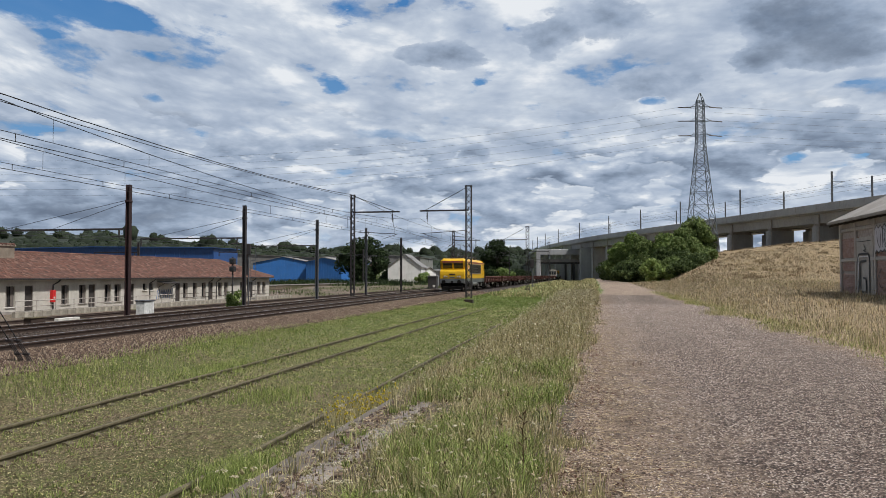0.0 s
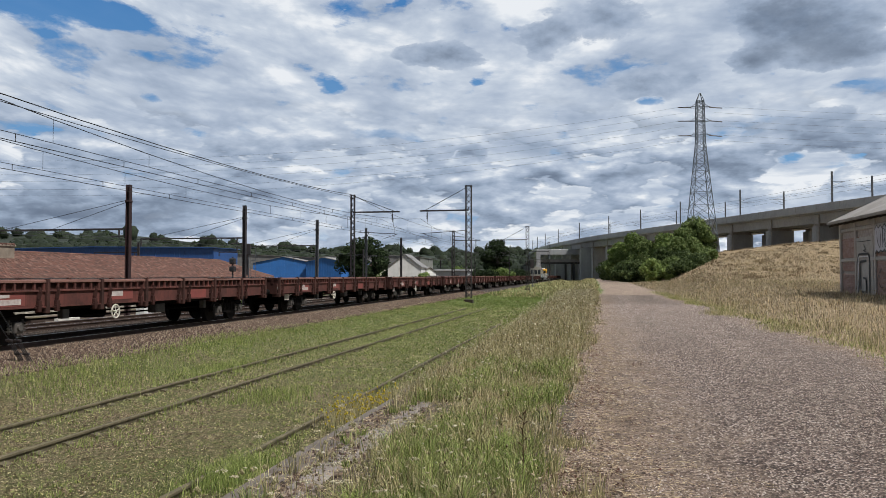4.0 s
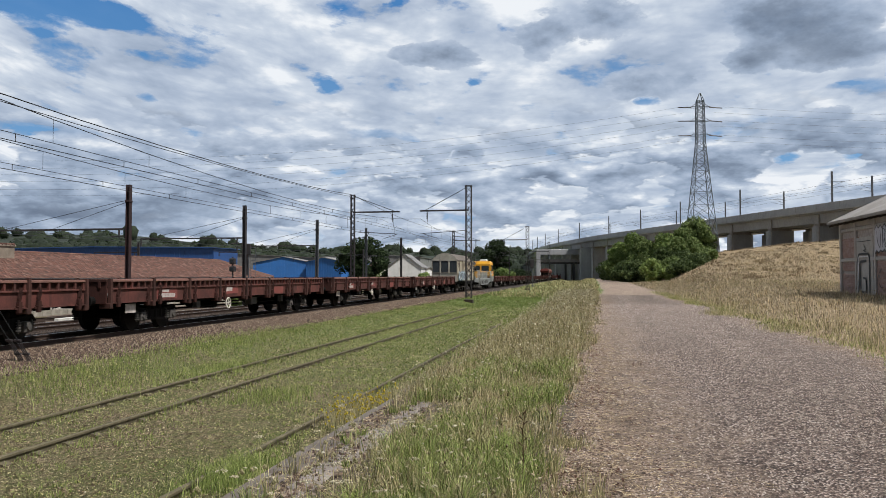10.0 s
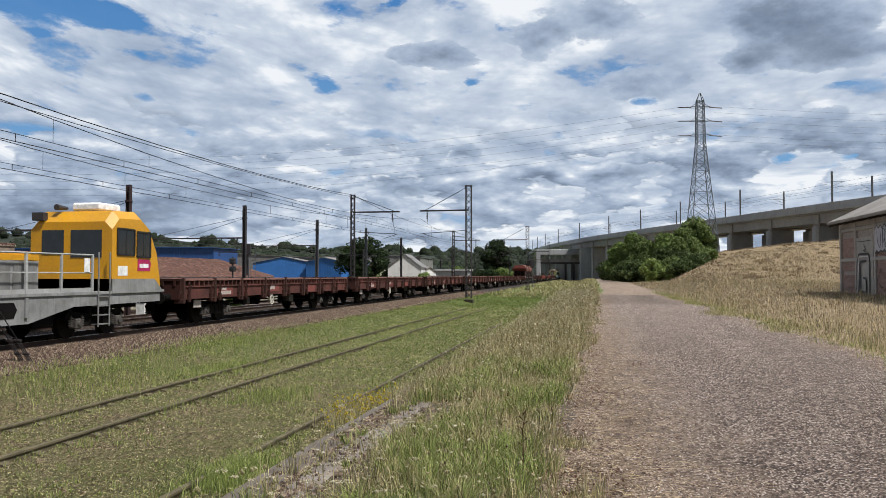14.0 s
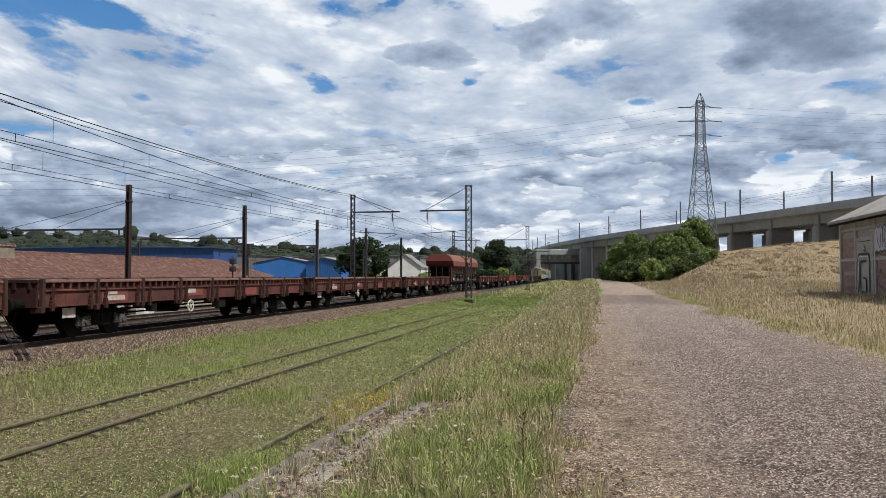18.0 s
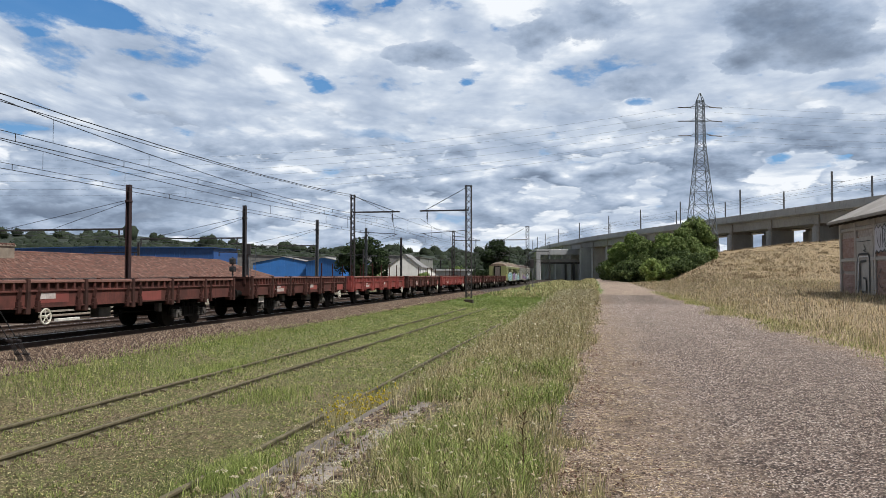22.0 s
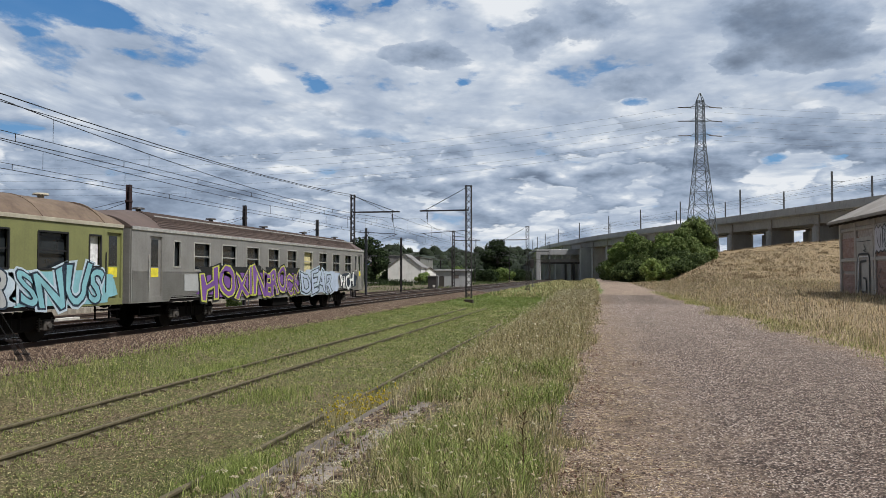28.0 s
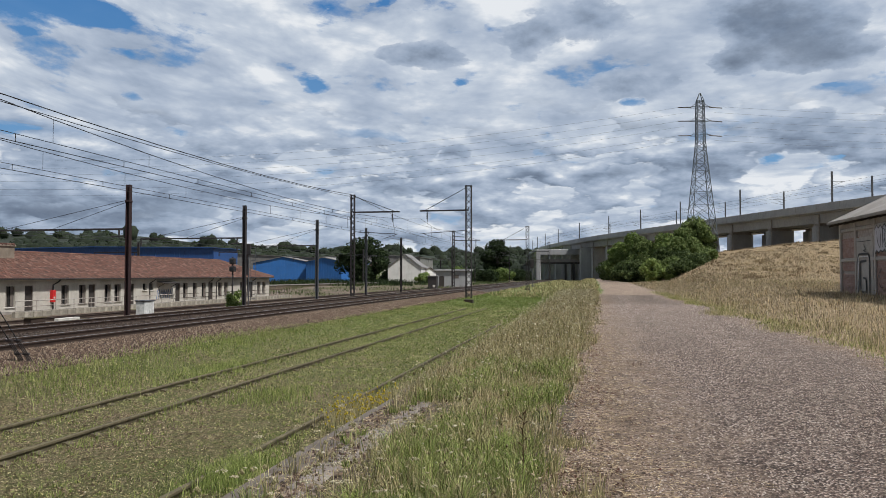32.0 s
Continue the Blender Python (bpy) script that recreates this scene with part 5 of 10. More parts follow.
# ---- power pylon ----
def build_pylon():
    root = thing("power_pylon", pose(25.3, 193, 1.0, 0, 0, 8), "slender grey lattice power pylon", "pylon")
    levels = [(0, 3.9), (6, 3.3), (12, 2.75), (18, 2.2), (23, 1.75), (28, 1.3), (32.5, 0.95), (36, 0.9), (39.5, 0.85), (42.3, 0.75), (44.2, 0.08)]

    def at(z):
        for (a, wa), (b, wb) in zip(levels, levels[1:]):
            if z <= b:
                return wa + (wb - wa) * (z - a) / (b - a)
        return 0.05

    for sx in (-1, 1):
        for sy in (-1, 1):
            mb = MB().path([(sx * wa, sy * wa, a) for a, wa in levels], 0.105, 4)
            part("leg", mb, M["pylon"], root)
    z = 0.0
    br = MB()
    while z < 42.0:
        h = max(1.0, at(z) * 1.35)
        z1 = min(z + h, 42.3)
        w0, w1 = at(z), at(z1)
        for k in range(4):
            c0 = [(-w0, -w0), (w0, -w0), (w0, w0), (-w0, w0)]
            c1 = [(-w1, -w1), (w1, -w1), (w1, w1), (-w1, w1)]
            a, b = c0[k], c0[(k + 1) % 4]
            d, e = c1[k], c1[(k + 1) % 4]
            br.bar((*a, z), (*e, z1), 0.09)
            br.bar((*b, z), (*d, z1), 0.09)
            br.bar((*d, z1), (*e, z1), 0.08)
        z = z1
    tagged(part("bracing", br, M["pylon"], root), kind="stuff")
    for z in (34.0, 37.5, 40.8):
        arm = part("cross_arm", MB().bar((-2.2, 0.9, z), (2.2, 0.9, z), 0.12).bar((-2.2, -0.9, z), (2.2, -0.9, z), 0.12).bar((-1.0, 0, z + 0.9), (-2.2, 0, z), 0.1).bar((1.0, 0, z + 0.9), (2.2, 0, z), 0.1), M["pylon"], root)
        for sx in (-1, 1):
            i = MB()
            i.tube((sx * 2.1, 0, z), (sx * 2.1 + 3.2 * sx, 0.6 * sx, z - 0.15), 0.13, n=6)
            part("insulator", i, M["steel_dark"], arm)
    ln = thing("power_line", pose(0, 0, 0), "thin high-voltage conductors between pylons", "power line")
    for z in (35.0, 38.5, 41.8):
        part("conductor", MB().path(sagging((20.2, 192.4, z), (-330, 120, z + 9.5), 17.6, 30), 0.018, 4), M["pylon"], ln)
        part("conductor", MB().path(sagging((22.0, 196, z - 0.6), (-330, 132, z + 8.5), 17.6, 30), 0.018, 4), M["pylon"], ln)
        part("conductor", MB().path(sagging((30.6, 193.8, z), (260, 250, z + 8), 5, 16), 0.018, 4), M["pylon"], ln)
        part("conductor", MB().path(sagging((29.0, 197, z - 0.6), (260, 258, z + 7), 5, 16), 0.018, 4), M["pylon"], ln)


build_pylon()


# ---- old brick shed beside the field ----
def build_brick_shed():
    x0, y1, zb, ze = 15.6, 54.0, 0.3, 5.05
    y0, depth = 34.0, 8.0
    root = thing("brick_shed", pose(x0, 0, zb), "derelict brick and timber-framed shed with graffiti and a worn roof", "shed")
    h = ze - zb
    part("end_wall", MB().box(0, y1 - 0.3, -0.6, depth, y1, h), M["shed_timber"], root)
    part("end_wall", MB().box(0, y0, -0.6, depth, y0 + 0.3, h), M["shed_timber"], root)
    part("back_wall", MB().box(depth - 0.3, y0 + 0.3, -0.6, depth, y1 - 0.3, h), M["shed_timber"], root)
    part("mortar_wall", MB().box(0.12, y0 + 0.3, -0.6, 0.3, y1 - 0.3, h), M["mortar"], root)
    r = random.Random(8)
    bays = [y1, y1 - 2.9, y1 - 6.2, y1 - 8.4, y1 - 11.6, y1 - 14.5, y0 + 0.2]
    for y in bays:
        part("timber_post", MB().box(-0.02, y - 0.26, -0.6, 0.16, y, h, 0.015), M["shed_timber"], root)
    for z in (2.15, h - 0.75):
        part("timber_rail", MB().box(0.0, y0, z, 0.14, y1 - 0.26, z + 0.2, 0.015), M["shed_timber"], root)
    part("rendered_panel", MB().box(0.02, y1 - 6.0, -0.3, 0.125, y1 - 3.1, h - 1.2), worn("grey_render", (0.45, 0.425, 0.395), (0.25, 0.225, 0.2), 0.9, 0.9), root, "grey rendered panel")
    part("top_band", MB().box(0.04, y0 + 0.3, h - 0.5, 0.11, y1 - 0.3, h), M["shed_timber"], root)
    me = MB().box(0, 0, 0, 0.07, 0.212, 0.056, 0.006).mesh("brick")
    n = 0
    for k in range(int((h - 0.9) / 0.068)):
        z = -0.2 + 0.068 * k
        y = y1 - 0.3 - (0.11 if k % 2 else 0.0)
        while y > y1 - 3.1:
            if n < 300 and not (2.1 < z < 2.36):
                part("brick", me, M["brick"], root, at=pose(0.065 + r.uniform(-0.004, 0.004), y - 0.212, z))
                n += 1
            y -= 0.224
    rest = MB()
    for k in range(int((h - 0.9) / 0.068)):
        z = -0.2 + 0.068 * k
        if 2.1 < z < 2.36:
            continue
        y = y1 - 6.3 - (0.11 if k % 2 else 0.0)
        while y > y0 + 0.5:
            rest.box(0.065, y - 0.212, z, 0.13, y, z + 0.056)
            y -= 0.224
        if k * 12 > 300:
            y = y1 - 0.3 - (0.11 if k % 2 else 0.0)
            while y > y1 - 3.1:
                rest.box(0.065, y - 0.212, z, 0.13, y, z + 0.056)
                y -= 0.224
    tagged(part("brickwork", rest, M["brick"], root), "weathered red-brown bricks", kind="stuff")
    roof = MB().prism([(-0.62, h - 0.2), (depth / 2, h + 2.0), (depth + 0.9, h - 0.25), (depth + 0.9, h - 0.1), (depth / 2, h + 2.18), (-0.62, h - 0.04)], y0 - 0.5, y1 + 0.55)
    part("roof", roof, M["concrete_dark"], root, "sagging grey fibre-cement roof")
    for k in range(14):
        y = y1 + 0.3 - k * 1.5
        part("rafter_end", MB().bar((0.1, y, h - 0.12), (-0.55, y, h - 0.3), 0.09, 0.12), M["wood_dark"], root)
    pa = plain("black_spray", (0.012, 0.012, 0.014), 0.6)
    wh = plain("white_spray", (0.62, 0.62, 0.62), 0.6)

    def tag(poly, mat, name, w=0.1, closed=False):
        mb = MB()
        pts = [(-0.028, y1 - a, z) for a, z in poly]
        if closed:
            pts.append(pts[0])
        for p, q in zip(pts, pts[1:]):
            mb.bar(p, q, 0.012, w)
        part(name, mb, mat, root, "sprayed graffiti lines")

    # square spiral on the rendered panel, and rounded letters beside it
    tag([(3.55, 0.25), (3.55, 2.35), (3.75, 2.55), (5.3, 2.55), (5.5, 2.35), (5.5, 0.0)], pa, "graffiti", 0.13)
    tag([(5.0, 2.15), (3.95, 2.1), (3.95, 0.35), (4.9, 0.3), (4.9, 1.1), (4.45, 1.15)], pa, "graffiti", 0.13)
    tag([(4.9, 1.1), (5.0, 0.1)], pa, "graffiti", 0.12)
    tag([(3.6, 0.4), (3.7, 2.4), (5.3, 2.4)], wh, "graffiti", 0.08)
    tag([(3.5, 3.3), (5.7, 3.3)], pa, "graffiti", 0.04)
    tag([(4.6, 3.1), (4.9, 2.8), (4.5, 2.75), (5.0, 2.65)], pa, "graffiti", 0.05)
    return root


old_shed = build_brick_shed()


# ---- trees and bushes ----
def leaf_cloud(r, centres, radii, n, size):
    """Small folded leaf clumps spread over uneven lumps: arrays of verts and faces."""
    k = r.integers(0, len(centres), n)
    d = r.normal(size=(n, 3))
    d /= np.linalg.norm(d, axis=1)[:, None]
    rad = radii[k] * (0.62 + 0.45 * r.random(n) ** 0.6)[:, None]
    p = centres[k] + d * rad
    s = size * r.uniform(0.6, 1.4, n)
    u = r.normal(size=(n, 3))
    u /= np.linalg.norm(u, axis=1)[:, None]
    w = np.cross(u, d)
    w /= np.linalg.norm(w, axis=1)[:, None] + 1e-6
    a, b, c, e = p - u * s[:, None], p + w * s[:, None] * 0.55, p + u * s[:, None], p - w * s[:, None] * 0.55
    b = b + d * s[:, None] * 0.25
    vs = np.stack([a, b, c, e], 1).reshape(-1, 3)
    f = np.array([(0, 1, 2), (0, 2, 3)])
    fs = (f[None] + (np.arange(n) * 4)[:, None, None]).reshape(-1, 3)
    return vs, fs


def tree(name, x, y, z, h, w, mat, label, cat, seed, n=5000, leaf=0.28, trunk=0.22, low=0.3, lumps=26, narrow=1.0):
    r = np.random.default_rng(seed)
    root = thing(name, pose(x, y, z), label, cat)
    mb = MB()
    top = Vector((0.1 * w * r.normal(), 0.1 * w * r.normal(), h * 0.62))
    mb.tube((0, 0, -0.4), tuple(top * 0.5), trunk, trunk * 0.7, 8).tube(tuple(top * 0.5), tuple(top), trunk * 0.7, trunk * 0.3, 8)
    cs = []
    for i in range(lumps):
        t = low + (1 - low) * ((i + 0.5) / lumps)
        a = r.uniform(0, 6.28)
        prof = math.sin(math.pi * min(1.0, (t - low * 0.6) / (1.02 - low * 0.6)) ** narrow) ** 0.7
        rr = w / 2 * prof * r.uniform(0.35, 0.95)
        c = Vector((rr * math.cos(a), rr * math.sin(a), h * (0.06 + 0.86 * t)))
        cs.append(tuple(c))
        base = top * min(0.95, max(0.12, t * 0.8))
        mb.tube(tuple(base), tuple(c), trunk * 0.28, trunk * 0.08, 5)
    part("trunk", mb, M["bark"], root, "tapered trunk with limbs")
    cs = np.array(cs)
    rad = np.stack([w * 0.17 * r.uniform(0.7, 1.35, lumps)] * 3, -1) * np.array([1, 1, 0.85]) 
    vs, fs = leaf_cloud(r, cs, rad, n, leaf)
    cr = soup("crown", vs, fs, mat)
    cr.parent = root
    return root


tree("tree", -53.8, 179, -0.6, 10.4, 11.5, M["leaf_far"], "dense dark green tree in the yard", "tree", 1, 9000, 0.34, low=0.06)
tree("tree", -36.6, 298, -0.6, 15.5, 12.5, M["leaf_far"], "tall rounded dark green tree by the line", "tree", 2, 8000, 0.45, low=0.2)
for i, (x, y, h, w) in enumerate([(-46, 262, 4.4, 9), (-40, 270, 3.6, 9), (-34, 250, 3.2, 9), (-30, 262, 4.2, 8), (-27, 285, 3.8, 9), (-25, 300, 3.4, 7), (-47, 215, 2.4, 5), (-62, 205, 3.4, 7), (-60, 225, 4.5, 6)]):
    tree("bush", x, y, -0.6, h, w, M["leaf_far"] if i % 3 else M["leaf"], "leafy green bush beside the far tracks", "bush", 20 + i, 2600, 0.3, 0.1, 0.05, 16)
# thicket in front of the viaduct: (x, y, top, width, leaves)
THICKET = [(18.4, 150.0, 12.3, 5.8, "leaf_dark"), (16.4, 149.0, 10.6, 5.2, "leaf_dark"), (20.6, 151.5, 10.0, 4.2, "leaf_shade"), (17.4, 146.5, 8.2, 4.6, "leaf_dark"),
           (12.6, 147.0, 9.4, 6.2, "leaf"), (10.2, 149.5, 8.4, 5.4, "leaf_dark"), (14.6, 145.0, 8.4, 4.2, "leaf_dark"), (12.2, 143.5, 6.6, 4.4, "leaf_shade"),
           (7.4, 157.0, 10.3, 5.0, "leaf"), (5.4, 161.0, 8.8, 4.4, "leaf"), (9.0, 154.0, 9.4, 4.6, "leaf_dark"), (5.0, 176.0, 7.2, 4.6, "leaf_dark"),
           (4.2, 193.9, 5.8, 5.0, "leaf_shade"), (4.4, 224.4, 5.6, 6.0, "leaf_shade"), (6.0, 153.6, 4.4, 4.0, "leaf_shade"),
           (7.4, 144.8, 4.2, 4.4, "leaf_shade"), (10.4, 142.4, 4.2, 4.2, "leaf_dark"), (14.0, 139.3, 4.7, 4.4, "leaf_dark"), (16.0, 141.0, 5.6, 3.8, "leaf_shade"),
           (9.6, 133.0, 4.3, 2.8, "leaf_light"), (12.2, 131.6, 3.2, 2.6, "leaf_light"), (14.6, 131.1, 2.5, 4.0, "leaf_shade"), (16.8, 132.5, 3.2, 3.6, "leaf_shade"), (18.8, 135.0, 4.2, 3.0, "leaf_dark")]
for i, (x, y, top, w, m) in enumerate(THICKET):
    base = float(ground_z(x, y)) - 0.1
    big = top > 7.0
    label = "bushy green tree in the thicket before the viaduct" if big else "pale yellow-green young bush with upright shoots" if m == "leaf_light" else "low dark bush in the thicket"
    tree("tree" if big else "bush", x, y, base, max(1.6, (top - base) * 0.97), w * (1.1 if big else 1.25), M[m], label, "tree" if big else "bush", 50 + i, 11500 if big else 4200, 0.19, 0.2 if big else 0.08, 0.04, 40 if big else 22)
tree("bush", -22.6, 46.8, -0.6, 1.15, 1.6, M["leaf"], "small green bush at a mast foot", "bush", 80, 900, 0.09, 0.03, 0.02, 10)
tree("bush", -68, 236, -0.6, 5, 8, M["leaf"], "green bush before the blue shed", "bush", 81, 1800, 0.3, 0.1, 0.05, 12)


def crown_lumps(r, c, rad, name, label):
    """Uneven closed lumps of foliage, one for each far crown."""
    na, ne = 9, 6
    a = np.arange(na) * 2 * np.pi / na
    e = np.linspace(-0.45 * np.pi, 0.5 * np.pi, ne)
    unit = np.stack([np.outer(np.cos(e), np.cos(a)), np.outer(np.cos(e), np.sin(a)), np.outer(np.sin(e), np.ones(na))], -1).reshape(-1, 3)
    vs = c[:, None] + unit[None] * rad[:, None] * r.uniform(0.72, 1.2, (len(c), na * ne, 1))
    f = np.array([(j * na + i, j * na + (i + 1) % na, (j + 1) * na + (i + 1) % na, (j + 1) * na + i) for j in range(ne - 1) for i in range(na)])
    fs = (f[None] + (np.arange(len(c)) * na * ne)[:, None, None]).reshape(-1, 4)
    tagged(soup(name, vs.reshape(-1, 3), fs, M["far_canopy_in_shadow"]), label, "woods", kind="stuff")


def build_woods():
    """The wooded rise beyond the town, as one mass of crowns on a hill."""
    r = np.random.default_rng(12)
    n = 900
    a = np.radians(r.uniform(-48, 3, n))
    d = r.uniform(560, 900, n)
    x, y = d * np.sin(a), d * np.cos(a)
    crest = np.interp(np.degrees(a), (-48, -33, -29, -22, -6, 3), (46, 50, 43, 35, 32, 26)) + 2.5 * np.sin(a * 37) + 1.8 * np.sin(a * 91)
    z = 4 + (d - 560) / 340 * (crest - 13)
    c = np.stack([x, y, z], -1)
    rad = np.stack([r.uniform(5, 10, n), r.uniform(5, 10, n), r.uniform(4.5, 8.5, n)], -1)
    vs, fs = leaf_cloud(r, c, rad, 70000, 0.85)
    crown_lumps(r, c, rad * 0.93, "far_crowns", "rounded crowns of the hillside woods, darkened for cloud shadow")
    tagged(soup("far_woods", vs, fs, M["leaf_far"]), "wooded hillside of dark green trees beyond the town", "woods", kind="stuff")
    n = 150
    a = np.radians(r.uniform(-48, 3, n))
    d = r.uniform(820, 905, n)
    crest = np.interp(np.degrees(a), (-48, -33, -29, -22, -6, 3), (46, 50, 43, 35, 32, 26)) * d / 900 + r.uniform(-9, 0.5, n)
    c = np.stack([d * np.sin(a), d * np.cos(a), crest - 3.5], -1)
    w = r.uniform(3.5, 9, n)
    rad = np.stack([w, w, w * r.uniform(0.7, 1.25, n)], -1)
    crown_lumps(r, c, rad * 0.9, "skyline_crowns", "rounded crowns along the skyline, darkened for cloud shadow")
    vs, fs = leaf_cloud(r, c, rad, 26000, 0.8)
    tagged(soup("far_trees", vs, fs, M["leaf_far"]), "dark tree crowns standing out along the skyline", "woods", kind="stuff")
    xs = np.linspace(-50, 4, 40)
    vs, fs = [], []
    for i, q in enumerate(np.radians(xs)):
        for dd, zz in ((480, -1.0), (555, 6.0), (920, float(np.interp(math.degrees(q), (-48, -33, -29, -22, -6, 3), (42, 46, 39, 31, 28, 22)))), (1500, 10)):
            vs.append((dd * math.sin(q), dd * math.cos(q), zz))
    for i in range(39):
        for k in range(3):
            b = i * 4 + k
            fs.append((b, b + 4, b + 5, b + 1))
    tagged(soup("hillside", vs, fs, M["undergrowth"], True), "green hillside under the woods, darkened for tree shade", "hill", kind="structure")


build_woods()


def build_stay():
    """Guy cables of a mast that stands outside the view."""
    root = thing("mast_stay", pose(-13.3, 16.66, -0.82), "dark twin stay cables with turnbuckles on a rusty anchor", "mast stay")
    part("anchor_plate", MB().box(-0.26, -0.12, -0.35, 0.14, 0.12, 0.12, 0.02).box(-0.2, -0.14, 0.1, 0.08, 0.02, 0.2, 0.02), M["mast_dark"], root, "rusty black anchor plates")
    d = Vector((0, -5.0, 6.1)).normalized()
    for o in (-0.17, 0.06):
        a = Vector((o, 0.0, 0.12))
        b, c = a + d * 1.0, a + d * 9.2
        part("stay_cable", MB().tube(tuple(b), tuple(c), 0.013, n=6), M["wire"], root)
        for k in (-0.05, 0.0, 0.05):
            part("tension_rod", MB().tube(tuple(a + Vector((k, 0, 0)) - d * 0.1), tuple(b + Vector((k, 0, 0))), 0.012, n=6), M["mast_dark"], root)
        for t in (0.55, 1.0):
            part("clamp", MB().tube(tuple(a + d * t + Vector((-0.085, 0, 0))), tuple(a + d * t + Vector((0.085, 0, 0))), 0.03, n=8), M["mast_dark"], root)
    blk = thing("concrete_block", pose(-12.82, 16.75, -0.85), "small dark weathered concrete block beside the stay", "concrete block")
    part("block", MB().box(-0.16, -0.12, -0.2, 0.16, 0.12, 0.14, 0.025), M["concrete_dark"], blk)


build_stay()


def build_trackside():
    """Low signal, pale ladder signal and oddments beside the far track."""
    sg = thing("shunting_signal", pose(-24.0, 49.0, -0.55), "dark signal with two black lamp boxes on a post", "signal")
    part("post", MB().tube((0, 0, 0), (0, 0, 3.4), 0.06), M["mast_dark"], sg)
    for z0, z1 in ((2.9, 3.3), (2.4, 2.75)):
        b = part("lamp_box", MB().box(-0.19, -0.14, z0, 0.19, 0.14, z1, 0.03), M["mast_dark"], sg)
        part("lens", MB().tube((0, -0.14, (z0 + z1) / 2), (0, -0.17, (z0 + z1) / 2), 0.1, n=14), M["glass"], b)
    lg = thing("ladder_signal", pose(-24.0, 51.5, -0.55), "pale grey signal with a caged ladder", "signal")
    part("post", MB().tube((0, 0, 0), (0, 0, 4.4), 0.05), M["mast_grey"], lg)
    for x in (0.16, 0.5):
        part("ladder_rail", MB().tube((x, 0, 0.3), (x, 0, 4.2), 0.018, n=6), M["mast_grey"], lg)
    for k in range(12):
        part("rung", MB().tube((0.16, 0, 0.5 + 0.3 * k), (0.5, 0, 0.5 + 0.3 * k), 0.013, n=5), M["mast_grey"], lg)
    part("signal_head", MB().box(-0.15, -0.1, 3.6, 0.15, 0.06, 4.4, 0.03), M["mast_dark"], lg)
    tr = thing("cable_cover", pose(-24.0, 32.2, -0.5), "white concrete cable cover lying beside the track", "cable cover")
    part("cover", MB().box(-0.12, -0.75, 0, 0.12, 0.75, 0.14, 0.02), M["trim_white"], tr)
    lp = thing("scrap_box", pose(-23.8, 29.8, -0.55), "rusty iron box between the tracks", "junction box")
    part("box", MB().box(-0.2, -0.45, 0, 0.2, 0.45, 0.3, 0.03), M["rail_side"], lp)
    part("lid", MB().box(-0.24, -0.5, 0.3, 0.24, 0.5, 0.34, 0.01), M["rail_old"], lp)


build_trackside()


def build_yard_edge():
    """Low old platform across the yard."""
    a, b = Vector((-55.6, 126.5, -1.3)), Vector((-49.6, 186.0, -0.9))
    d = (b - a).normalized()
    side = Vector((-d.y, d.x, 0))
    root = thing("yard_platform", pose(0, 0, 0), "low grassy platform with a pale concrete edge in the yard", "platform", kind="structure")
    q = [a, b, b + side * 4.5, a + side * 4.5]
    part("platform_fill", MB().loft([[tuple(v) for v in q], [tuple(Vector((v.x, v.y, -0.22))) for v in q]]), M["yard"], root)
    q = [a - side * 0.12, b - side * 0.12, b + side * 0.35, a + side * 0.35]
    part("edge_slab", MB().loft([[(v.x, v.y, -0.214) for v in q], [(v.x, v.y, -0.06) for v in q]]), M["concrete_dark"], root, "pale concrete edge")


build_yard_edge()


# ---- the train ----
# Each vehicle stands with its front at y = 0, its near side at x > 0 and the rail top at z = 0.
TRAIN = []
T = {}
T["red_brown"] = worn("oxide_wagon", (0.165, 0.052, 0.042), (0.032, 0.019, 0.016), 1.3, 0.8, amount=0.85, vary=0.55, spec=0.25)
# Dark rust of wagon posts; on hopper legs it also paints in shadow.
T["post"] = worn("rusted_post_and_leg_shadow", (0.085, 0.036, 0.029), (0.022, 0.014, 0.012), 2.2, 0.85, amount=0.7, vary=0.5, spec=0.2)
T["patch"] = worn("repainted_patch", (0.25, 0.055, 0.045), (0.1, 0.035, 0.028), 2.4, 0.7, amount=0.5, vary=0.4)
T["red_bright"] = worn("red_wagon", (0.26, 0.045, 0.038), (0.07, 0.025, 0.02), 1.3, 0.7, amount=0.5, vary=0.25)
# Dark rust with the shade inside the board recesses put into the colour.
T["wagon_recess"] = worn("rust_and_recess_shade", (0.06, 0.024, 0.02), (0.018, 0.010, 0.008), 1.5, 0.9, amount=0.6, vary=0.4, spec=0.15)
T["top_rail"] = worn("worn_top_rail", (0.24, 0.115, 0.09), (0.08, 0.04, 0.032), 2.0, 0.7, amount=0.5, vary=0.3)
# Near-black colours hold both grime and the shade under the vehicles.
T["under"] = worn("grimy_shaded_underframe", (0.009, 0.008, 0.0075), (0.004, 0.0035, 0.0035), 2.0, 0.9, spec=0.1)
T["bogie"] = worn("grimy_shaded_bogie", (0.011, 0.009, 0.008), (0.005, 0.0045, 0.004), 3.0, 0.9, spec=0.12)
T["axlebox"] = worn("dusty_axlebox", (0.09, 0.08, 0.07), (0.015, 0.013, 0.012), 4.0, 0.7)
T["wheel"] = worn("wheel_steel", (0.016, 0.013, 0.011), (0.007, 0.006, 0.005), 3.0, 0.8, 0.0, spec=0.2)
T["tread"] = plain("wheel_tread", (0.3, 0.28, 0.27), 0.35, 0.8)
T["ivory"] = plain("ivory_paint", (0.55, 0.52, 0.45), 0.5)
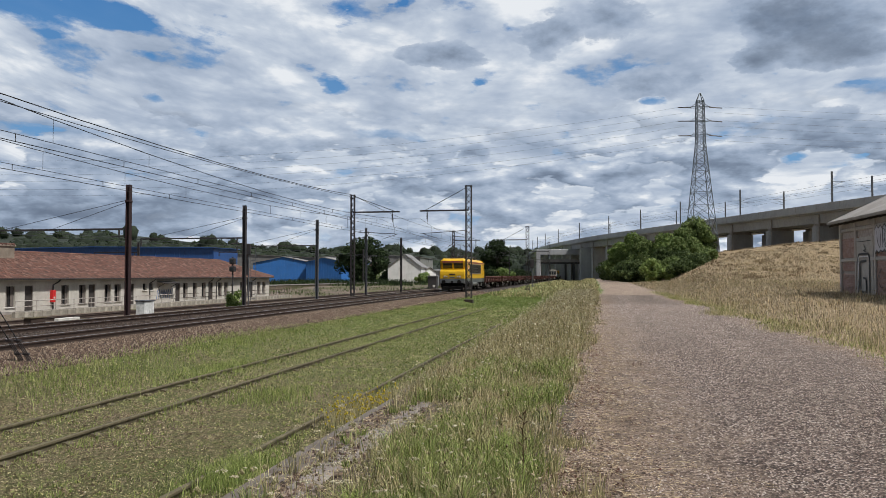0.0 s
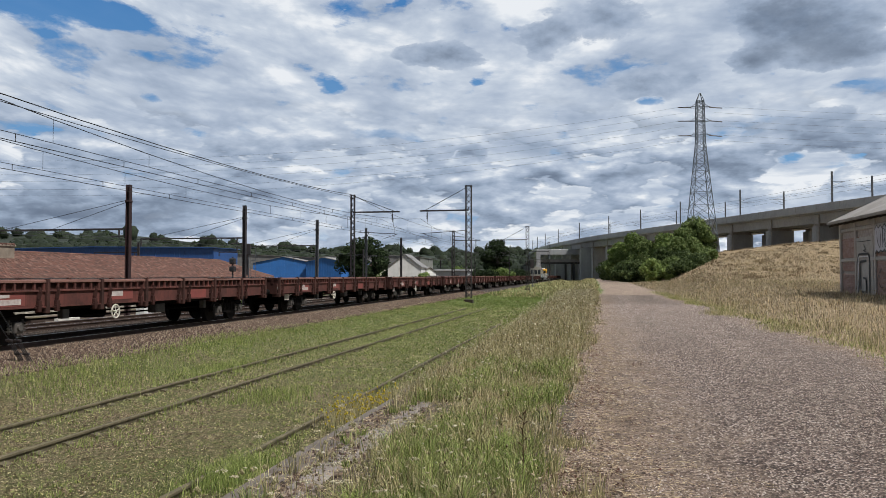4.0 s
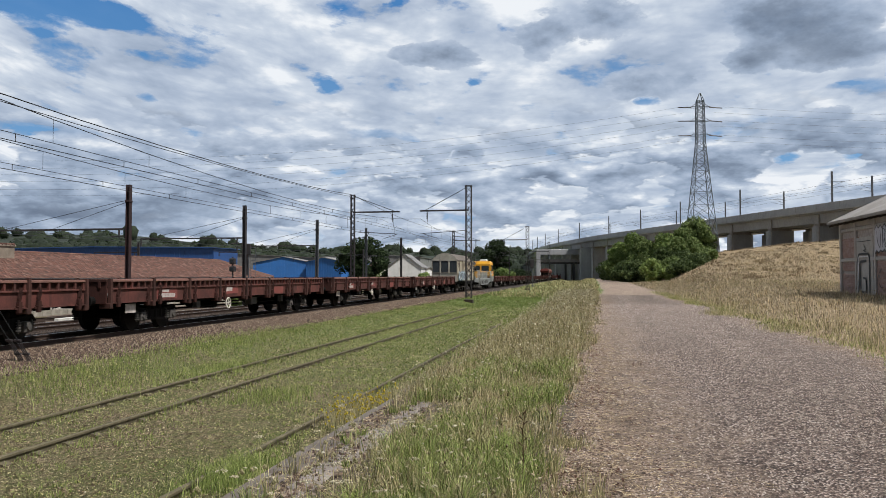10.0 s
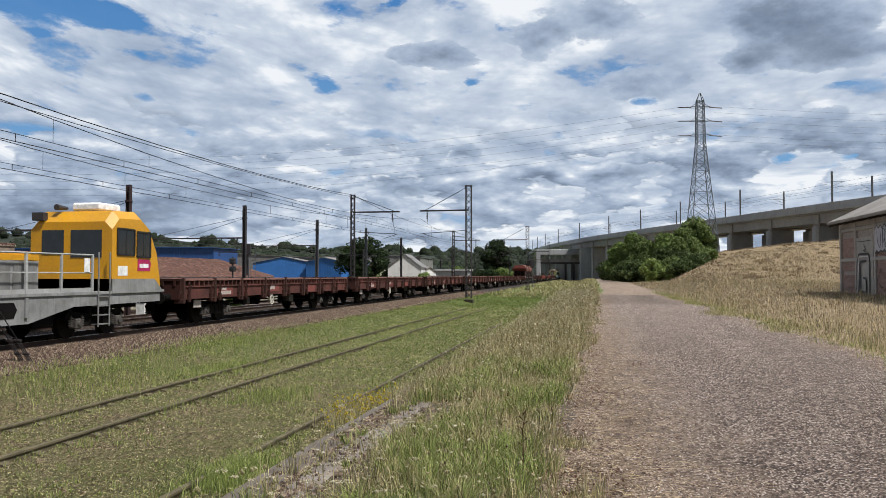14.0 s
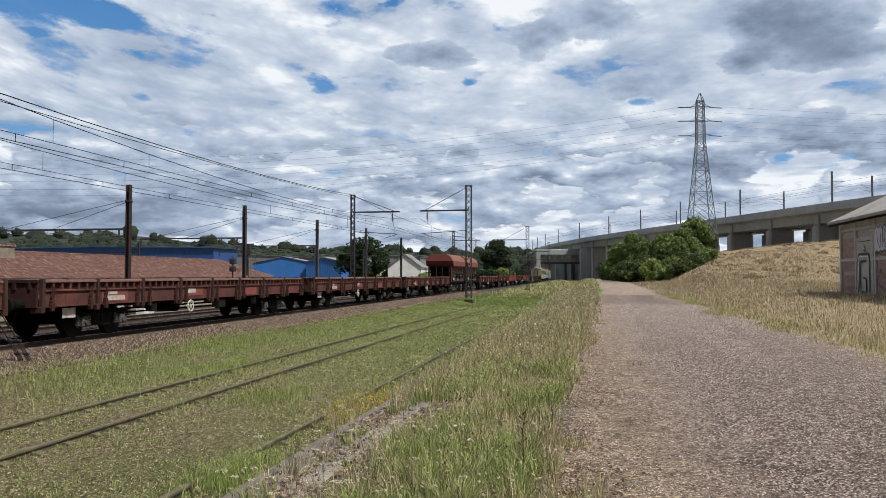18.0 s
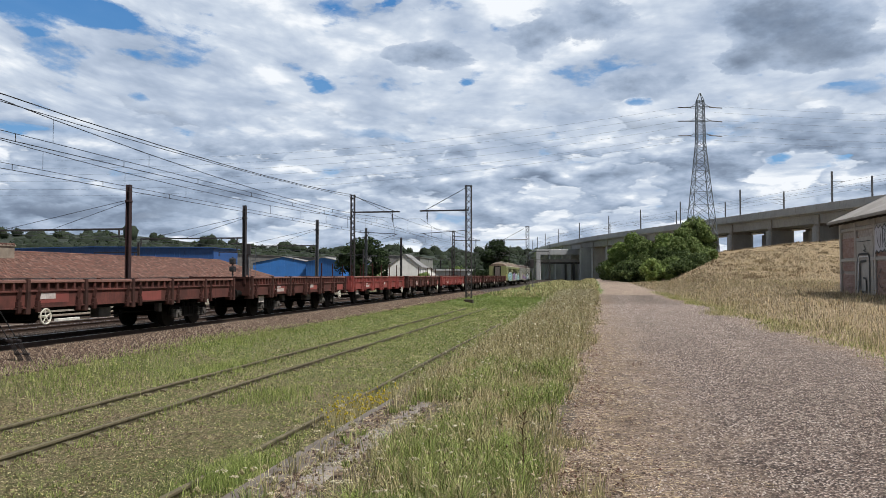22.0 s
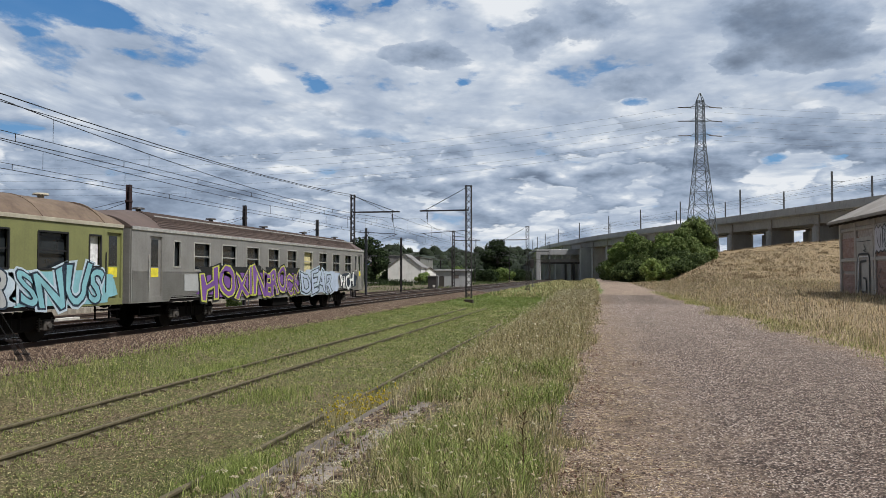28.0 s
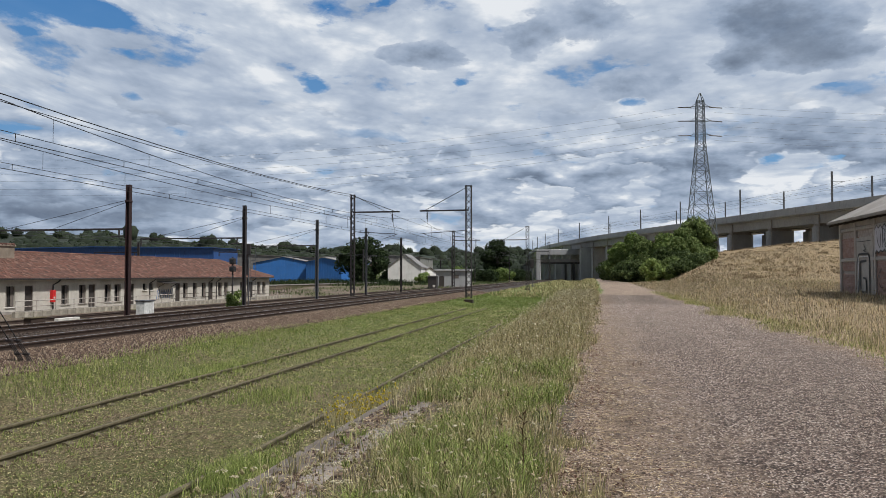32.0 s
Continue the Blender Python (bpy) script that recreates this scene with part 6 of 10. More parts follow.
T["label"] = worn("stencil_white", (0.55, 0.5, 0.47), (0.2, 0.12, 0.1), 6, 0.7, amount=0.5)
T["yellow"] = worn("signal_yellow", (0.66, 0.385, 0.008), (0.40, 0.235, 0.02), 0.5, 0.36, amount=0.22, vary=0.02, bump=0.03)
T["orange"] = worn("works_yellow", (0.62, 0.30, 0.01), (0.4, 0.2, 0.03), 0.6, 0.4, amount=0.3, vary=0.03, bump=0.03)
T["maroon"] = worn("maroon_band", (0.24, 0.045, 0.042), (0.12, 0.03, 0.03), 2, 0.5, amount=0.3, vary=0.02)
T["loco_grey"] = worn("slate_grey", (0.115, 0.125, 0.13), (0.05, 0.05, 0.05), 1.0, 0.55, amount=0.5)
T["grille"] = worn("bronze_grille", (0.05, 0.042, 0.034), (0.028, 0.024, 0.02), 1.0, 0.45, amount=0.4)
T["grille_rim"] = plain("alloy_rim", (0.3, 0.28, 0.25), 0.4, 0.5)
T["tank"] = worn("pale_tank", (0.22, 0.22, 0.215), (0.08, 0.075, 0.07), 1.5, 0.45)
T["logo"] = plain("logo_carmine", (0.38, 0.015, 0.09), 0.4)
T["white"] = plain("bright_white", (0.78, 0.78, 0.78), 0.4)
T["black"] = plain("black_paint", (0.012, 0.012, 0.013), 0.5)
T["lamp"] = plain("lamp_lens", (0.6, 0.55, 0.42), 0.15)
T["cream"] = worn("peeling_cream", (0.53, 0.475, 0.37), (0.17, 0.105, 0.07), 1.6, 0.8, amount=0.62)
T["grey_cream"] = worn("greyed_cream", (0.36, 0.345, 0.30), (0.17, 0.14, 0.11), 1.1, 0.8, amount=0.45)
T["roof_dull"] = worn("lichen_roof", (0.17, 0.148, 0.125), (0.065, 0.05, 0.04), 1.4, 0.9, amount=0.75)
T["steel_light"] = worn("light_grey_steel", (0.42, 0.43, 0.43), (0.18, 0.17, 0.16), 1.0, 0.5, amount=0.4)
T["frame_grey"] = worn("grimy_grey_frame", (0.29, 0.295, 0.295), (0.085, 0.08, 0.075), 1.3, 0.6, amount=0.6)
T["hopper"] = worn("oxide_hopper", (0.21, 0.045, 0.036), (0.085, 0.03, 0.025), 0.9, 0.65, amount=0.45)
T["hopper_top"] = worn("dusty_hopper_top", (0.2, 0.09, 0.062), (0.1, 0.034, 0.026), 1.5, 0.85, amount=0.6)
T["olive"] = worn("olive_coach", (0.215, 0.225, 0.088), (0.12, 0.12, 0.055), 0.8, 0.55, amount=0.35, vary=0.03)
T["coach_roof"] = worn("rusty_coach_roof", (0.21, 0.155, 0.11), (0.07, 0.045, 0.034), 1.3, 0.85, amount=0.75)
T["coach_band"] = worn("dirty_white_band", (0.48, 0.45, 0.36), (0.24, 0.2, 0.14), 1.5, 0.7)
T["inox"] = worn("dull_stainless", (0.36, 0.35, 0.335), (0.2, 0.187, 0.172), 0.7, 0.42, 0.45, amount=0.45, vary=0.03)
T["inox_roof"] = worn("brown_ribbed_roof", (0.125, 0.09, 0.078), (0.06, 0.043, 0.038), 1.0, 0.7, amount=0.5)
T["inox_trim"] = plain("bright_steel_trim", (0.55, 0.54, 0.51), 0.35, 0.5)
T["blind"] = plain("cream_blind", (0.55, 0.48, 0.25), 0.8)
T["notice"] = plain("yellow_notice", (0.75, 0.65, 0.05), 0.6)
for nm, c in (("g_cyan", (0.24, 0.50, 0.56)), ("g_pale", (0.50, 0.60, 0.68)), ("g_violet", (0.20, 0.085, 0.34)), ("g_lilac", (0.42, 0.22, 0.6)), ("g_ice", (0.46, 0.54, 0.68)),
              ("g_red", (0.45, 0.06, 0.03)), ("g_lime", (0.55, 0.58, 0.10)), ("g_navy", (0.02, 0.035, 0.06)), ("g_silver", (0.42, 0.43, 0.43)), ("g_sky", (0.25, 0.48, 0.66))):
    T[nm] = worn("spray_" + nm[2:], c, tuple(0.6 * k for k in c), 1.6, 0.55, amount=0.35, vary=0.05)


def wheel_mesh(r, width=0.13):
    mb = MB()
    mb.tube((-width / 2, 0, 0), (width / 2, 0, 0), r, r, 24)
    mb.tube((-width / 2 - 0.012, 0, 0), (width / 2 + 0.02, 0, 0), r * 0.3, r * 0.22, 12)
    mb.tube((-width / 2 - 0.03, 0, 0), (-width / 2, 0, 0), r + 0.03, r + 0.03, 24)
    return mb.mesh("wheel")


WHEEL = {}


def wheel(parent, x, y, r):
    if r not in WHEEL:
        WHEEL[r] = wheel_mesh(r)
    s = 1 if x > 0 else -1
    return part("wheel", WHEEL[r], T["wheel"], parent, at=pose(x, y, r, 0, 0, 0 if s > 0 else 180))


def bogie(root, y, half, r=0.46, name="bogie", heavy=False):
    """A two-axle bogie: side frames, springs, axle boxes and wheels."""
    fr = MB()
    for s in (-1, 1):
        x0, x1 = s * 0.98, s * 1.10
        fr.prism([(y - half - 0.45, 0.62), (y - half - 0.3, 0.44), (y - half + 0.3, 0.44), (y - half * 0.5, 0.32), (y + half * 0.5, 0.32), (y + half - 0.3, 0.44), (y + half + 0.3, 0.44), (y + half + 0.45, 0.62),
                  (y + half + 0.3, 0.8), (y + half * 0.4, 0.68), (y - half * 0.4, 0.68), (y - half - 0.3, 0.8)], min(x0, x1), max(x0, x1), "x")
        for k in (-0.32, 0, 0.32):
            fr.tube((s * 1.04, y + k, 0.4), (s * 1.04, y + k, 0.85), 0.09, n=8)
    fr.box(-1.0, y - 0.35, 0.45, 1.0, y + 0.35, 0.8)
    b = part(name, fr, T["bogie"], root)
    for a in (-half, half):
        for s in (-1, 1):
            wheel(b, s * 0.77, y + a, r)
            bx = MB().box(min(s * 1.08, s * 1.24), y + a - 0.13, r - 0.15, max(s * 1.08, s * 1.24), y + a + 0.13, r + 0.15, 0.03)
            bx.tube((s * 1.2, y + a, r), (s * 1.29, y + a, r), 0.10, 0.08, 10)
            part("axle_box", bx, T["axlebox"], b)
            sp = MB()
            for k in (-0.24, 0.24):
                for j in range(4):
                    sp.tube((s * 1.13, y + a + k, 0.36 + 0.07 * j), (s * 1.13, y + a + k, 0.395 + 0.07 * j), 0.075, n=8)
                sp.tube((s * 1.13, y + a + k, 0.3), (s * 1.13, y + a + k, 0.66), 0.03, n=6)
            tagged(part("coil_spring", sp, T["axlebox"], b), kind="stuff")
        part("axle", MB().tube((-0.75, y + a, r), (0.75, y + a, r), 0.08, n=10), T["bogie"], b)
    return b


def buffers(root, y0, y1, z=1.03, mat=None):
    for y, s in ((y0, -1), (y1, 1)):
        for x in (-0.88, 0.88):
            mb = MB().tube((x, y, z), (x, y + s * 0.3, z), 0.14, 0.12, 12).tube((x, y + s * 0.3, z), (x, y + s * 0.54, z), 0.09, n=12).tube((x, y + s * 0.54, z), (x, y + s * 0.6, z), 0.23, 0.22, 16)
            part("buffer", mb, mat or T["under"], root)
        part("coupling", MB().tube((0, y, z - 0.05), (0, y + s * 0.45, z - 0.15), 0.05, n=8).box(-0.12, min(y, y + s * 0.1), z - 0.15, 0.12, max(y, y + s * 0.1), z + 0.1), T["under"], root)


def hand_wheel(root, y, z, r=0.2, mat=None):
    mb = MB()
    n = 20
    ring = [(1.47, y + r * math.cos(6.2832 * i / n), z + r * math.sin(6.2832 * i / n)) for i in range(n + 1)]
    mb.path(ring, 0.022, 6)
    for k in range(5):
        a = 6.2832 * k / 5 + 0.4
        mb.tube((1.47, y, z), (1.47, y + r * math.cos(a), z + r * math.sin(a)), 0.016, n=5)
    mb.tube((1.3, y, z), (1.5, y, z), 0.035, n=8)
    part("hand_wheel", mb, mat or T["ivory"], root, "pale brake hand wheel")


def flat_wagon(length, n_posts, bogies, wheels2, paint, recess, label, group, stakes=False, low=False, top=1.68, hw=None, seed=0):
    """A drop-sided flat wagon with ribbed boards between posts."""
    r = random.Random(seed)
    root = thing("flat_wagon", pose(TRACK_1, 0, RAIL), label, "freight wagon", group)
    zf, zt, xs = 1.12, top, 1.40
    uf = MB()
    for s in (-1, 1):
        a, b = s * 1.05, s * 1.25
        uf.prism([(0.1, 0.95), (0.1, 1.12), (length - 0.1, 1.12), (length - 0.1, 0.95), (length * 0.68, 0.86), (length * 0.32, 0.86)], min(a, b), max(a, b), "x")
    uf.box(-0.25, 0.1, 0.8, 0.25, length - 0.1, 1.1)
    for k in range(int(length / 2.4)):
        uf.box(-1.2, 1.2 + 2.4 * k, 0.95, 1.2, 1.35 + 2.4 * k, 1.1)
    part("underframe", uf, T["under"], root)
    part("floor", MB().box(-xs + 0.1, 0.08, zf, xs - 0.1, length - 0.08, zf + 0.06), M["sleeper"], root, "worn plank floor")
    # side boards
    pitch = (length - 0.24) / n_posts
    for s in (-1, 1):
        for k in range(n_posts):
            y0 = 0.12 + pitch * k + 0.07
            y1 = 0.12 + pitch * (k + 1) - 0.07
            xi, xo = s * (xs - 0.06), s * xs
            mb = MB().box(min(xi, xo), y0, 0.98, max(xi, xo), y1, 1.37)
            xo2 = s * (xs + 0.045)
            mb.box(min(xi, xo2), y0, 1.37, max(xi, xo2), y1, 1.42, 0.008)
            mb.box(min(xi, xo2), y0, 0.955, max(xi, xo2), y1, 0.985)
            bd = part("side_board", mb, paint, root)
            xr0, xr1 = s * (xs - 0.10), s * (xs - 0.06)
            # On the brown wagons the darker panel colour carries the recess's shade.
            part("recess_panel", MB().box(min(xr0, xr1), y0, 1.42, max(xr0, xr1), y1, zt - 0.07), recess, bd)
            rb = MB()
            nr = 6
            for j in range(nr + 1):
                yy = y0 + 0.03 + (y1 - y0 - 0.06) * j / nr
                xo3 = s * (xs + 0.01)
                rb.box(min(xr1, xo3), yy - 0.035, 1.42, max(xr1, xo3), yy + 0.035, zt - 0.07)
            tagged(part("board_ribs", rb, paint, bd), kind="stuff")
            xo4 = s * (xs + 0.03)
            part("top_rail", MB().box(min(xr0, xo4), y0 - 0.02, zt - 0.07, max(xr0, xo4), y1 + 0.02, zt, 0.008), T["top_rail"], bd, "worn pale top edge")
            if s > 0:
                for yy in (y0 + 0.28, y1 - 0.28):
                    lt = MB().box(xs, yy - 0.06, 0.84, xs + 0.1, yy + 0.06, 1.14, 0.01).prism([(yy - 0.04, 1.2), (yy + 0.05, 1.2), (yy + 0.09, 1.46), (yy + 0.02, 1.5)], xs + 0.01, xs + 0.07, "x").box(xs, yy - 0.16, 0.94, xs + 0.06, yy + 0.16, 0.985).tube((xs + 0.06, yy, 1.1), (xs + 0.1, yy + 0.03, 1.4), 0.03, n=6).tube((xs + 0.06, yy - 0.12, 1.02), (xs + 0.06, yy + 0.12, 1.02), 0.02, n=6)
                    part("latch", lt, recess, bd)
        for k in range(n_posts + 1):
            y = 0.12 + pitch * k
            mb = MB()
            a, b = s * (xs - 0.03), s * (xs + 0.07)
            mb.prism([(y - 0.06, 0.9), (y + 0.06, 0.9), (y + 0.05, zt + 0.03), (y - 0.05, zt + 0.03)], min(a, b), max(a, b), "x")
            mb.box(min(s * 1.1, b), y - 0.08, 0.8, max(s * 1.1, b), y + 0.08, 0.97, 0.015)
            part("side_post", mb, T["post"] if paint is T["red_brown"] else paint, root)
            if stakes and 0 < k < n_posts:
                h = 0.82 + r.uniform(-0.06, 0.06)
                part("stake", MB().box(min(s * 1.36, s * 1.42), y - 0.035 + 0.12, zt - 0.2, max(s * 1.36, s * 1.42), y + 0.035 + 0.12, zt + h), T["wagon_recess"], root)
    for y, o in ((0.0, 1), (length, -1)):
        a, b = sorted((y, y + o * 0.08))
        mb = MB().box(-1.34, a, 0.95, 1.34, b, 1.42).box(-1.34, a + 0.02, 1.42, 1.34, b - 0.02, zt - 0.06).box(-1.36, a - 0.02, zt - 0.07, 1.36, b + 0.02, zt + 0.01)
        for k in range(6):
            mb.box(-1.2 + 0.46 * k, a - 0.03, 1.42, -1.12 + 0.46 * k, b + 0.03, zt - 0.07)
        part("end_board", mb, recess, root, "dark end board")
    buffers(root, 0.0, length)
    for y in bogies:
        bogie(root, y, 0.9)
    for y in wheels2:
        ax = part("axle", MB().tube((-0.75, y, 0.48), (0.75, y, 0.48), 0.08, n=10), T["bogie"], root)
        for s in (-1, 1):
            wheel(ax, s * 0.77, y, 0.48)
            part("axle_box", MB().box(min(s * 0.95, s * 1.15), y - 0.14, 0.34, max(s * 0.95, s * 1.15), y + 0.14, 0.62, 0.02).tube((s * 1.15, y, 0.48), (s * 1.24, y, 0.48), 0.09, n=10), T["axlebox"], ax)
            sp = MB()
            for j in range(5):
                sp.bar((s * 1.05, y - 0.55 + 0.09 * j, 0.68 + 0.03 * j), (s * 1.05, y + 0.55 - 0.09 * j, 0.68 + 0.03 * j), 0.09, 0.022)
            part("leaf_spring", sp, T["bogie"], ax)
    hand_wheel(root, hw or length * 0.41, 0.72)
    # stencilled panels, brake gear
    for k, (a, b, z0, z1) in enumerate(((1, 0.35, 1.02, 1.35), (3, 0.45, 1.08, 1.36), (5, 0.5, 1.0, 1.3))):
        if k < n_posts - 3:
            w = min(1.3, pitch - 0.8)
            part("repainted_patch", MB().box(xs, pitch * a + b, z0, xs + 0.004, pitch * a + b + w, z1), T["patch"], root, "brighter red repainted patch")
    part("hose_box", MB().box(1.05, length * 0.3, 0.6, 1.24, length * 0.3 + 0.28, 0.92, 0.02).box(1.05, length * 0.72, 0.58, 1.24, length * 0.72 + 0.2, 0.9, 0.02), T["axlebox"], root, "pale grey brake boxes")
    part("data_panel", MB().box(xs + 0.006, pitch + 0.5, 1.06, xs + 0.012, pitch + 1.5, 1.2).box(xs + 0.006, pitch + 0.5, 1.24, xs + 0.012, pitch + 1.1, 1.32), T["label"], root, "worn white stencilled bars")
    part("data_panel", MB().box(xs + 0.006, pitch * 3 + 0.6, 1.18, xs + 0.012, pitch * 3 + 1.2, 1.34), T["label"], root, "worn white stencilled bars")
    part("chalk_panel", MB().box(1.27, pitch * 0 + 1.1, 0.62, 1.29, pitch * 0 + 1.65, 0.9), T["label"], root, "grey label plate")
    part("toolbox", MB().box(0.9, length * 0.55, 0.55, 1.2, length * 0.55 + 0.6, 0.86, 0.02), T["axlebox"], root)
    part("brake_rod", MB().tube((0.6, 3, 0.6), (0.6, length - 3, 0.6), 0.03, n=6).tube((-0.5, 3, 0.65), (-0.5, length - 3, 0.65), 0.04, n=6), T["under"], root)
    part("air_tank", MB().tube((-0.7, length * 0.45, 0.68), (0.5, length * 0.45, 0.68), 0.2, n=12), T["under"], root)
    return root


# -- locomotive --
def locomotive():
    root = thing("locomotive", pose(TRACK_1, 0, RAIL), "yellow electric locomotive with maroon band and slate-grey skirt", "locomotive")
    Lb = 16.0
    sec = [(-1.46, 1.44), (1.46, 1.44), (1.46, 3.2), (1.40, 3.42), (1.02, 3.74), (-1.02, 3.74), (-1.40, 3.42), (-1.46, 3.2)]
    part("body", MB().prism(sec, 0.952, Lb - 0.952), T["yellow"], root)
    part("skirt", MB().prism([(-1.45, 0.98), (1.45, 0.98), (1.47, 1.44), (-1.47, 1.44)], 0.25, Lb - 0.25), T["loco_grey"], root, "slate-grey solebar")
    for f in (0, 1):
        def Y(v):
            return v if f == 0 else Lb - v
        # broken-nose cab: low snout, raked-back screen under a visor
        nose = [(Y(-0.02), 1.44), (Y(-0.06), 1.9), (Y(-0.02), 2.24), (Y(0.14), 2.40), (Y(0.75), 2.50), (Y(0.95), 2.5), (Y(0.95), 1.44)]
        mid, out = [], []
        rings = []
        for x, push, drop in ((-1.46, 0.1, 0.05), (-1.36, 0.0, 0.0), (1.36, 0.0, 0.0), (1.46, 0.1, 0.05)):
            ring = []
            for y, z in nose:
                d = abs(y - Y(0.95))
                yy = y + (push if f == 0 else -push) * (1 if d > 0.3 else 0)
                ring.append((x, yy, z - (drop if z > 2.2 else 0)))
            rings.append(ring)
        part("cab_nose", MB().loft(rings), T["yellow"], root)
        cab = [(Y(0.72), 2.49), (Y(0.34), 3.22), (Y(0.28), 3.44), (Y(0.45), 3.62), (Y(1.0), 3.74), (Y(1.0), 2.49)]
        rings = []
        for x, push, drop in ((-1.455, 0.08, 0.26), (-1.2, 0.0, 0.0), (1.2, 0.0, 0.0), (1.455, 0.08, 0.26)):
            rings.append([(x, y + ((push if f == 0 else -push) if abs(y - Y(1.0)) > 0.05 else 0), z - (drop if z > 3.5 else 0)) for y, z in cab])
        cb = part("cab_front", MB().loft(rings), T["yellow"], root)
        for x0, x1 in ((-1.16, -0.12), (0.12, 1.16)):
            o = -0.012 if f == 0 else 0.012
            q = [(Y(0.685), 2.56), (Y(0.375), 3.16)]
            fr = [(x0, q[0][0] + o, q[0][1]), (x1, q[0][0] + o, q[0][1]), (x1, q[1][0] + o, q[1][1]), (x0, q[1][0] + o, q[1][1])]
            bk = [(x, y - 2 * o, z) for x, y, z in fr]
            part("windscreen", MB().loft([fr, bk]), M["glass"], cb, "dark raked windscreen")
            rim = MB()
            for k in range(4):
                rim.bar(fr[k], fr[(k + 1) % 4], 0.035)
            part("screen_seal", rim, T["black"], cb)
            part("wiper", MB().tube(((x0 + x1) / 2, q[0][0] + 3 * o, 2.56), ((x0 + x1) / 2 + 0.25, q[1][0] + 0.12 * (1 if f == 0 else -1) + 3 * o, 2.98), 0.012, n=5), T["black"], cb)
        part("visor_band", MB().box(-1.2, min(Y(0.27), Y(0.33)), 3.26, 1.2, max(Y(0.27), Y(0.33)), 3.43), T["maroon"], cb)
        y0, y1 = sorted((Y(-0.10), Y(0.85)))
        bb = MB().prism([(Y(-0.06), 0.95), (Y(-0.06), 1.43), (Y(1.0), 1.43), (Y(1.0), 0.95), (Y(0.45), 0.86)], -1.4, 1.4, "x")
        part("buffer_beam", bb, T["loco_grey"], root)
        plow = MB().prism([(Y(-0.02), 0.22), (Y(-0.02), 0.5), (Y(0.3), 0.86), (Y(0.5), 0.86), (Y(0.2), 0.22)], -1.2, 1.2, "x")
        part("snow_plough", plow, T["under"], root)
        for x in (-1, 1):
            for k, (xx, rr) in enumerate(((0.86, 0.13), (0.60, 0.09))):
                d = -1 if f == 0 else 1
                lm = MB().tube((x * xx, Y(0.0), 1.66), (x * xx, Y(0.0) + d * 0.10, 1.66), rr, rr, 16)
                hl = part("headlight", lm, M["rail_top"], root, "chromed round headlight")
                part("lens", MB().tube((x * xx, Y(0.0) + d * 0.10, 1.66), (x * xx, Y(0.0) + d * 0.115, 1.66), rr * 0.82, rr * 0.7, 16), T["lamp"], hl)
            part("grab_step", MB().tube((x * 1.2, Y(0.02), 1.62), (x * 1.2, Y(-0.1), 1.62), 0.02, n=6).tube((x * 1.2, Y(-0.1), 1.62), (x * 1.2, Y(-0.1), 1.5), 0.02, n=6), T["yellow"], root)
        part("number_bar", MB().box(-0.36, min(Y(-0.05), Y(-0.075)), 1.86, 0.36, max(Y(-0.05), Y(-0.075)), 2.0), T["black"], root, "dark bar of painted numerals")
        part("front_hatch", MB().box(-0.3, min(Y(-0.03), Y(-0.06)), 1.5, 0.3, max(Y(-0.03), Y(-0.06)), 1.66), T["loco_grey"], root)
        part("front_rail", MB().tube((-1.15, Y(0.5), 2.56), (1.15, Y(0.5), 2.56), 0.022, n=6), T["yellow"], root)
    for s in (-1, 1):
        a, b = sorted((s * 1.455, s * 1.475))
        part("maroon_band", MB().box(a, 0.75, 3.24, b, Lb - 0.75, 3.40), T["maroon"], root, "faded maroon band under the roof")
        g = part("side_grille", MB().box(a, 3.38, 2.03, b, 12.4, 3.12), T["grille"], root, "long bronze ventilation grille")
        sl = MB()
        for k in range(60):
            yy = 3.5 + 0.148 * k
            sl.box(min(s * 1.475, s * 1.49), yy, 2.08, max(s * 1.475, s * 1.49), yy + 0.05, 3.07)
        tagged(part("grille_slats", sl, T["grille"], g), kind="stuff")
        rim = MB()
        x0, x1 = sorted((s * 1.46, s * 1.505))
        rim.box(x0, 3.30, 1.98, x1, 12.48, 2.04).box(x0, 3.30, 3.11, x1, 12.48, 3.17).box(x0, 3.30, 2.04, x1, 3.37, 3.11).box(x0, 12.41, 2.04, x1, 12.48, 3.11)
        part("grille_frame", rim, T["grille_rim"], g)
        for y0 in (1.0, 14.42):
            d = part("cab_door", MB().box(min(a, s * 1.482), y0, 1.47, max(a, s * 1.482), y0 + 0.58, 3.2, 0.004), T["yellow"], root)
            xw0, xw1 = sorted((s * 1.478, s * 1.49))
            part("door_window", MB().box(xw0, y0 + 0.14, 2.62, xw1, y0 + 0.46, 3.16), M["glass"], d)
            for yy in (y0 - 0.06, y0 + 0.66):
                xh = s * 1.54
                part("grab_handle", MB().tube((xh, yy, 1.5), (xh, yy, 2.75), 0.018, n=6).tube((s * 1.46, yy, 2.75), (xh, yy, 2.75), 0.018, n=6).tube((s * 1.46, yy, 1.5), (xh, yy, 1.5), 0.018, n=6), T["yellow"], d)
            part("door_gap", MB().box(min(s * 1.46, s * 1.484), y0 - 0.02, 1.47, max(s * 1.46, s * 1.484), y0 - 0.003, 3.21).box(min(s * 1.46, s * 1.484), y0 + 0.583, 1.47, max(s * 1.46, s * 1.484), y0 + 0.6, 3.21), T["black"], d)
            st = MB()
            for k in range(3):
                st.box(min(s * 1.15, s * 1.5), y0 + 0.02, 0.42 + 0.3 * k, max(s * 1.15, s * 1.5), y0 + 0.56, 0.45 + 0.3 * k)
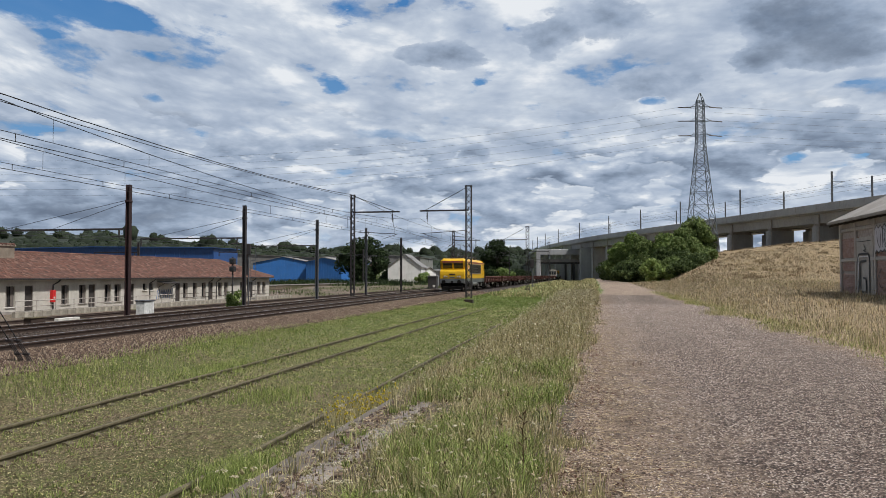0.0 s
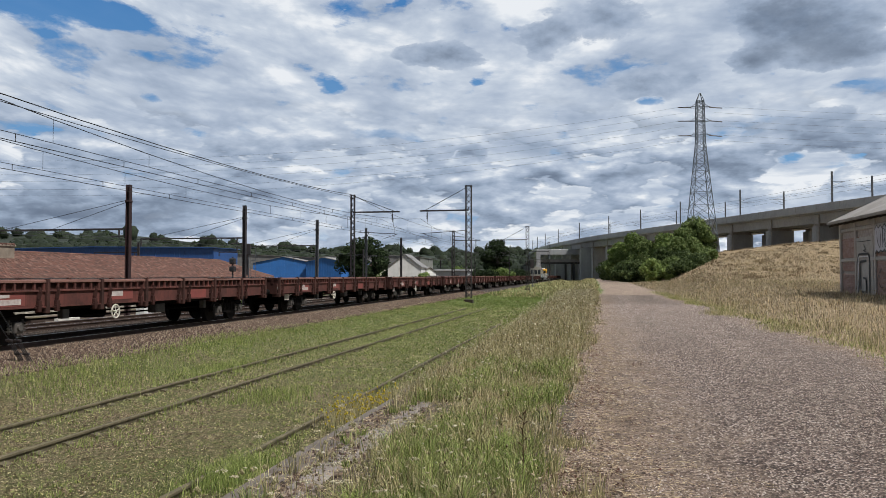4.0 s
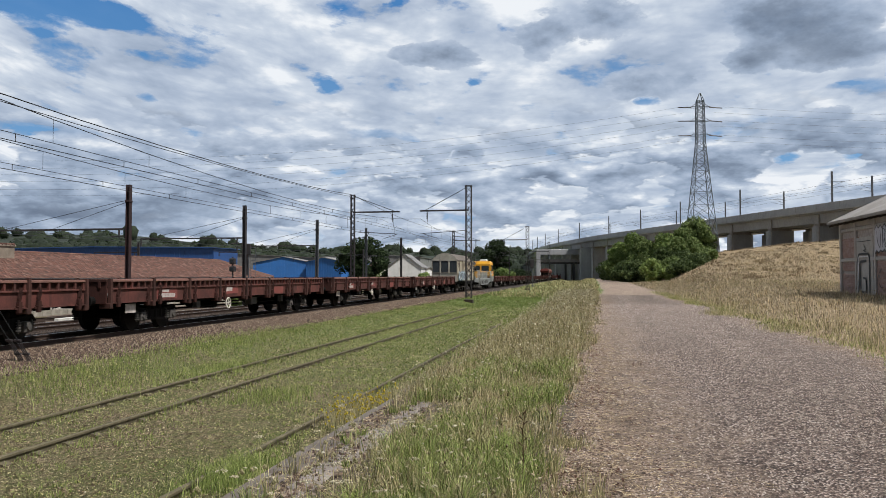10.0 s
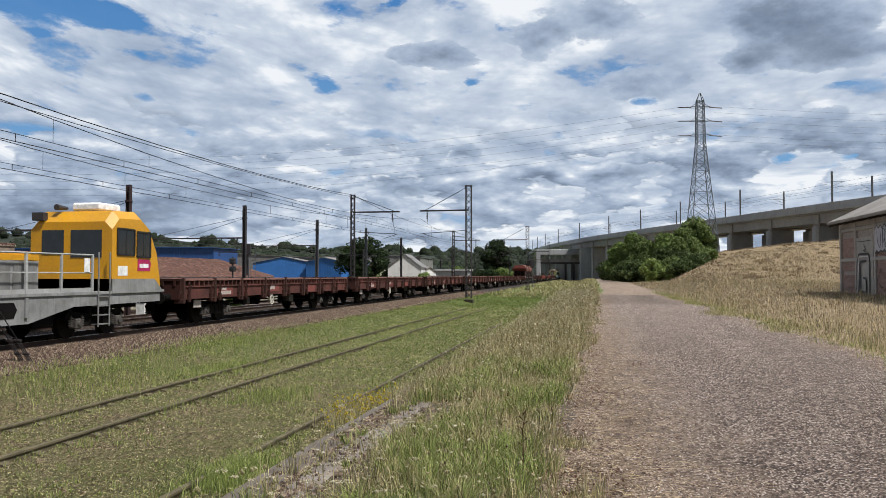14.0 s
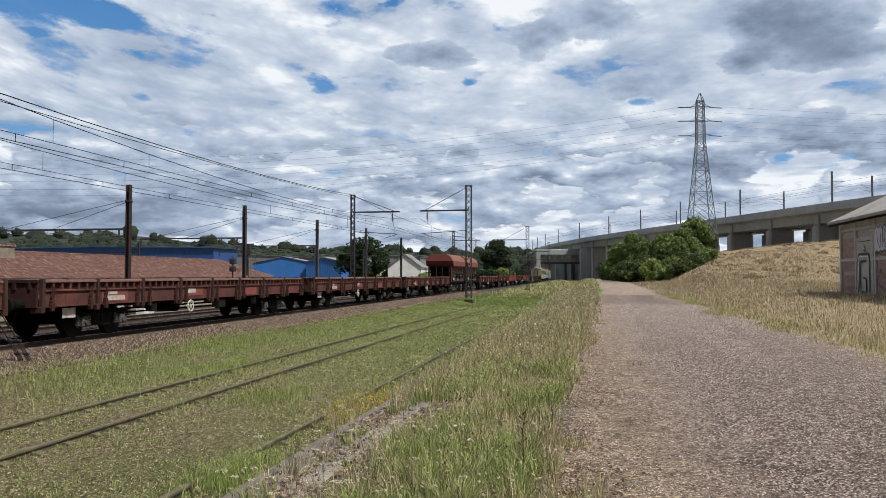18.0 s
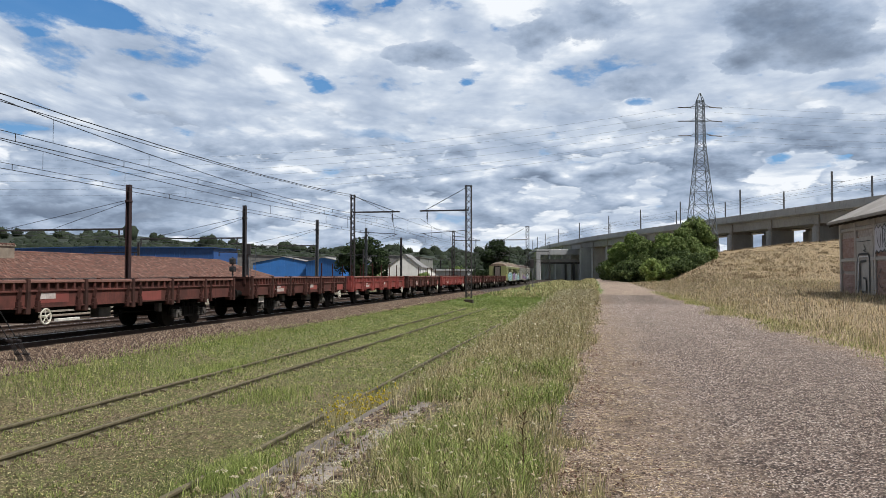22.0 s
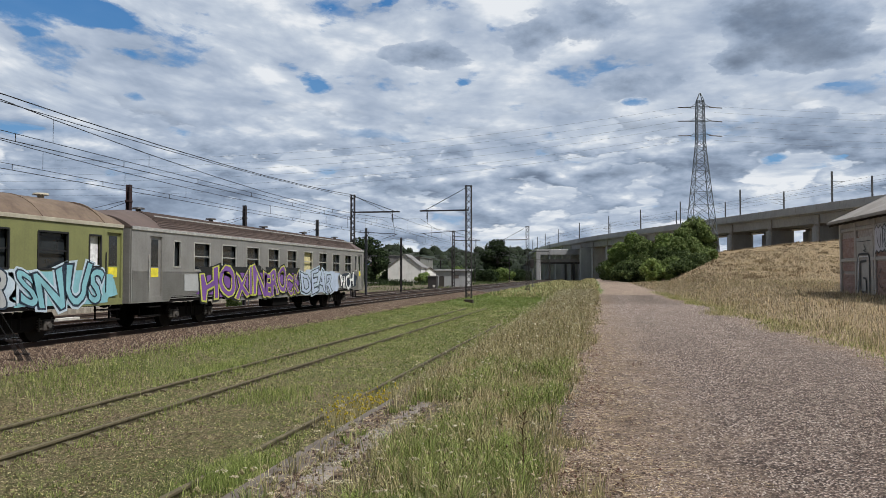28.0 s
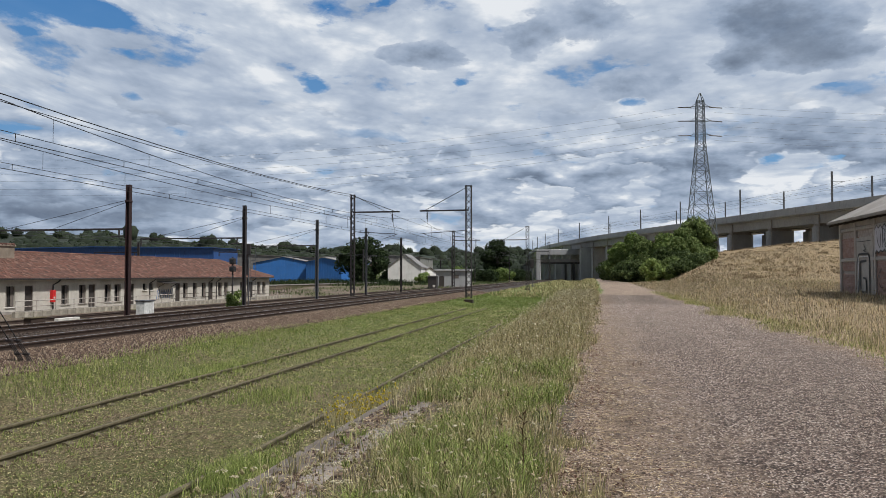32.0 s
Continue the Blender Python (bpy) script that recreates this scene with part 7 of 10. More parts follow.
            st.tube((s * 1.47, y0 + 0.02, 0.4), (s * 1.47, y0 + 0.02, 1.4), 0.018, n=6).tube((s * 1.47, y0 + 0.56, 0.4), (s * 1.47, y0 + 0.56, 1.4), 0.018, n=6)
            part("cab_steps", st, T["under"], root)
        x0, x1 = sorted((s * 1.474, s * 1.482))
        lg = part("logo_plate", MB().prism([(2.12, 2.48), (2.82, 2.48), (2.86, 2.78), (2.74, 2.9), (2.12, 2.9)], x0, x1, "x"), T["logo"], root, "carmine shield with white bars")
        part("logo_bar", MB().box(min(s * 1.482, s * 1.487), 2.2, 2.56, max(s * 1.482, s * 1.487), 2.76, 2.68), T["white"], lg)
        part("number_bar", MB().box(x0, 2.05, 1.62, x1, 2.75, 1.76), T["loco_grey"], root, "dark bar of painted numerals")
        tk = MB().tube((s * 1.2, 5.95, 0.82), (s * 1.2, 9.5, 0.82), 0.3, n=18)
        for yy in (6.7, 8.8):
            tk.tube((s * 1.2, yy, 0.82), (s * 1.2, yy + 0.08, 0.82), 0.315, n=18)
        part("air_tank", tk, T["tank"], root, "pale grey cylindrical tank")
        for yy in (4.9, 8.4, 11.0):
            part("lifting_eye", MB().tube((s * 1.46, yy, 1.24), (s * 1.5, yy, 1.24), 0.11, n=12), T["loco_grey"], root)
    for yc in (3.45, Lb - 3.45):
        fr = MB()
        for s in (-1, 1):
            fr.prism([(yc - 2.0, 0.86), (yc - 1.9, 0.55), (yc - 0.7, 0.45), (yc - 0.5, 0.28), (yc + 0.5, 0.28), (yc + 0.7, 0.45), (yc + 1.9, 0.55), (yc + 2.0, 0.86)], min(s * 1.02, s * 1.2), max(s * 1.02, s * 1.2), "x")
        fr.box(-1.0, yc - 0.6, 0.4, 1.0, yc + 0.6, 0.9)
        b = part("bogie", fr, T["bogie"], root)
        for a in (-1.4, 1.4):
            for s in (-1, 1):
                wheel(b, s * 0.77, yc + a, 0.62)
                part("axle_box", MB().box(min(s * 1.15, s * 1.32), yc + a - 0.2, 0.4, max(s * 1.15, s * 1.32), yc + a + 0.2, 0.78, 0.03).tube((s * 1.3, yc + a, 0.6), (s * 1.36, yc + a, 0.6), 0.13, n=12), T["axlebox"], b)
                part("damper", MB().tube((s * 1.3, yc + a + 0.35, 0.45), (s * 1.3, yc + a + 0.35, 1.0), 0.05, n=8).box(min(s * 1.2, s * 1.4), yc + a + 0.26, 0.86, max(s * 1.2, s * 1.4), yc + a + 0.44, 1.02), T["tank"], b)
                part("sandbox", MB().prism([(yc + a * 1.75 - 0.25, 0.4), (yc + a * 1.75 + 0.25, 0.4), (yc + a * 1.75 + 0.3, 0.9), (yc + a * 1.75 - 0.3, 0.9)], min(s * 1.15, s * 1.4), max(s * 1.15, s * 1.4), "x"), T["under"], b)
    buffers(root, -0.05, Lb + 0.05, 1.06, T["under"])
    # roof gear
    pr = part("roof_housing", MB().prism([(-0.62, 3.74), (0.62, 3.74), (0.55, 4.02), (0.3, 4.1), (-0.3, 4.1), (-0.55, 4.02)], 6.6, 11.6), T["steel_dark"] if "steel_dark" in T else M["steel_dark"], root, "long dark roof housing with louvres")
    lv = MB()
    for k in range(24):
        lv.box(0.6, 6.8 + 0.2 * k, 3.76, 0.63, 6.86 + 0.2 * k, 4.0)
    tagged(part("louvres", lv, M["mast_grey"], pr), kind="stuff")
    for xx, yy in ((-0.2, 1.4), (0.45, 4.6), (0.45, 5.1), (0.45, 5.7), (-0.3, 6.2)):
        rings = []
        for k in range(13):
            rr = 0.15 if k % 2 else 0.085
            rings.append([(xx + rr * math.cos(0.5236 * q), yy + rr * math.sin(0.5236 * q), 3.72 + 0.042 * k) for q in range(12)])
        ins = MB().loft(rings)
        part("insulator", ins, M["steel_dark"], root)
    part("horn", MB().tube((-0.3, 0.9, 3.86), (-0.3, 1.3, 3.86), 0.09, 0.04, 12).tube((0.0, 0.9, 3.86), (0.0, 1.3, 3.86), 0.09, 0.04, 12).box(-0.4, 1.2, 3.72, 0.1, 1.3, 3.84), M["steel_dark"], root)
    part("roof_conduit", MB().tube((0.5, 2.4, 3.86), (0.5, 6.4, 3.9), 0.04, n=8).tube((-0.5, 2.4, 3.86), (-0.5, 13, 3.9), 0.03, n=8).box(-0.6, 2.2, 3.74, 0.6, 2.5, 3.98).box(-0.5, 4.2, 3.74, 0.5, 4.6, 4.05), M["steel_dark"], root)

    def pantograph(y, up):
        base = MB().box(-0.75, y - 0.5, 3.84, -0.65, y + 1.1, 3.92).box(0.65, y - 0.5, 3.84, 0.75, y + 1.1, 3.92).box(-0.75, y + 0.9, 3.84, 0.75, y + 1.1, 3.94).box(-0.75, y - 0.5, 3.84, 0.75, y - 0.35, 3.92)
        pg = part("pantograph", base, M["steel_dark"], root, "raised single-arm pantograph" if up else "folded single-arm pantograph")
        for x in (-0.7, 0.7):
            for yy in (y - 0.4, y + 1.0):
                part("insulator", MB().tube((x, yy, 3.7), (x, yy, 3.85), 0.07, n=8), M["steel_dark"], pg)
        if up:
            k, hd = (0, y + 1.5, 4.38), (0, y - 0.35, 5.32)
            part("lower_arm", MB().tube((0, y - 0.1, 3.95), k, 0.05, 0.045, 8), M["steel_dark"], pg)
            part("upper_arm", MB().tube((0.25, k[1], k[2]), (0.42, hd[1], hd[2]), 0.026, n=6).tube((-0.25, k[1], k[2]), (-0.42, hd[1], hd[2]), 0.026, n=6).tube((-0.3, k[1], k[2]), (0.3, k[1], k[2]), 0.06, n=8).tube((-0.34, y + 0.6, 4.82), (0.34, y + 0.6, 4.82), 0.016, n=5), M["steel_dark"], pg)
            h = MB()
            for o in (-0.18, 0.18):
                h.path([(-0.98, hd[1] + o, hd[2] - 0.22), (-0.82, hd[1] + o, hd[2] - 0.02), (-0.6, hd[1] + o, hd[2] + 0.03), (0.6, hd[1] + o, hd[2] + 0.03), (0.82, hd[1] + o, hd[2] - 0.02), (0.98, hd[1] + o, hd[2] - 0.22)], 0.024, 6)
            h.tube((-0.4, hd[1] - 0.2, hd[2]), (-0.4, hd[1] + 0.2, hd[2]), 0.018, n=5).tube((0.4, hd[1] - 0.2, hd[2]), (0.4, hd[1] + 0.2, hd[2]), 0.018, n=5)
            part("collector_head", h, M["steel_dark"], pg)
        else:
            part("folded_arm", MB().tube((0.3, y - 0.5, 4.05), (0.3, y + 1.6, 4.1), 0.04, n=6).tube((-0.3, y - 0.5, 4.05), (-0.3, y + 1.6, 4.1), 0.04, n=6).tube((-0.35, y + 1.6, 4.08), (0.35, y + 1.6, 4.08), 0.09, n=8), M["steel_dark"], pg)
            h = MB()
            for o in (-0.18, 0.18):
                h.path([(-0.98, y - 0.3 + o, 3.98), (-0.8, y - 0.3 + o, 4.16), (0.8, y - 0.3 + o, 4.16), (0.98, y - 0.3 + o, 3.98)], 0.024, 6)
            part("collector_head", h, M["steel_dark"], pg)

    pantograph(3.1, True)
    pantograph(12.6, False)
    TRAIN.append((root, 86.75))


locomotive()

LONG = "brown-red drop-sided flat wagon on bogies, empty and grimy"
SHORT = "dark brown short drop-sided wagon on bogies, empty"
STAKE = "bright red two-axle drop-sided wagon with upright stakes"
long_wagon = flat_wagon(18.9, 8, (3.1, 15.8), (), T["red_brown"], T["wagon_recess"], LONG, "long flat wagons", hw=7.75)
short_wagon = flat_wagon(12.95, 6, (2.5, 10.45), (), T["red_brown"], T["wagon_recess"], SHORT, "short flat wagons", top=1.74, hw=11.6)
stake_wagon = flat_wagon(12.95, 6, (), (2.35, 10.3), T["red_bright"], T["red_bright"], STAKE, "stake wagons", True, top=1.74, hw=12.2)


def rake(first, places):
    for k, q in enumerate(places):
        ob = first if k == 0 else copy_thing(first, pose(TRACK_1, q, RAIL))
        TRAIN.append((ob, q))


rake(long_wagon, [103.75, 124.0, 144.35, 164.55, 184.75, 205.2, 225.8, 245.6, 266.05, 286.2, 338.9, 359.6, 379.9, 400.3, 420.3, 440.6, 460.8, 500.9])
rake(short_wagon, [521.3, 549.7, 578.0, 592.4, 606.5])
rake(stake_wagon, [535.5, 563.6])


# -- covered van --
def lettering(text, size, width_scale, depth, offset, name):
    """Rounded heavy letter shapes as a thin mesh, lying in y and z."""
    cu = bpy.data.curves.new(name, "FONT")
    cu.body = text
    cu.size = size
    cu.extrude = depth
    cu.offset = offset
    cu.space_character = 0.98
    cu.resolution_u = 3
    ob = bpy.data.objects.new(name, cu)
    scene.collection.objects.link(ob)
    bpy.context.view_layer.update()
    me = bpy.data.meshes.new_from_object(ob.evaluated_get(bpy.context.evaluated_depsgraph_get()))
    bpy.data.objects.remove(ob)
    bpy.data.curves.remove(cu)
    co = np.zeros(len(me.vertices) * 3, dtype=np.float32)
    me.vertices.foreach_get("co", co)
    co = co.reshape(-1, 3)
    out = np.stack([co[:, 2], co[:, 0] * width_scale, co[:, 1]], -1)
    k = len(text)
    u, w = out[:, 1], out[:, 2]
    out[:, 2] = w * (1 + 0.14 * np.sin(u * 1.9 + k)) + 0.09 * np.sin(u * 2.3 + 2 * k) + 0.03 * np.sin(u * 8.0)
    out[:, 1] = u + 0.10 * np.sin(w * 4.2 + u * 0.9) + 0.16 * w * np.sin(u * 1.3 + k)
    me.vertices.foreach_set("co", out.astype(np.float32).ravel())
    me.materials.clear()
    me.update()
    return me


def blob(root, x, y0, y1, z0, z1, mat, seed, name="sprayed_patch"):
    """A sprayed cloud of paint with a lumpy outline, 3 mm thick."""
    r = random.Random(seed)
    n = 44
    pts = []
    for i in range(n):
        a = 2 * math.pi * i / n
        w = 1 + 0.05 * math.sin(5 * a + seed) + 0.06 * math.sin(9 * a + 2 * seed) + r.uniform(-0.03, 0.03)
        ca, sa = math.cos(a), math.sin(a)
        e = 0.42
        pts.append(((y0 + y1) / 2 + (y1 - y0) / 2 * w * math.copysign(abs(ca) ** e, ca), min(z1 + 0.12, max(z0, (z0 + z1) / 2 + (z1 - z0) / 2 * w * math.copysign(abs(sa) ** e, sa)))))
    part(name, MB().prism(pts, x, x + 0.003, "x"), mat, root)


def piece(root, text, x, y, z, size, ws, fill, rim, seed, halo=None, turn=0):
    """One sprayed word: halo, outline and fill letters as thin layers."""
    side = -1 if turn else 1
    if halo:
        part("sprayed_halo", lettering(text, size, ws, 0.001, 0.10 * size, "halo"), halo, root, at=pose(x + 0.004 * side, y, z, 0, 0, turn))
    part("sprayed_outline", lettering(text, size, ws, 0.001, 0.055 * size, "outline"), rim, root, at=pose(x + 0.008 * side, y, z, 0, 0, turn))
    part("sprayed_letters", lettering(text, size, ws, 0.001, 0.015 * size, "letters"), fill, root, at=pose(x + 0.012 * side, y, z, 0, 0, turn))


def smooth_line(pts, per=6):
    """Points along a smooth curve through the given ones."""
    p = [pts[0]] + list(pts) + [pts[-1]]
    out = []
    for k in range(1, len(p) - 2):
        a, b, c, d = (np.array(q, float) for q in p[k - 1:k + 3])
        for i in range(per):
            t = i / per
            out.append(tuple(0.5 * (2 * b + (c - a) * t + (2 * a - 5 * b + 4 * c - d) * t * t + (3 * b - a - 3 * c + d) * t ** 3)))
    return out + [tuple(pts[-1])]


def spray(root, x, pts, w, mat, side=1, curved=True, name="sprayed_line"):
    """A sprayed stroke on a side wall through (y, z) points, 2 mm thick, swelling and thinning."""
    q = np.array(smooth_line(pts) if curved else pts, float)
    d = np.gradient(q, axis=0)
    d /= np.linalg.norm(d, axis=1)[:, None] + 1e-6
    nrm = np.stack([-d[:, 1], d[:, 0]], -1)
    k = np.arange(len(q))
    ww = w / 2 * (0.85 + 0.25 * np.sin(k * 0.9 + w * 40))[:, None]
    a, b = q + nrm * ww, q - nrm * ww
    rings = [[(x, *a[i]), (x + 0.002 * side, *a[i]), (x + 0.002 * side, *b[i]), (x, *b[i])] for i in range(len(q))]
    part(name, MB().loft(rings), mat, root)


def roof_arc(half, z_side, z_top, n=12, power=2.2):
    pts = []
    for i in range(n + 1):
        u = 1 - 2 * i / n
        pts.append((half * u, z_side + (z_top - z_side) * (1 - abs(u) ** power)))
    return pts


def open_side(root, s, x, t, y0, y1, z0, z1, holes, mat, name="side_wall"):
    """A side wall built round its window and door openings. holes: (y, width, z0, z1)."""
    mb = MB()
    a, b = sorted((s * x, s * (x - t)))
    y = y0
    for hy, hw, h0, h1 in sorted(holes):
        mb.box(a, y, z0, b, hy, z1)
        mb.box(a, hy, z0, b, hy + hw, h0)
        mb.box(a, hy, h1, b, hy + hw, z1)
        y = hy + hw
    mb.box(a, y, z0, b, y1, z1)
    return part(name, mb, mat, root)


def covered_van():
    root = thing("covered_van", pose(TRACK_1, 0, RAIL), "cream peeling two-axle covered van with blue and black graffiti", "freight wagon")
    Lv = 10.85
    part("underframe", MB().box(-1.2, 0.05, 0.95, 1.2, Lv - 0.05, 1.1).box(-1.3, 0.0, 0.9, -1.15, Lv, 1.14).box(1.15, 0.0, 0.9, 1.3, Lv, 1.14), T["under"], root)
    part("body", MB().box(-1.36, 0.04, 1.14, 1.36, Lv - 0.04, 3.5), T["cream"], root)
    arc = roof_arc(1.45, 3.42, 4.2, 14, 2.3)
    part("roof", MB().prism(arc + [(-1.38, 3.38), (1.38, 3.38)], 0.051, Lv + 0.06), T["roof_dull"], root, "arched lichen-grey roof")
    part("end_gable", MB().prism([(a * 0.985, z - 0.01) for a, z in arc], -0.03, 0.05), T["grey_cream"], root)
    part("end_wall", MB().box(-1.36, 0.005, 1.14, 1.36, 0.039, 3.42), T["grey_cream"], root)
    part("end_rail", MB().box(-1.4, -0.085, 3.38, 1.4, -0.031, 3.5), T["grey_cream"], root)
    for x in (-0.95, 0.0, 0.95):
        pn = part("end_panel", MB().box(x - 0.38, -0.012, 2.1, x + 0.38, 0.0, 3.35), T["wagon_recess"], root, "dark end window panel")
        fr = MB().box(x - 0.44, -0.04, 2.04, x - 0.38, 0.02, 3.4).box(x + 0.38, -0.04, 2.04, x + 0.44, 0.02, 3.4).box(x - 0.38, -0.04, 3.34, x + 0.38, 0.02, 3.4).box(x - 0.38, -0.04, 2.04, x + 0.38, 0.02, 2.1)
        part("panel_frame", fr, T["grey_cream"], pn)
        part("pane", MB().box(x - 0.36, -0.02, 2.12, x + 0.36, -0.012, 3.32), M["glass"], pn)
    for x in (-0.47, 0.47):
        part("end_post", MB().box(x - 0.05, -0.07, 1.1, x + 0.05, 0.0, 4.0), T["grey_cream"], root)
    for s in (-1, 1):
        xo = 1.36
        a, b = sorted((s * xo, s * (xo + 0.06)))
        for y in (0.06, 1.55, 3.05, 4.5, 6.9, 8.65, 9.85, 10.75):
            part("side_post", MB().box(a, y - 0.05, 1.1, b, y + 0.05, 3.42), T["cream"], root)
        part("cant_rail", MB().box(a, 0.0, 3.38, b, Lv, 3.46), T["roof_dull"], root)
        part("sole_rail", MB().box(a, 0.0, 1.05, b, Lv, 1.2), T["under"], root)
        for y in (0.75, 3.8, 8.0, 10.3):
            a2, b2 = sorted((s * (xo if abs(y - 3.8) > 0.1 else 1.48), s * ((xo if abs(y - 3.8) > 0.1 else 1.48) + 0.035)))
            v = part("vent_flap", MB().box(a2, y - 0.42, 2.78, b2, y + 0.42, 3.3), T["cream"], root, "square vent with crossed bars")
            bars = MB()
            xb = s * ((xo if abs(y - 3.8) > 0.1 else 1.48) + 0.05)
            bars.bar((xb, y - 0.4, 2.8), (xb, y + 0.4, 3.28), 0.03, 0.04).bar((xb, y + 0.4, 2.8), (xb, y - 0.4, 3.28), 0.03, 0.04)
            for p, q in (((y - 0.42, 2.78), (y + 0.42, 2.78)), ((y + 0.42, 2.78), (y + 0.42, 3.3)), ((y + 0.42, 3.3), (y - 0.42, 3.3)), ((y - 0.42, 3.3), (y - 0.42, 2.78))):
                bars.bar((xb, *p), (xb, *q), 0.04, 0.05)
            part("vent_bars", bars, T["roof_dull"], v)
        a3, b3 = sorted((s * (xo + 0.06), s * (xo + 0.12)))
        d = part("sliding_door", MB().box(a3, 3.2, 1.18, b3, 6.0, 3.36, 0.01), T["cream"], root, "wide sliding door with rust runs")
        for y in (3.25, 4.45, 5.2, 5.95):
            part("door_post", MB().box(min(s * 1.48, s * 1.53), y - 0.04, 1.18, max(s * 1.48, s * 1.53), y + 0.04, 3.36), T["cream"], d)
        part("door_rail", MB().box(min(s * 1.42, s * 1.52), 3.0, 3.36, max(s * 1.42, s * 1.52), 9.0, 3.44), T["roof_dull"], root)
        part("grey_panel", MB().box(min(s * 1.42, s * 1.43), 1.65, 1.25, max(s * 1.42, s * 1.43), 2.95, 1.85).box(min(s * 1.482, s * 1.487), 3.3, 1.25, max(s * 1.482, s * 1.487), 5.6, 1.62), T["g_silver"], root, "grey overpainted patch")
    x = 1.536
    # wide dark piece with pointed tops, and rounded outline letters beside it
    crest = [(0.02, 1.75), (0.12, 2.34), (0.6, 2.25), (1.15, 2.12), (1.75, 2.22), (2.0, 2.36), (2.55, 2.24), (3.1, 2.22), (3.5, 2.44), (4.0, 2.2), (4.7, 2.12), (5.3, 2.14), (5.85, 2.2)]
    part("sprayed_fill", MB().prism(crest + [(5.8, 1.25), (0.05, 1.22)], x, x + 0.002, "x"), T["g_navy"], root)
    spray(root, x + 0.004, [(y, z - 0.13) for y, z in crest[1:]], 0.16, T["g_pale"])
    spray(root, x + 0.0065, crest, 0.075, T["black"])
    for k, (pts, w, m) in enumerate([([(0.25, 1.3), (0.3, 1.95), (0.6, 1.5), (0.85, 1.95), (0.95, 1.3)], 0.16, "white"), ([(1.1, 1.28), (1.3, 1.6), (1.45, 2.05)], 0.13, "g_pale"), ([(1.6, 1.9), (1.75, 1.5), (2.1, 1.4)], 0.1, "white"),
                                     ([(2.35, 2.0), (2.45, 1.55), (2.3, 1.3)], 0.12, "g_pale"), ([(3.0, 2.05), (3.3, 1.6), (3.05, 1.3)], 0.1, "white"), ([(3.3, 1.55), (3.75, 1.3), (3.85, 1.8)], 0.09, "white"), ([(4.05, 1.3), (4.1, 2.0)], 0.1, "g_pale"),
                                     ([(4.4, 1.75), (4.9, 1.65), (5.4, 1.75)], 0.12, "white"), ([(5.7, 1.3), (5.6, 1.7), (5.75, 2.05)], 0.14, "g_silver"), ([(0.1, 1.3), (0.14, 1.9)], 0.12, "g_sky"), ([(2.7, 1.95), (2.85, 1.35)], 0.12, "g_sky")]):
        spray(root, x + 0.009 + 0.0004 * k, pts, w, T[m])
    for k, (y0, y1) in enumerate(((6.2, 7.1), (7.35, 8.2), (8.4, 9.2), (9.4, 10.4))):
        m = (y0 + y1) / 2
        part("sprayed_fill", MB().prism([(y0, 1.3), (y0 + 0.08, 2.0), (m, 2.2), (y1 - 0.05, 2.0), (y1, 1.3)], x, x + 0.002, "x"), T["g_silver"] if k % 2 == 0 else T["coach_band"], root)
    for k, (pts, w) in enumerate([([(6.1, 2.05), (6.5, 2.2), (7.1, 2.24), (7.2, 1.9), (6.8, 1.45), (7.0, 1.25)], 0.08), ([(6.2, 1.25), (6.35, 1.7), (6.8, 1.75)], 0.06), ([(7.3, 1.25), (7.45, 2.0), (7.8, 2.24), (8.15, 1.9), (8.1, 1.25)], 0.09),
                                  ([(7.7, 1.3), (7.75, 1.75)], 0.06), ([(8.35, 1.25), (8.5, 2.05), (8.85, 2.26), (9.15, 1.95), (9.2, 1.3)], 0.09), ([(8.75, 1.35), (8.8, 1.8)], 0.05), ([(9.45, 1.85), (9.75, 2.24), (10.25, 2.15), (10.3, 1.7), (9.9, 1.45), (9.5, 1.3)], 0.08), ([(9.9, 1.9), (9.95, 1.6)], 0.06),
                                  ([(8.6, 2.75), (8.75, 2.9), (8.9, 2.72), (9.1, 2.88)], 0.04)]):
        spray(root, x + 0.005 + 0.0008 * k, pts, w, T["black"])
    for y in (0.16, 1.44, 1.66, 2.95, 3.16, 4.38, 4.62, 6.06, 6.8, 7.02, 8.55, 8.76, 9.75, 9.96):
        part("panel_seam", MB().box(1.4205, y - 0.012, 1.2, 1.424, y + 0.012, 3.36), T["black"], root)
    buffers(root, 0.0, Lv)
    for y in (2.1, 8.2):
        ax = part("axle", MB().tube((-0.75, y, 0.5), (0.75, y, 0.5), 0.08, n=10), T["bogie"], root)
        for s in (-1, 1):
            wheel(ax, s * 0.77, y, 0.5)
            part("axle_box", MB().box(min(s * 0.95, s * 1.2), y - 0.14, 0.36, max(s * 0.95, s * 1.2), y + 0.14, 0.64, 0.02).tube((s * 1.2, y, 0.5), (s * 1.27, y, 0.5), 0.09, n=10), T["axlebox"], ax)
            sp = MB()
            for j in range(5):
                sp.bar((s * 1.08, y - 0.65 + 0.1 * j, 0.7 + 0.03 * j), (s * 1.08, y + 0.65 - 0.1 * j, 0.7 + 0.03 * j), 0.09, 0.022)
            part("leaf_spring", sp, T["axlebox"], ax)
    part("foot_step", MB().box(1.1, 3.3, 0.5, 1.4, 6.3, 0.54).box(1.3, 3.4, 0.54, 1.33, 3.45, 0.95).box(1.3, 6.1, 0.54, 1.33, 6.15, 0.95), T["axlebox"], root, "long grey foot step")
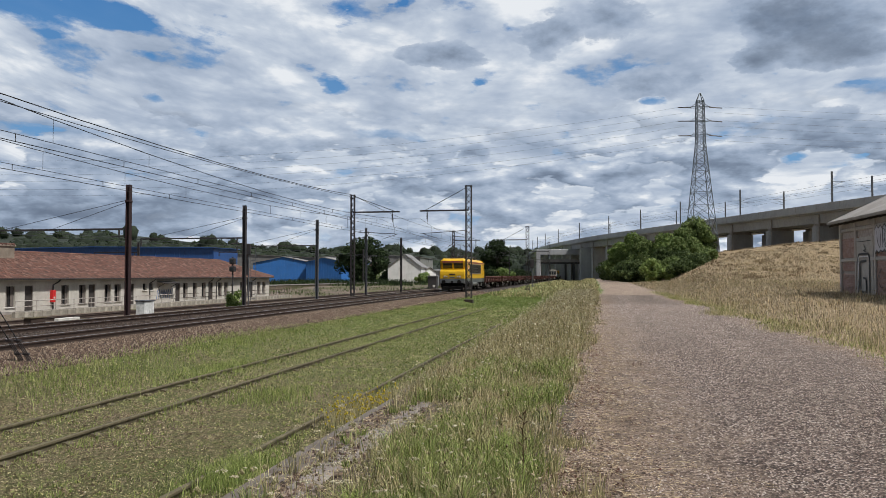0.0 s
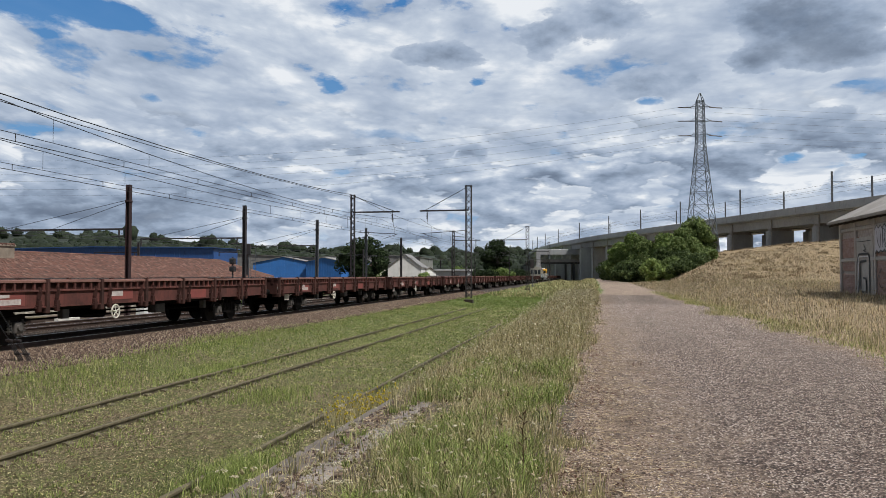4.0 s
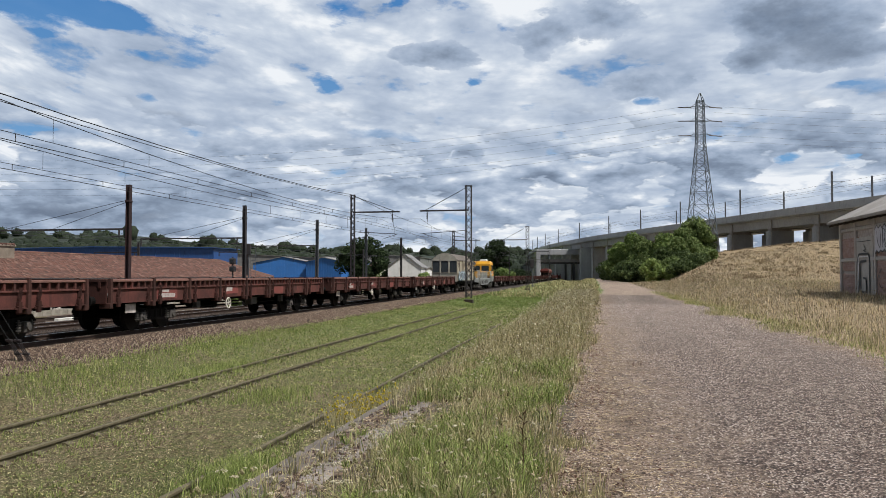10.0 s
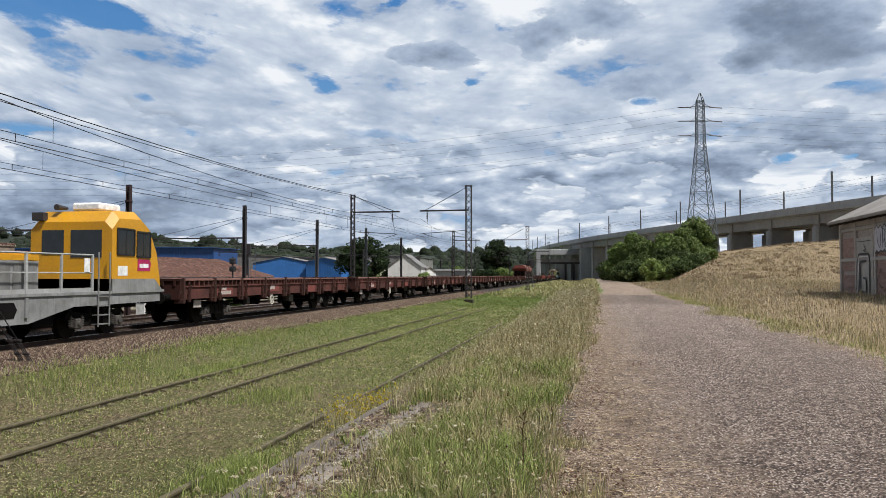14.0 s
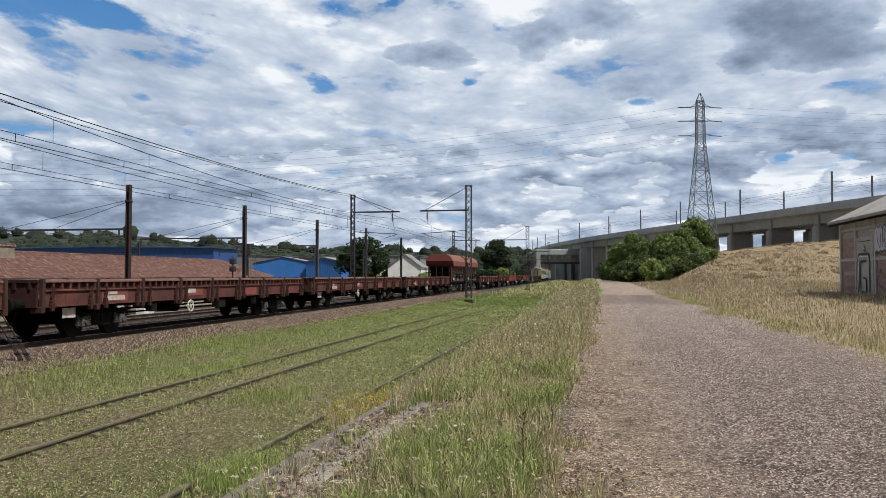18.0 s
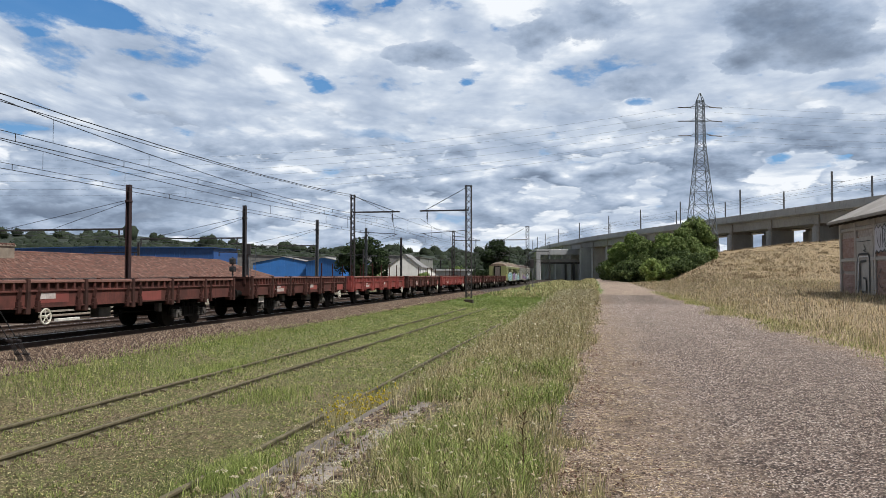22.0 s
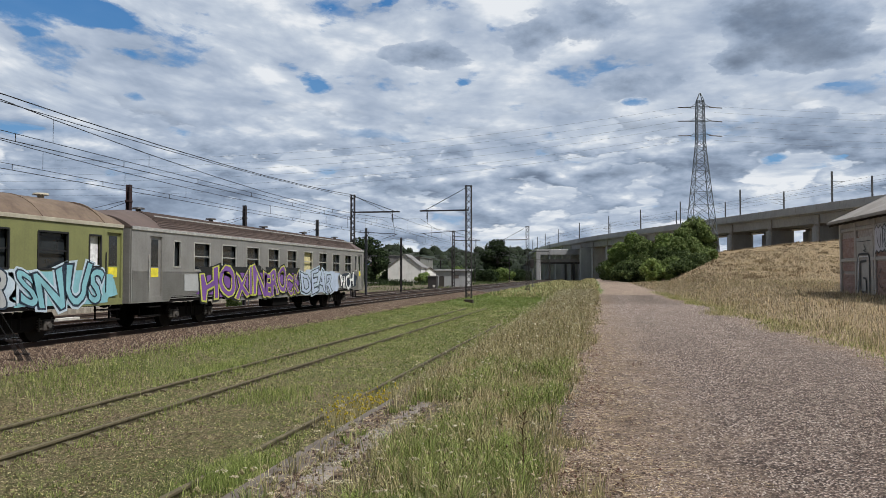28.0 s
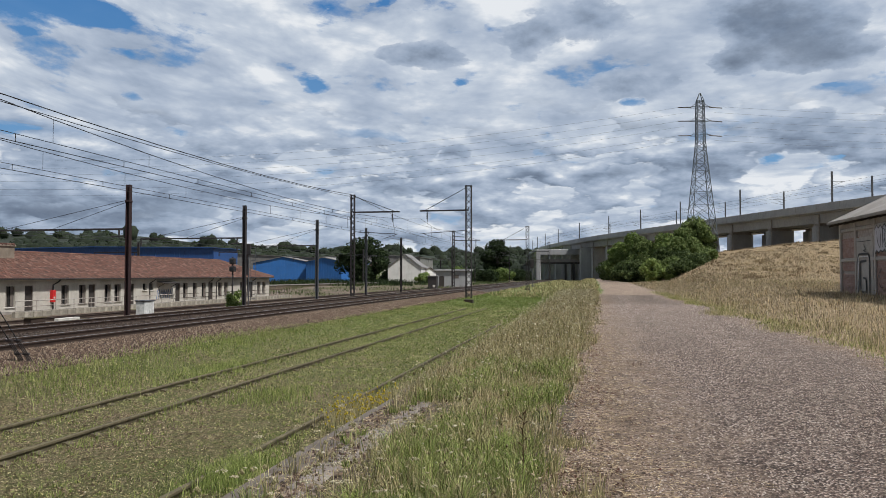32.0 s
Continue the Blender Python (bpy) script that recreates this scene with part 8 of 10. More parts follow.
    part("brake_gear", MB().tube((0.5, 2.5, 0.62), (0.5, 7.8, 0.62), 0.04, n=6).tube((-0.6, 5, 0.65), (0.6, 5, 0.65), 0.2, n=12), T["under"], root)
    TRAIN.append((root, 306.75))


covered_van()


# -- crane and works wagon with a cab --
def works_wagon():
    root = thing("works_railcar", pose(TRACK_1, 0, RAIL), "grey works railcar with yellow crane, railings and yellow cab", "works railcar")
    Lw = 19.9
    fr = MB()
    for s in (-1, 1):
        a, b = sorted((s * 1.28, s * 1.38))
        fr.prism([(1.2, 0.95), (1.2, 1.25), (Lw - 0.3, 1.25), (Lw - 0.3, 0.95), (15.2, 0.92), (13.4, 0.55), (7.2, 0.55), (5.3, 0.92)], a, b, "x")
    part("side_frame", fr, T["frame_grey"], root, "pale grey deep side frame")
    # Dark plates on the solid frame imitate the shade inside its openings.
    cut = MB()
    for y in (6.5, 8.0, 9.6, 11.2, 12.6):
        cut.prism([(y - 0.28, 0.72), (y + 0.28, 0.72), (y + 0.4, 0.92), (y + 0.28, 1.12), (y - 0.28, 1.12), (y - 0.4, 0.92)], 1.381, 1.392, "x")
    part("frame_opening", cut, T["under"], root, "dark hexagonal plates in place of shaded openings")
    for y in (5.9, 7.3, 8.9, 10.5, 12.0, 13.3):
        part("frame_rib", MB().box(1.38, y - 0.05, 0.7, 1.44, y + 0.05, 1.22, 0.01), T["frame_grey"], root)
    part("deck", MB().box(-1.42, 1.1, 1.25, 1.42, Lw - 0.1, 1.33), T["frame_grey"], root)
    part("centre_sill", MB().box(-0.5, 1.2, 0.75, 0.5, Lw - 0.3, 1.25), T["under"], root)
    for y0, y1, y2 in ((2.4, 4.5, 0), (5.2, 16.0, 0)):
        rl = part("railing", MB().tube((1.38, y0, 2.37), (1.38, y1, 2.4), 0.028, n=6).tube((1.38, y0, 1.88), (1.38, y1, 1.88), 0.022, n=6).box(1.37, y0, 1.33, 1.39, y1, 1.45), T["steel_light"], root, "pale tube railing")
        n = max(2, int((y1 - y0) / 1.25))
        for k in range(n + 1):
            y = y0 + (y1 - y0) * k / n
            part("railing_post", MB().box(1.355, y - 0.035, 1.33, 1.41, y + 0.035, 2.42), T["steel_light"], rl)
    for y0, y1 in ((2.4, 16.0),):
        part("railing", MB().tube((-1.38, y0, 2.37), (-1.38, y1, 2.4), 0.028, n=6).tube((-1.38, y0, 1.88), (-1.38, y1, 1.88), 0.022, n=6), T["tank"], root)
    for y in (4.85, 16.5):
        st = MB()
        for k in range(4):
            st.box(1.2, y - 0.25, 0.35 + 0.27 * k, 1.45, y + 0.25, 0.38 + 0.27 * k)
        st.tube((1.43, y - 0.27, 0.3), (1.43, y - 0.27, 2.5), 0.025, n=6).tube((1.43, y + 0.27, 0.3), (1.43, y + 0.27, 2.5), 0.025, n=6)
        part("ladder", st, T["tank"], root)
    # deck gear
    part("tool_locker", MB().box(0.5, 8.2, 1.33, 1.2, 14.0, 2.2, 0.02), T["frame_grey"], root, "row of grey steel lockers")
    for k in range(6):
        part("locker_door", MB().box(1.2, 8.3 + 0.95 * k, 1.4, 1.215, 9.15 + 0.95 * k, 2.12), T["tank"], root)
    part("generator", MB().box(0.0, 7.05, 1.33, 0.7, 8.1, 2.05, 0.04).tube((0.6, 7.0, 2.4), (0.6, 7.7, 2.4), 0.22, n=12), T["under"], root)
    part("yellow_crate", MB().box(0.4, 5.6, 1.33, 1.25, 6.25, 2.3, 0.02).box(0.4, 6.3, 1.33, 1.25, 6.95, 2.3, 0.02), T["orange"], root)
    crate = part("crate", MB().box(-1.1, 2.6, 1.33, 0.1, 4.2, 2.05, 0.02), M["shutter"], root, "brown plank crate behind the railing")
    for z in (1.45, 1.63, 1.81):
        part("plank", MB().box(0.1, 2.62, z, 0.12, 4.18, z + 0.14), M["shutter"], crate)
    part("grey_box", MB().box(0.75, 2.7, 1.33, 1.2, 3.3, 1.75, 0.02), T["loco_grey"], root, "slate-grey box at the railing")
    part("white_sack", MB().box(0.6, 3.5, 1.33, 1.1, 4.3, 1.6, 0.08), T["steel_light"], root, "pale filled sack")
    st = MB().bar((0.7, 4.3, 1.35), (0.7, 5.0, 2.3), 0.09).bar((0.7, 5.4, 1.35), (0.7, 4.9, 2.3), 0.09)
    part("yellow_strut", st, T["orange"], root)
    part("cable_coil", MB().path([(1.0, 7.6 + 0.32 * math.cos(0.5 * k), 1.75 + 0.32 * math.sin(0.5 * k)) for k in range(26)], 0.08, 6), M["steel_dark"], root, "dark coil of cable")
    for k in range(6):
        part("locker_latch", MB().box(1.215, 8.72 + 0.95 * k, 1.78, 1.24, 8.78 + 0.95 * k, 1.9), T["black"], root)
    part("pipe_rack", MB().box(-1.0, 8.3, 2.2, 1.2, 14.0, 2.34).box(0.9, 8.4, 2.34, 1.1, 13.8, 2.42), T["orange"], root)
    part("notice", MB().box(1.4, 5.0, 1.9, 1.41, 5.3, 2.3).box(1.4, 15.6, 1.9, 1.41, 15.85, 2.3), T["white"], root)
    # folding crane
    cr = part("crane_column", MB().box(-0.4, 0.6, 1.5, 0.4, 1.5, 1.95, 0.05).tube((0, 1.1, 1.9), (0, 1.1, 3.3), 0.22, 0.17, 12).box(-0.25, 0.9, 2.9, 0.25, 1.4, 3.4, 0.05), T["orange"], root, "yellow folding crane", at=pose(0, 1.5, -0.22))
    boom = [(0.8, 2.1), (1.0, 3.3), (1.2, 3.62), (1.7, 3.78), (4.2, 3.6), (4.9, 3.35), (5.05, 3.0), (4.8, 2.95), (4.35, 3.22), (2.2, 3.42), (1.6, 3.36), (1.35, 3.1), (1.2, 2.1)]
    part("crane_boom", MB().prism(boom, -0.22, 0.28, "x"), T["orange"], cr, "yellow folded boom")
    part("boom_plate", MB().prism([(2.4, 3.58), (3.6, 3.5), (3.6, 3.68), (2.4, 3.76)], 0.28, 0.286, "x").box(0.28, 4.3, 3.3, 0.287, 4.5, 3.48), T["black"], cr, "black lettering bars on the boom")
    part("crane_cylinder", MB().tube((0.0, 1.5, 2.6), (0.0, 4.6, 3.12), 0.1, n=10).tube((0.3, 3.2, 3.82), (0.3, 6.2, 3.62), 0.13, n=10).tube((0.05, 3.0, 3.92), (0.05, 6.4, 3.72), 0.1, n=10), M["steel_dark"], cr)
    part("crane_jib", MB().prism([(4.2, 3.25), (6.3, 3.1), (6.6, 3.3), (6.4, 3.62), (4.3, 3.55)], 0.29, 0.52, "x").box(-0.1, 6.35, 2.7, 0.25, 6.6, 3.4, 0.03), M["steel_dark"], cr, "black jib and grab")
    part("jib_joint", MB().prism([(5.0, 3.0), (5.8, 2.9), (6.1, 3.1), (5.7, 3.3), (5.1, 3.35)], -0.28, -0.05, "x").tube((0.53, 5.2, 3.3), (0.6, 5.2, 3.3), 0.12, n=10).tube((0.53, 6.1, 3.35), (0.6, 6.1, 3.35), 0.1, n=10), T["orange"], cr)
    hose = MB()
    for k in range(4):
        hose.path([(0.3 + 0.05 * k, 1.2 + 0.1 * k, 1.9), (0.42, 1.6 + 0.08 * k, 2.5), (0.4, 1.5, 3.1 + 0.08 * k), (0.33, 2.2, 3.35 + 0.04 * k)], 0.03, 5)
    tagged(part("hydraulic_hoses", hose, T["black"], cr), kind="stuff")
    part("control_box", MB().box(0.3, 1.15, 2.35, 0.6, 1.5, 2.75, 0.02), T["notice"], cr, "small yellow control box")
    part("crane_post", MB().box(-0.2, 4.6, 1.33, 0.2, 4.95, 2.9, 0.02), T["orange"], cr)
    part("valve_block", MB().box(0.5, 0.9, 1.5, 0.95, 1.7, 2.6, 0.03), M["steel_dark"], cr)
    hz = part("hazard_board", MB().box(0.55, 1.0, 1.0, 1.4, 1.06, 3.1, 0.01), T["black"], root, "black board with slanting yellow stripes")
    for k in range(7):
        z = 1.12 + 0.27 * k
        part("stripe", MB().prism([(0.58, z), (1.37, z + 0.2), (1.37, z + 0.31), (0.58, z + 0.11)], 0.994, 1.0), T["coach_band"], hz)
    # cab
    prof = [(16.9, 1.33), (16.9, 3.45), (17.25, 3.8), (18.4, 3.85), (18.9, 3.55), (19.35, 2.55), (19.55, 1.7), (19.6, 1.33)]
    rings = []
    for x, ins in ((-1.4, 0.25), (-1.15, 0.0), (1.15, 0.0), (1.4, 0.25)):
        rings.append([(x, y, z - (ins if z > 3.2 else 0)) for y, z in prof])
    cab = part("cab", MB().loft(rings), T["orange"], root, "yellow angular driving cab")
    part("cab_base", MB().prism([(16.9, 1.26), (16.9, 1.7), (19.2, 1.7), (19.75, 1.26)], -1.43, 1.43, "x"), T["frame_grey"], cab, "pale grey base of the cab")
    for y0, y1, z0, z1 in ((17.15, 18.05, 2.45, 3.25), (18.2, 18.95, 2.4, 3.2)):
        w = part("cab_window", MB().box(1.4, y0, z0, 1.415, y1, z1), M["glass"], cab)
        part("window_frame", MB().bar((1.41, y0, z0), (1.41, y1, z0), 0.05).bar((1.41, y1, z0), (1.41, y1, z1), 0.05).bar((1.41, y1, z1), (1.41, y0, z1), 0.05).bar((1.41, y0, z1), (1.41, y0, z0), 0.05).bar((1.41, (y0 + y1) / 2, z0), (1.41, (y0 + y1) / 2, z1), 0.03), T["black"], w)
    for x0, x1, z0, z1 in ((-1.0, -0.25, 2.45, 3.2), (0.0, 1.05, 2.35, 3.2)):
        part("rear_window", MB().box(x0, 16.885, z0, x1, 16.9, z1), M["glass"], cab)
    part("windscreen", MB().prism([(19.37, 2.55), (18.93, 3.5), (18.95, 3.52), (19.4, 2.57)], -1.1, 1.1, "x"), M["glass"], cab)
    part("roof_unit", MB().box(-0.3, 17.3, 3.82, 0.7, 18.4, 4.08, 0.06), T["white"], cab, "white air-conditioning unit")
    part("horn", MB().tube((-0.6, 17.0, 3.92), (-0.6, 17.5, 3.92), 0.1, 0.05, 10).box(-1.3, 16.8, 3.5, -0.9, 17.0, 3.75), M["steel_dark"], cab)
    lg = part("logo_plate", MB().prism([(18.25, 1.95), (18.95, 1.95), (19.0, 2.2), (18.9, 2.32), (18.25, 2.32)], 1.4, 1.41, "x"), T["logo"], cab, "carmine shield with white bars")
    part("logo_bars", MB().box(1.41, 18.35, 2.05, 1.415, 18.85, 2.18), T["white"], lg)
    part("data_panel", MB().box(1.4, 17.2, 1.8, 1.41, 17.7, 2.1), T["white"], cab)
    buffers(root, 1.1, Lw - 0.1)
    bogie(root, 3.2, 0.95, 0.42)
    bogie(root, 16.6, 0.95, 0.42)
    part("under_box", MB().box(0.6, 5.3, 0.45, 1.2, 6.4, 0.9, 0.03).box(0.7, 13.8, 0.4, 1.2, 14.6, 0.9, 0.03), T["under"], root)
    TRAIN.append((root, 317.95))


works_wagon()


# -- ballast hoppers --
def hopper_wagon(q):
    root = thing("hopper_wagon", pose(TRACK_1, 0, RAIL), "rust-red two-axle ballast hopper with a faceted top", "freight wagon", "hopper wagons")
    Lh = 8.5
    part("underframe", MB().box(-1.15, 0.0, 0.95, -0.95, Lh, 1.12).box(0.95, 0.0, 0.95, 1.15, Lh, 1.12).box(-1.2, 0.0, 0.9, 1.2, 0.15, 1.15).box(-1.2, Lh - 0.15, 0.9, 1.2, Lh, 1.15), T["under"], root)

    def ring(z, hx, y0, y1):
        return [(-hx, y0, z), (hx, y0, z), (hx, y1, z), (-hx, y1, z)]
    part("hopper_body", MB().loft([ring(2.68, 1.25, 0.95, 7.55), ring(2.83, 1.45, 0.62, 7.88), ring(3.3, 1.45, 0.22, 8.28)], caps=False), T["hopper"], root, "rust-red hopper flanks")
    part("hopper_top", MB().loft([ring(3.3, 1.45, 0.22, 8.28), ring(3.72, 1.2, 0.24, 8.26), ring(4.02, 0.78, 0.34, 8.16)]), T["hopper_top"], root, "dusty sloping hopper top")
    for y in (0.165, 8.285):
        part("end_wall", MB().prism([(-1.43, 3.3), (1.43, 3.3), (1.18, 3.72), (0.76, 4.0), (-0.76, 4.0), (-1.18, 3.72)], y, y + 0.05), T["hopper"], root, "plain rust-red end wall")
    # Black sheets stand in for the shade in the open ends.
    part("end_recess", MB().box(-1.1, 0.92, 1.12, 1.1, 1.0, 2.68).box(-1.1, 7.5, 1.12, 1.1, 7.58, 2.68), T["under"], root, "dark sheet for the shaded open end below the hopper")
    # End plates take a darker colour for the shadow below the hopper.
    for s in (-1, 1):
        for y0, y1, d in ((0.3, 0.92, 0.35), (8.2, 7.58, -0.35)):
            p0, p1 = sorted((s * 1.16, s * 1.22))
            part("end_plate", MB().prism([(y0, 1.12), (y1, 1.12), (y1 + d, 2.75), (y0 + 0.3 * d, 2.75)], p0, p1, "x"), T["post"], root)
    part("hopper_belly", MB().loft([ring(1.5, 0.75, 3.0, 5.6), ring(2.1, 1.1, 2.0, 6.6), ring(2.68, 1.25, 0.95, 7.55)]), T["red_brown"], root, "tapering hopper belly")
    for x in (-1.46, 1.44):
        part("top_rim", MB().box(x, 0.6, 2.8, x + 0.02, 7.9, 2.85), T["hopper"], root)
    part("lid_rail", MB().box(-0.5, 3.6, 4.02, 0.6, 6.6, 4.08, 0.02), T["wagon_recess"], root)
    # Legs are coloured darker for the shadow they stand in.
    for y0 in (1.7, 4.0, 6.2):
        for s in (-1, 1):
            a, b = sorted((s * 1.16, s * 1.22))
            part("side_plate", MB().prism([(y0 - 0.2, 1.12), (y0 + 0.9, 1.12), (y0 + 0.75, 2.2), (y0 - 0.05, 2.2)], a, b, "x"), T["post"], root)
    part("chute", MB().prism([(2.9, 1.5), (3.5, 0.75), (5.1, 0.75), (5.7, 1.5)], -1.0, 1.0, "x"), T["wagon_recess"], root)
    for y in (3.2, 4.9):
        part("spill_plate", MB().prism([(y, 0.45), (y + 0.5, 0.45), (y + 0.25, 0.85)], 1.0, 1.05, "x"), T["axlebox"], root)
    part("control_shaft", MB().tube((1.32, 1.2, 1.75), (1.32, 7.3, 1.75), 0.04, n=8).tube((1.35, 1.2, 1.28), (1.35, 7.4, 1.28), 0.05, n=8), T["axlebox"], root, "dull grey control shafts")
    for y in (3.0, 4.4, 6.4):
        part("valve_block", MB().box(1.25, y - 0.12, 1.6, 1.45, y + 0.12, 1.95, 0.03), T["under"], root)
    for y in (0.12, 8.3):
        part("end_frame", MB().box(-1.1, y - 0.04, 1.1, -1.02, y + 0.04, 2.7).box(1.02, y - 0.04, 1.1, 1.1, y + 0.04, 2.7).box(-0.35, y - 0.04, 1.1, -0.28, y + 0.04, 2.7).box(0.28, y - 0.04, 1.1, 0.35, y + 0.04, 2.7), T["wagon_recess"], root)
    g = MB()
    y = -0.3
    g.path([(-1.3, y, 1.1), (-1.3, y, 2.1), (1.3, y, 2.1), (1.3, y, 1.1)], 0.03, 6)
    g.path([(0.5, y, 1.1), (0.5, y, 2.1)], 0.03, 6)
    part("end_railing", g, T["under"], root)
    part("end_platform", MB().box(-1.3, -0.45, 1.05, 1.3, 0.1, 1.1), T["under"], root)
    part("data_panel", MB().box(1.225, 1.55, 1.3, 1.235, 2.2, 1.55).box(1.225, 4.1, 1.36, 1.235, 4.7, 1.46), T["label"], root)
    part("step", MB().box(1.0, -0.35, 0.45, 1.3, 0.2, 0.49).box(1.0, -0.35, 0.75, 1.3, 0.2, 0.79), T["axlebox"], root)
    buffers(root, 0.0, Lh)
    for y in (1.25, 7.1):
        ax = part("axle", MB().tube((-0.75, y, 0.5), (0.75, y, 0.5), 0.08, n=10), T["bogie"], root)
        for s in (-1, 1):
            wheel(ax, s * 0.77, y, 0.5)
            part("axle_box", MB().box(min(s * 0.95, s * 1.18), y - 0.16, 0.36, max(s * 0.95, s * 1.18), y + 0.16, 0.66, 0.03).tube((s * 1.18, y, 0.5), (s * 1.27, y, 0.5), 0.1, 0.06, 10), T["axlebox"], ax)
            sp = MB()
            for j in range(5):
                sp.bar((s * 1.07, y - 0.6 + 0.1 * j, 0.7 + 0.035 * j), (s * 1.07, y + 0.6 - 0.1 * j, 0.7 + 0.035 * j), 0.1, 0.025)
            part("leaf_spring", sp, T["axlebox"], ax)
    return root


h1 = hopper_wagon(0)
TRAIN.append((h1, 481.3))
TRAIN.append((copy_thing(h1, pose(TRACK_1, 490.9, RAIL)), 490.9))


# -- passenger coaches --
def coach(label, Lc, wins, doors, body, roof_mat, band, ribbed, q, frame_mat):
    root = thing("passenger_coach", pose(TRACK_1, 0, RAIL), label, "passenger coach")
    zc, zt, zb = 3.36, 4.02, 0.92
    holes = [(y, w, z0, z1) for y, w, z0, z1, k in wins] + [(y, 0.72, 1.12, 3.1) for y in doors]
    for s in (-1, 1):
        open_side(root, s, 1.43, 0.06, 0.0, Lc, zb, zc, holes, body)
        a, b = sorted((s * 1.30, s * 1.32))
        for y, w, z0, z1, kind in wins:
            wd = part("window", MB().box(a, y, z0, b, y + w, z1), T["blind"] if kind == "blind" else (T["white"] if kind == "pale" else M["glass"]), root)
            x = s * 1.425
            fr = MB().bar((x, y, z0), (x, y + w, z0), 0.05).bar((x, y + w, z0), (x, y + w, z1), 0.05).bar((x, y + w, z1), (x, y, z1), 0.05).bar((x, y, z1), (x, y, z0), 0.05)
            if kind in ("sash", "blind"):
                zm = z0 + (z1 - z0) * 0.5
                fr.bar((s * 1.4, y, zm), (s * 1.4, y + w, zm), 0.04)
            part("window_frame", fr, frame_mat, wd)
        for y in doors:
            d = part("door", MB().box(min(s * 1.33, s * 1.37), y, 1.12, max(s * 1.33, s * 1.37), y + 0.72, 3.1), body, root)
            part("door_window", MB().box(min(s * 1.37, s * 1.378), y + 0.16, 2.1, max(s * 1.37, s * 1.378), y + 0.56, 3.0), M["glass"], d)
            if s > 0:
                part("door_notice", MB().box(1.37, y + 0.14, 1.75, 1.38, y + 0.58, 2.05), T["notice"], d, "yellow notice on the door")
                part("grab_handle", MB().tube((1.47, y - 0.1, 1.3), (1.47, y - 0.1, 2.5), 0.018, n=6), frame_mat, d)
                part("foot_step", MB().box(1.0, y, 0.45, 1.42, y + 0.72, 0.49).box(1.0, y, 0.75, 1.42, y + 0.72, 0.79).box(1.02, y, 0.45, 1.06, y + 0.04, 1.0).box(1.02, y + 0.68, 0.45, 1.06, y + 0.72, 1.0), T["under"], d)
    part("floor_frame", MB().box(-1.36, 0.05, 0.9, 1.36, Lc - 0.05, 1.1), T["under"], root)
    part("partition", MB().box(-1.3, 1.9, 1.1, 1.3, 2.0, zc).box(-1.3, Lc - 2.0, 1.1, 1.3, Lc - 1.9, zc).box(-0.3, 2.0, 1.1, -0.25, Lc - 2.0, zc), M["wood_dark"], root, "dim interior partition")
    arc = roof_arc(1.44, zc, zt, 14, 2.6)
    rings = []
    for y, k in ((-0.03, 0.62), (0.5, 0.86), (1.4, 1.0), (Lc - 1.4, 1.0), (Lc - 0.5, 0.86), (Lc + 0.03, 0.62)):
        rings.append([(a, y, zc + (z - zc) * k) for a, z in arc] + [(-1.4, y, zc - 0.04), (1.4, y, zc - 0.04)])
    part("roof", MB().loft(rings), roof_mat, root)
    for s in (-1, 1):
        a, b = sorted((s * 1.43, s * 1.465))
        part("cant_rail", MB().box(a, 0.0, zc - 0.1, b, Lc, zc + 0.01, 0.006), band, root, "pale band under the roof")
    for y in (-0.02, Lc - 0.04):
        part("end_wall", MB().box(-1.38, y, zb, 1.38, y + 0.06, zc), body, root)
        part("gangway", MB().box(-0.55, y - 0.18 if y < 1 else y + 0.06, 1.1, 0.55, y if y < 1 else y + 0.24, 3.35, 0.06), T["under"], root, "dark gangway bellows")
        part("gangway_door", MB().box(-0.4, y - 0.2 if y < 1 else y + 0.24, 1.2, 0.4, y - 0.18 if y < 1 else y + 0.26, 3.2), M["shutter"], root)
    if ribbed:
        rb = MB()
        for s in (-1, 1):
            z = 1.0
            while z < 1.98:
                x0, x1 = sorted((s * 1.43, s * 1.452))
                edges = [0.05] + [v for y in sorted(doors) for v in (y - 0.05, y + 0.77)] + [Lc - 0.05]
                for k in range(0, len(edges) - 1, 2):
                    if edges[k + 1] > edges[k]:
                        rb.box(x0, edges[k], z, x1, edges[k + 1], z + 0.032)
                z += 0.062
        tagged(part("corrugation", rb, body, root), "fine horizontal corrugation below the windows", kind="stuff")
        rr = MB()
        for i in range(1, len(arc) * 3 - 3):
            u = 1 - 2 * i / (len(arc) * 3 - 3)
            if abs(u) < 0.35:
                continue
            z = zc + (zt - zc) * (1 - abs(u) ** 2.6)
            rr.box(1.44 * u - 0.016, 1.7, z, 1.44 * u + 0.016, Lc - 1.7, z + 0.03)
        tagged(part("roof_ribs", rr, roof_mat, root), "lengthwise ribs of the brown roof", kind="stuff")
        part("roof_trim", MB().box(1.2, 1.6, zc + 0.42, 1.24, Lc - 1.6, zc + 0.46), T["inox_trim"], root)
    else:
        for k in range(9):
            y = 1.6 + 2.65 * k
            seam = [(a * 1.004, z + 0.015) for a, z in arc]
            part("roof_seam", MB().loft([[(a, y, z) for a, z in seam] + [(-1.3, y, zc), (1.3, y, zc)], [(a, y + 0.07, z) for a, z in seam] + [(-1.3, y + 0.07, zc), (1.3, y + 0.07, zc)]]), band if k % 3 == 0 else roof_mat, root)
    for k in range(9 if not ribbed else 5):
        y = 2.2 + (Lc - 4.4) * k / (8 if not ribbed else 4)
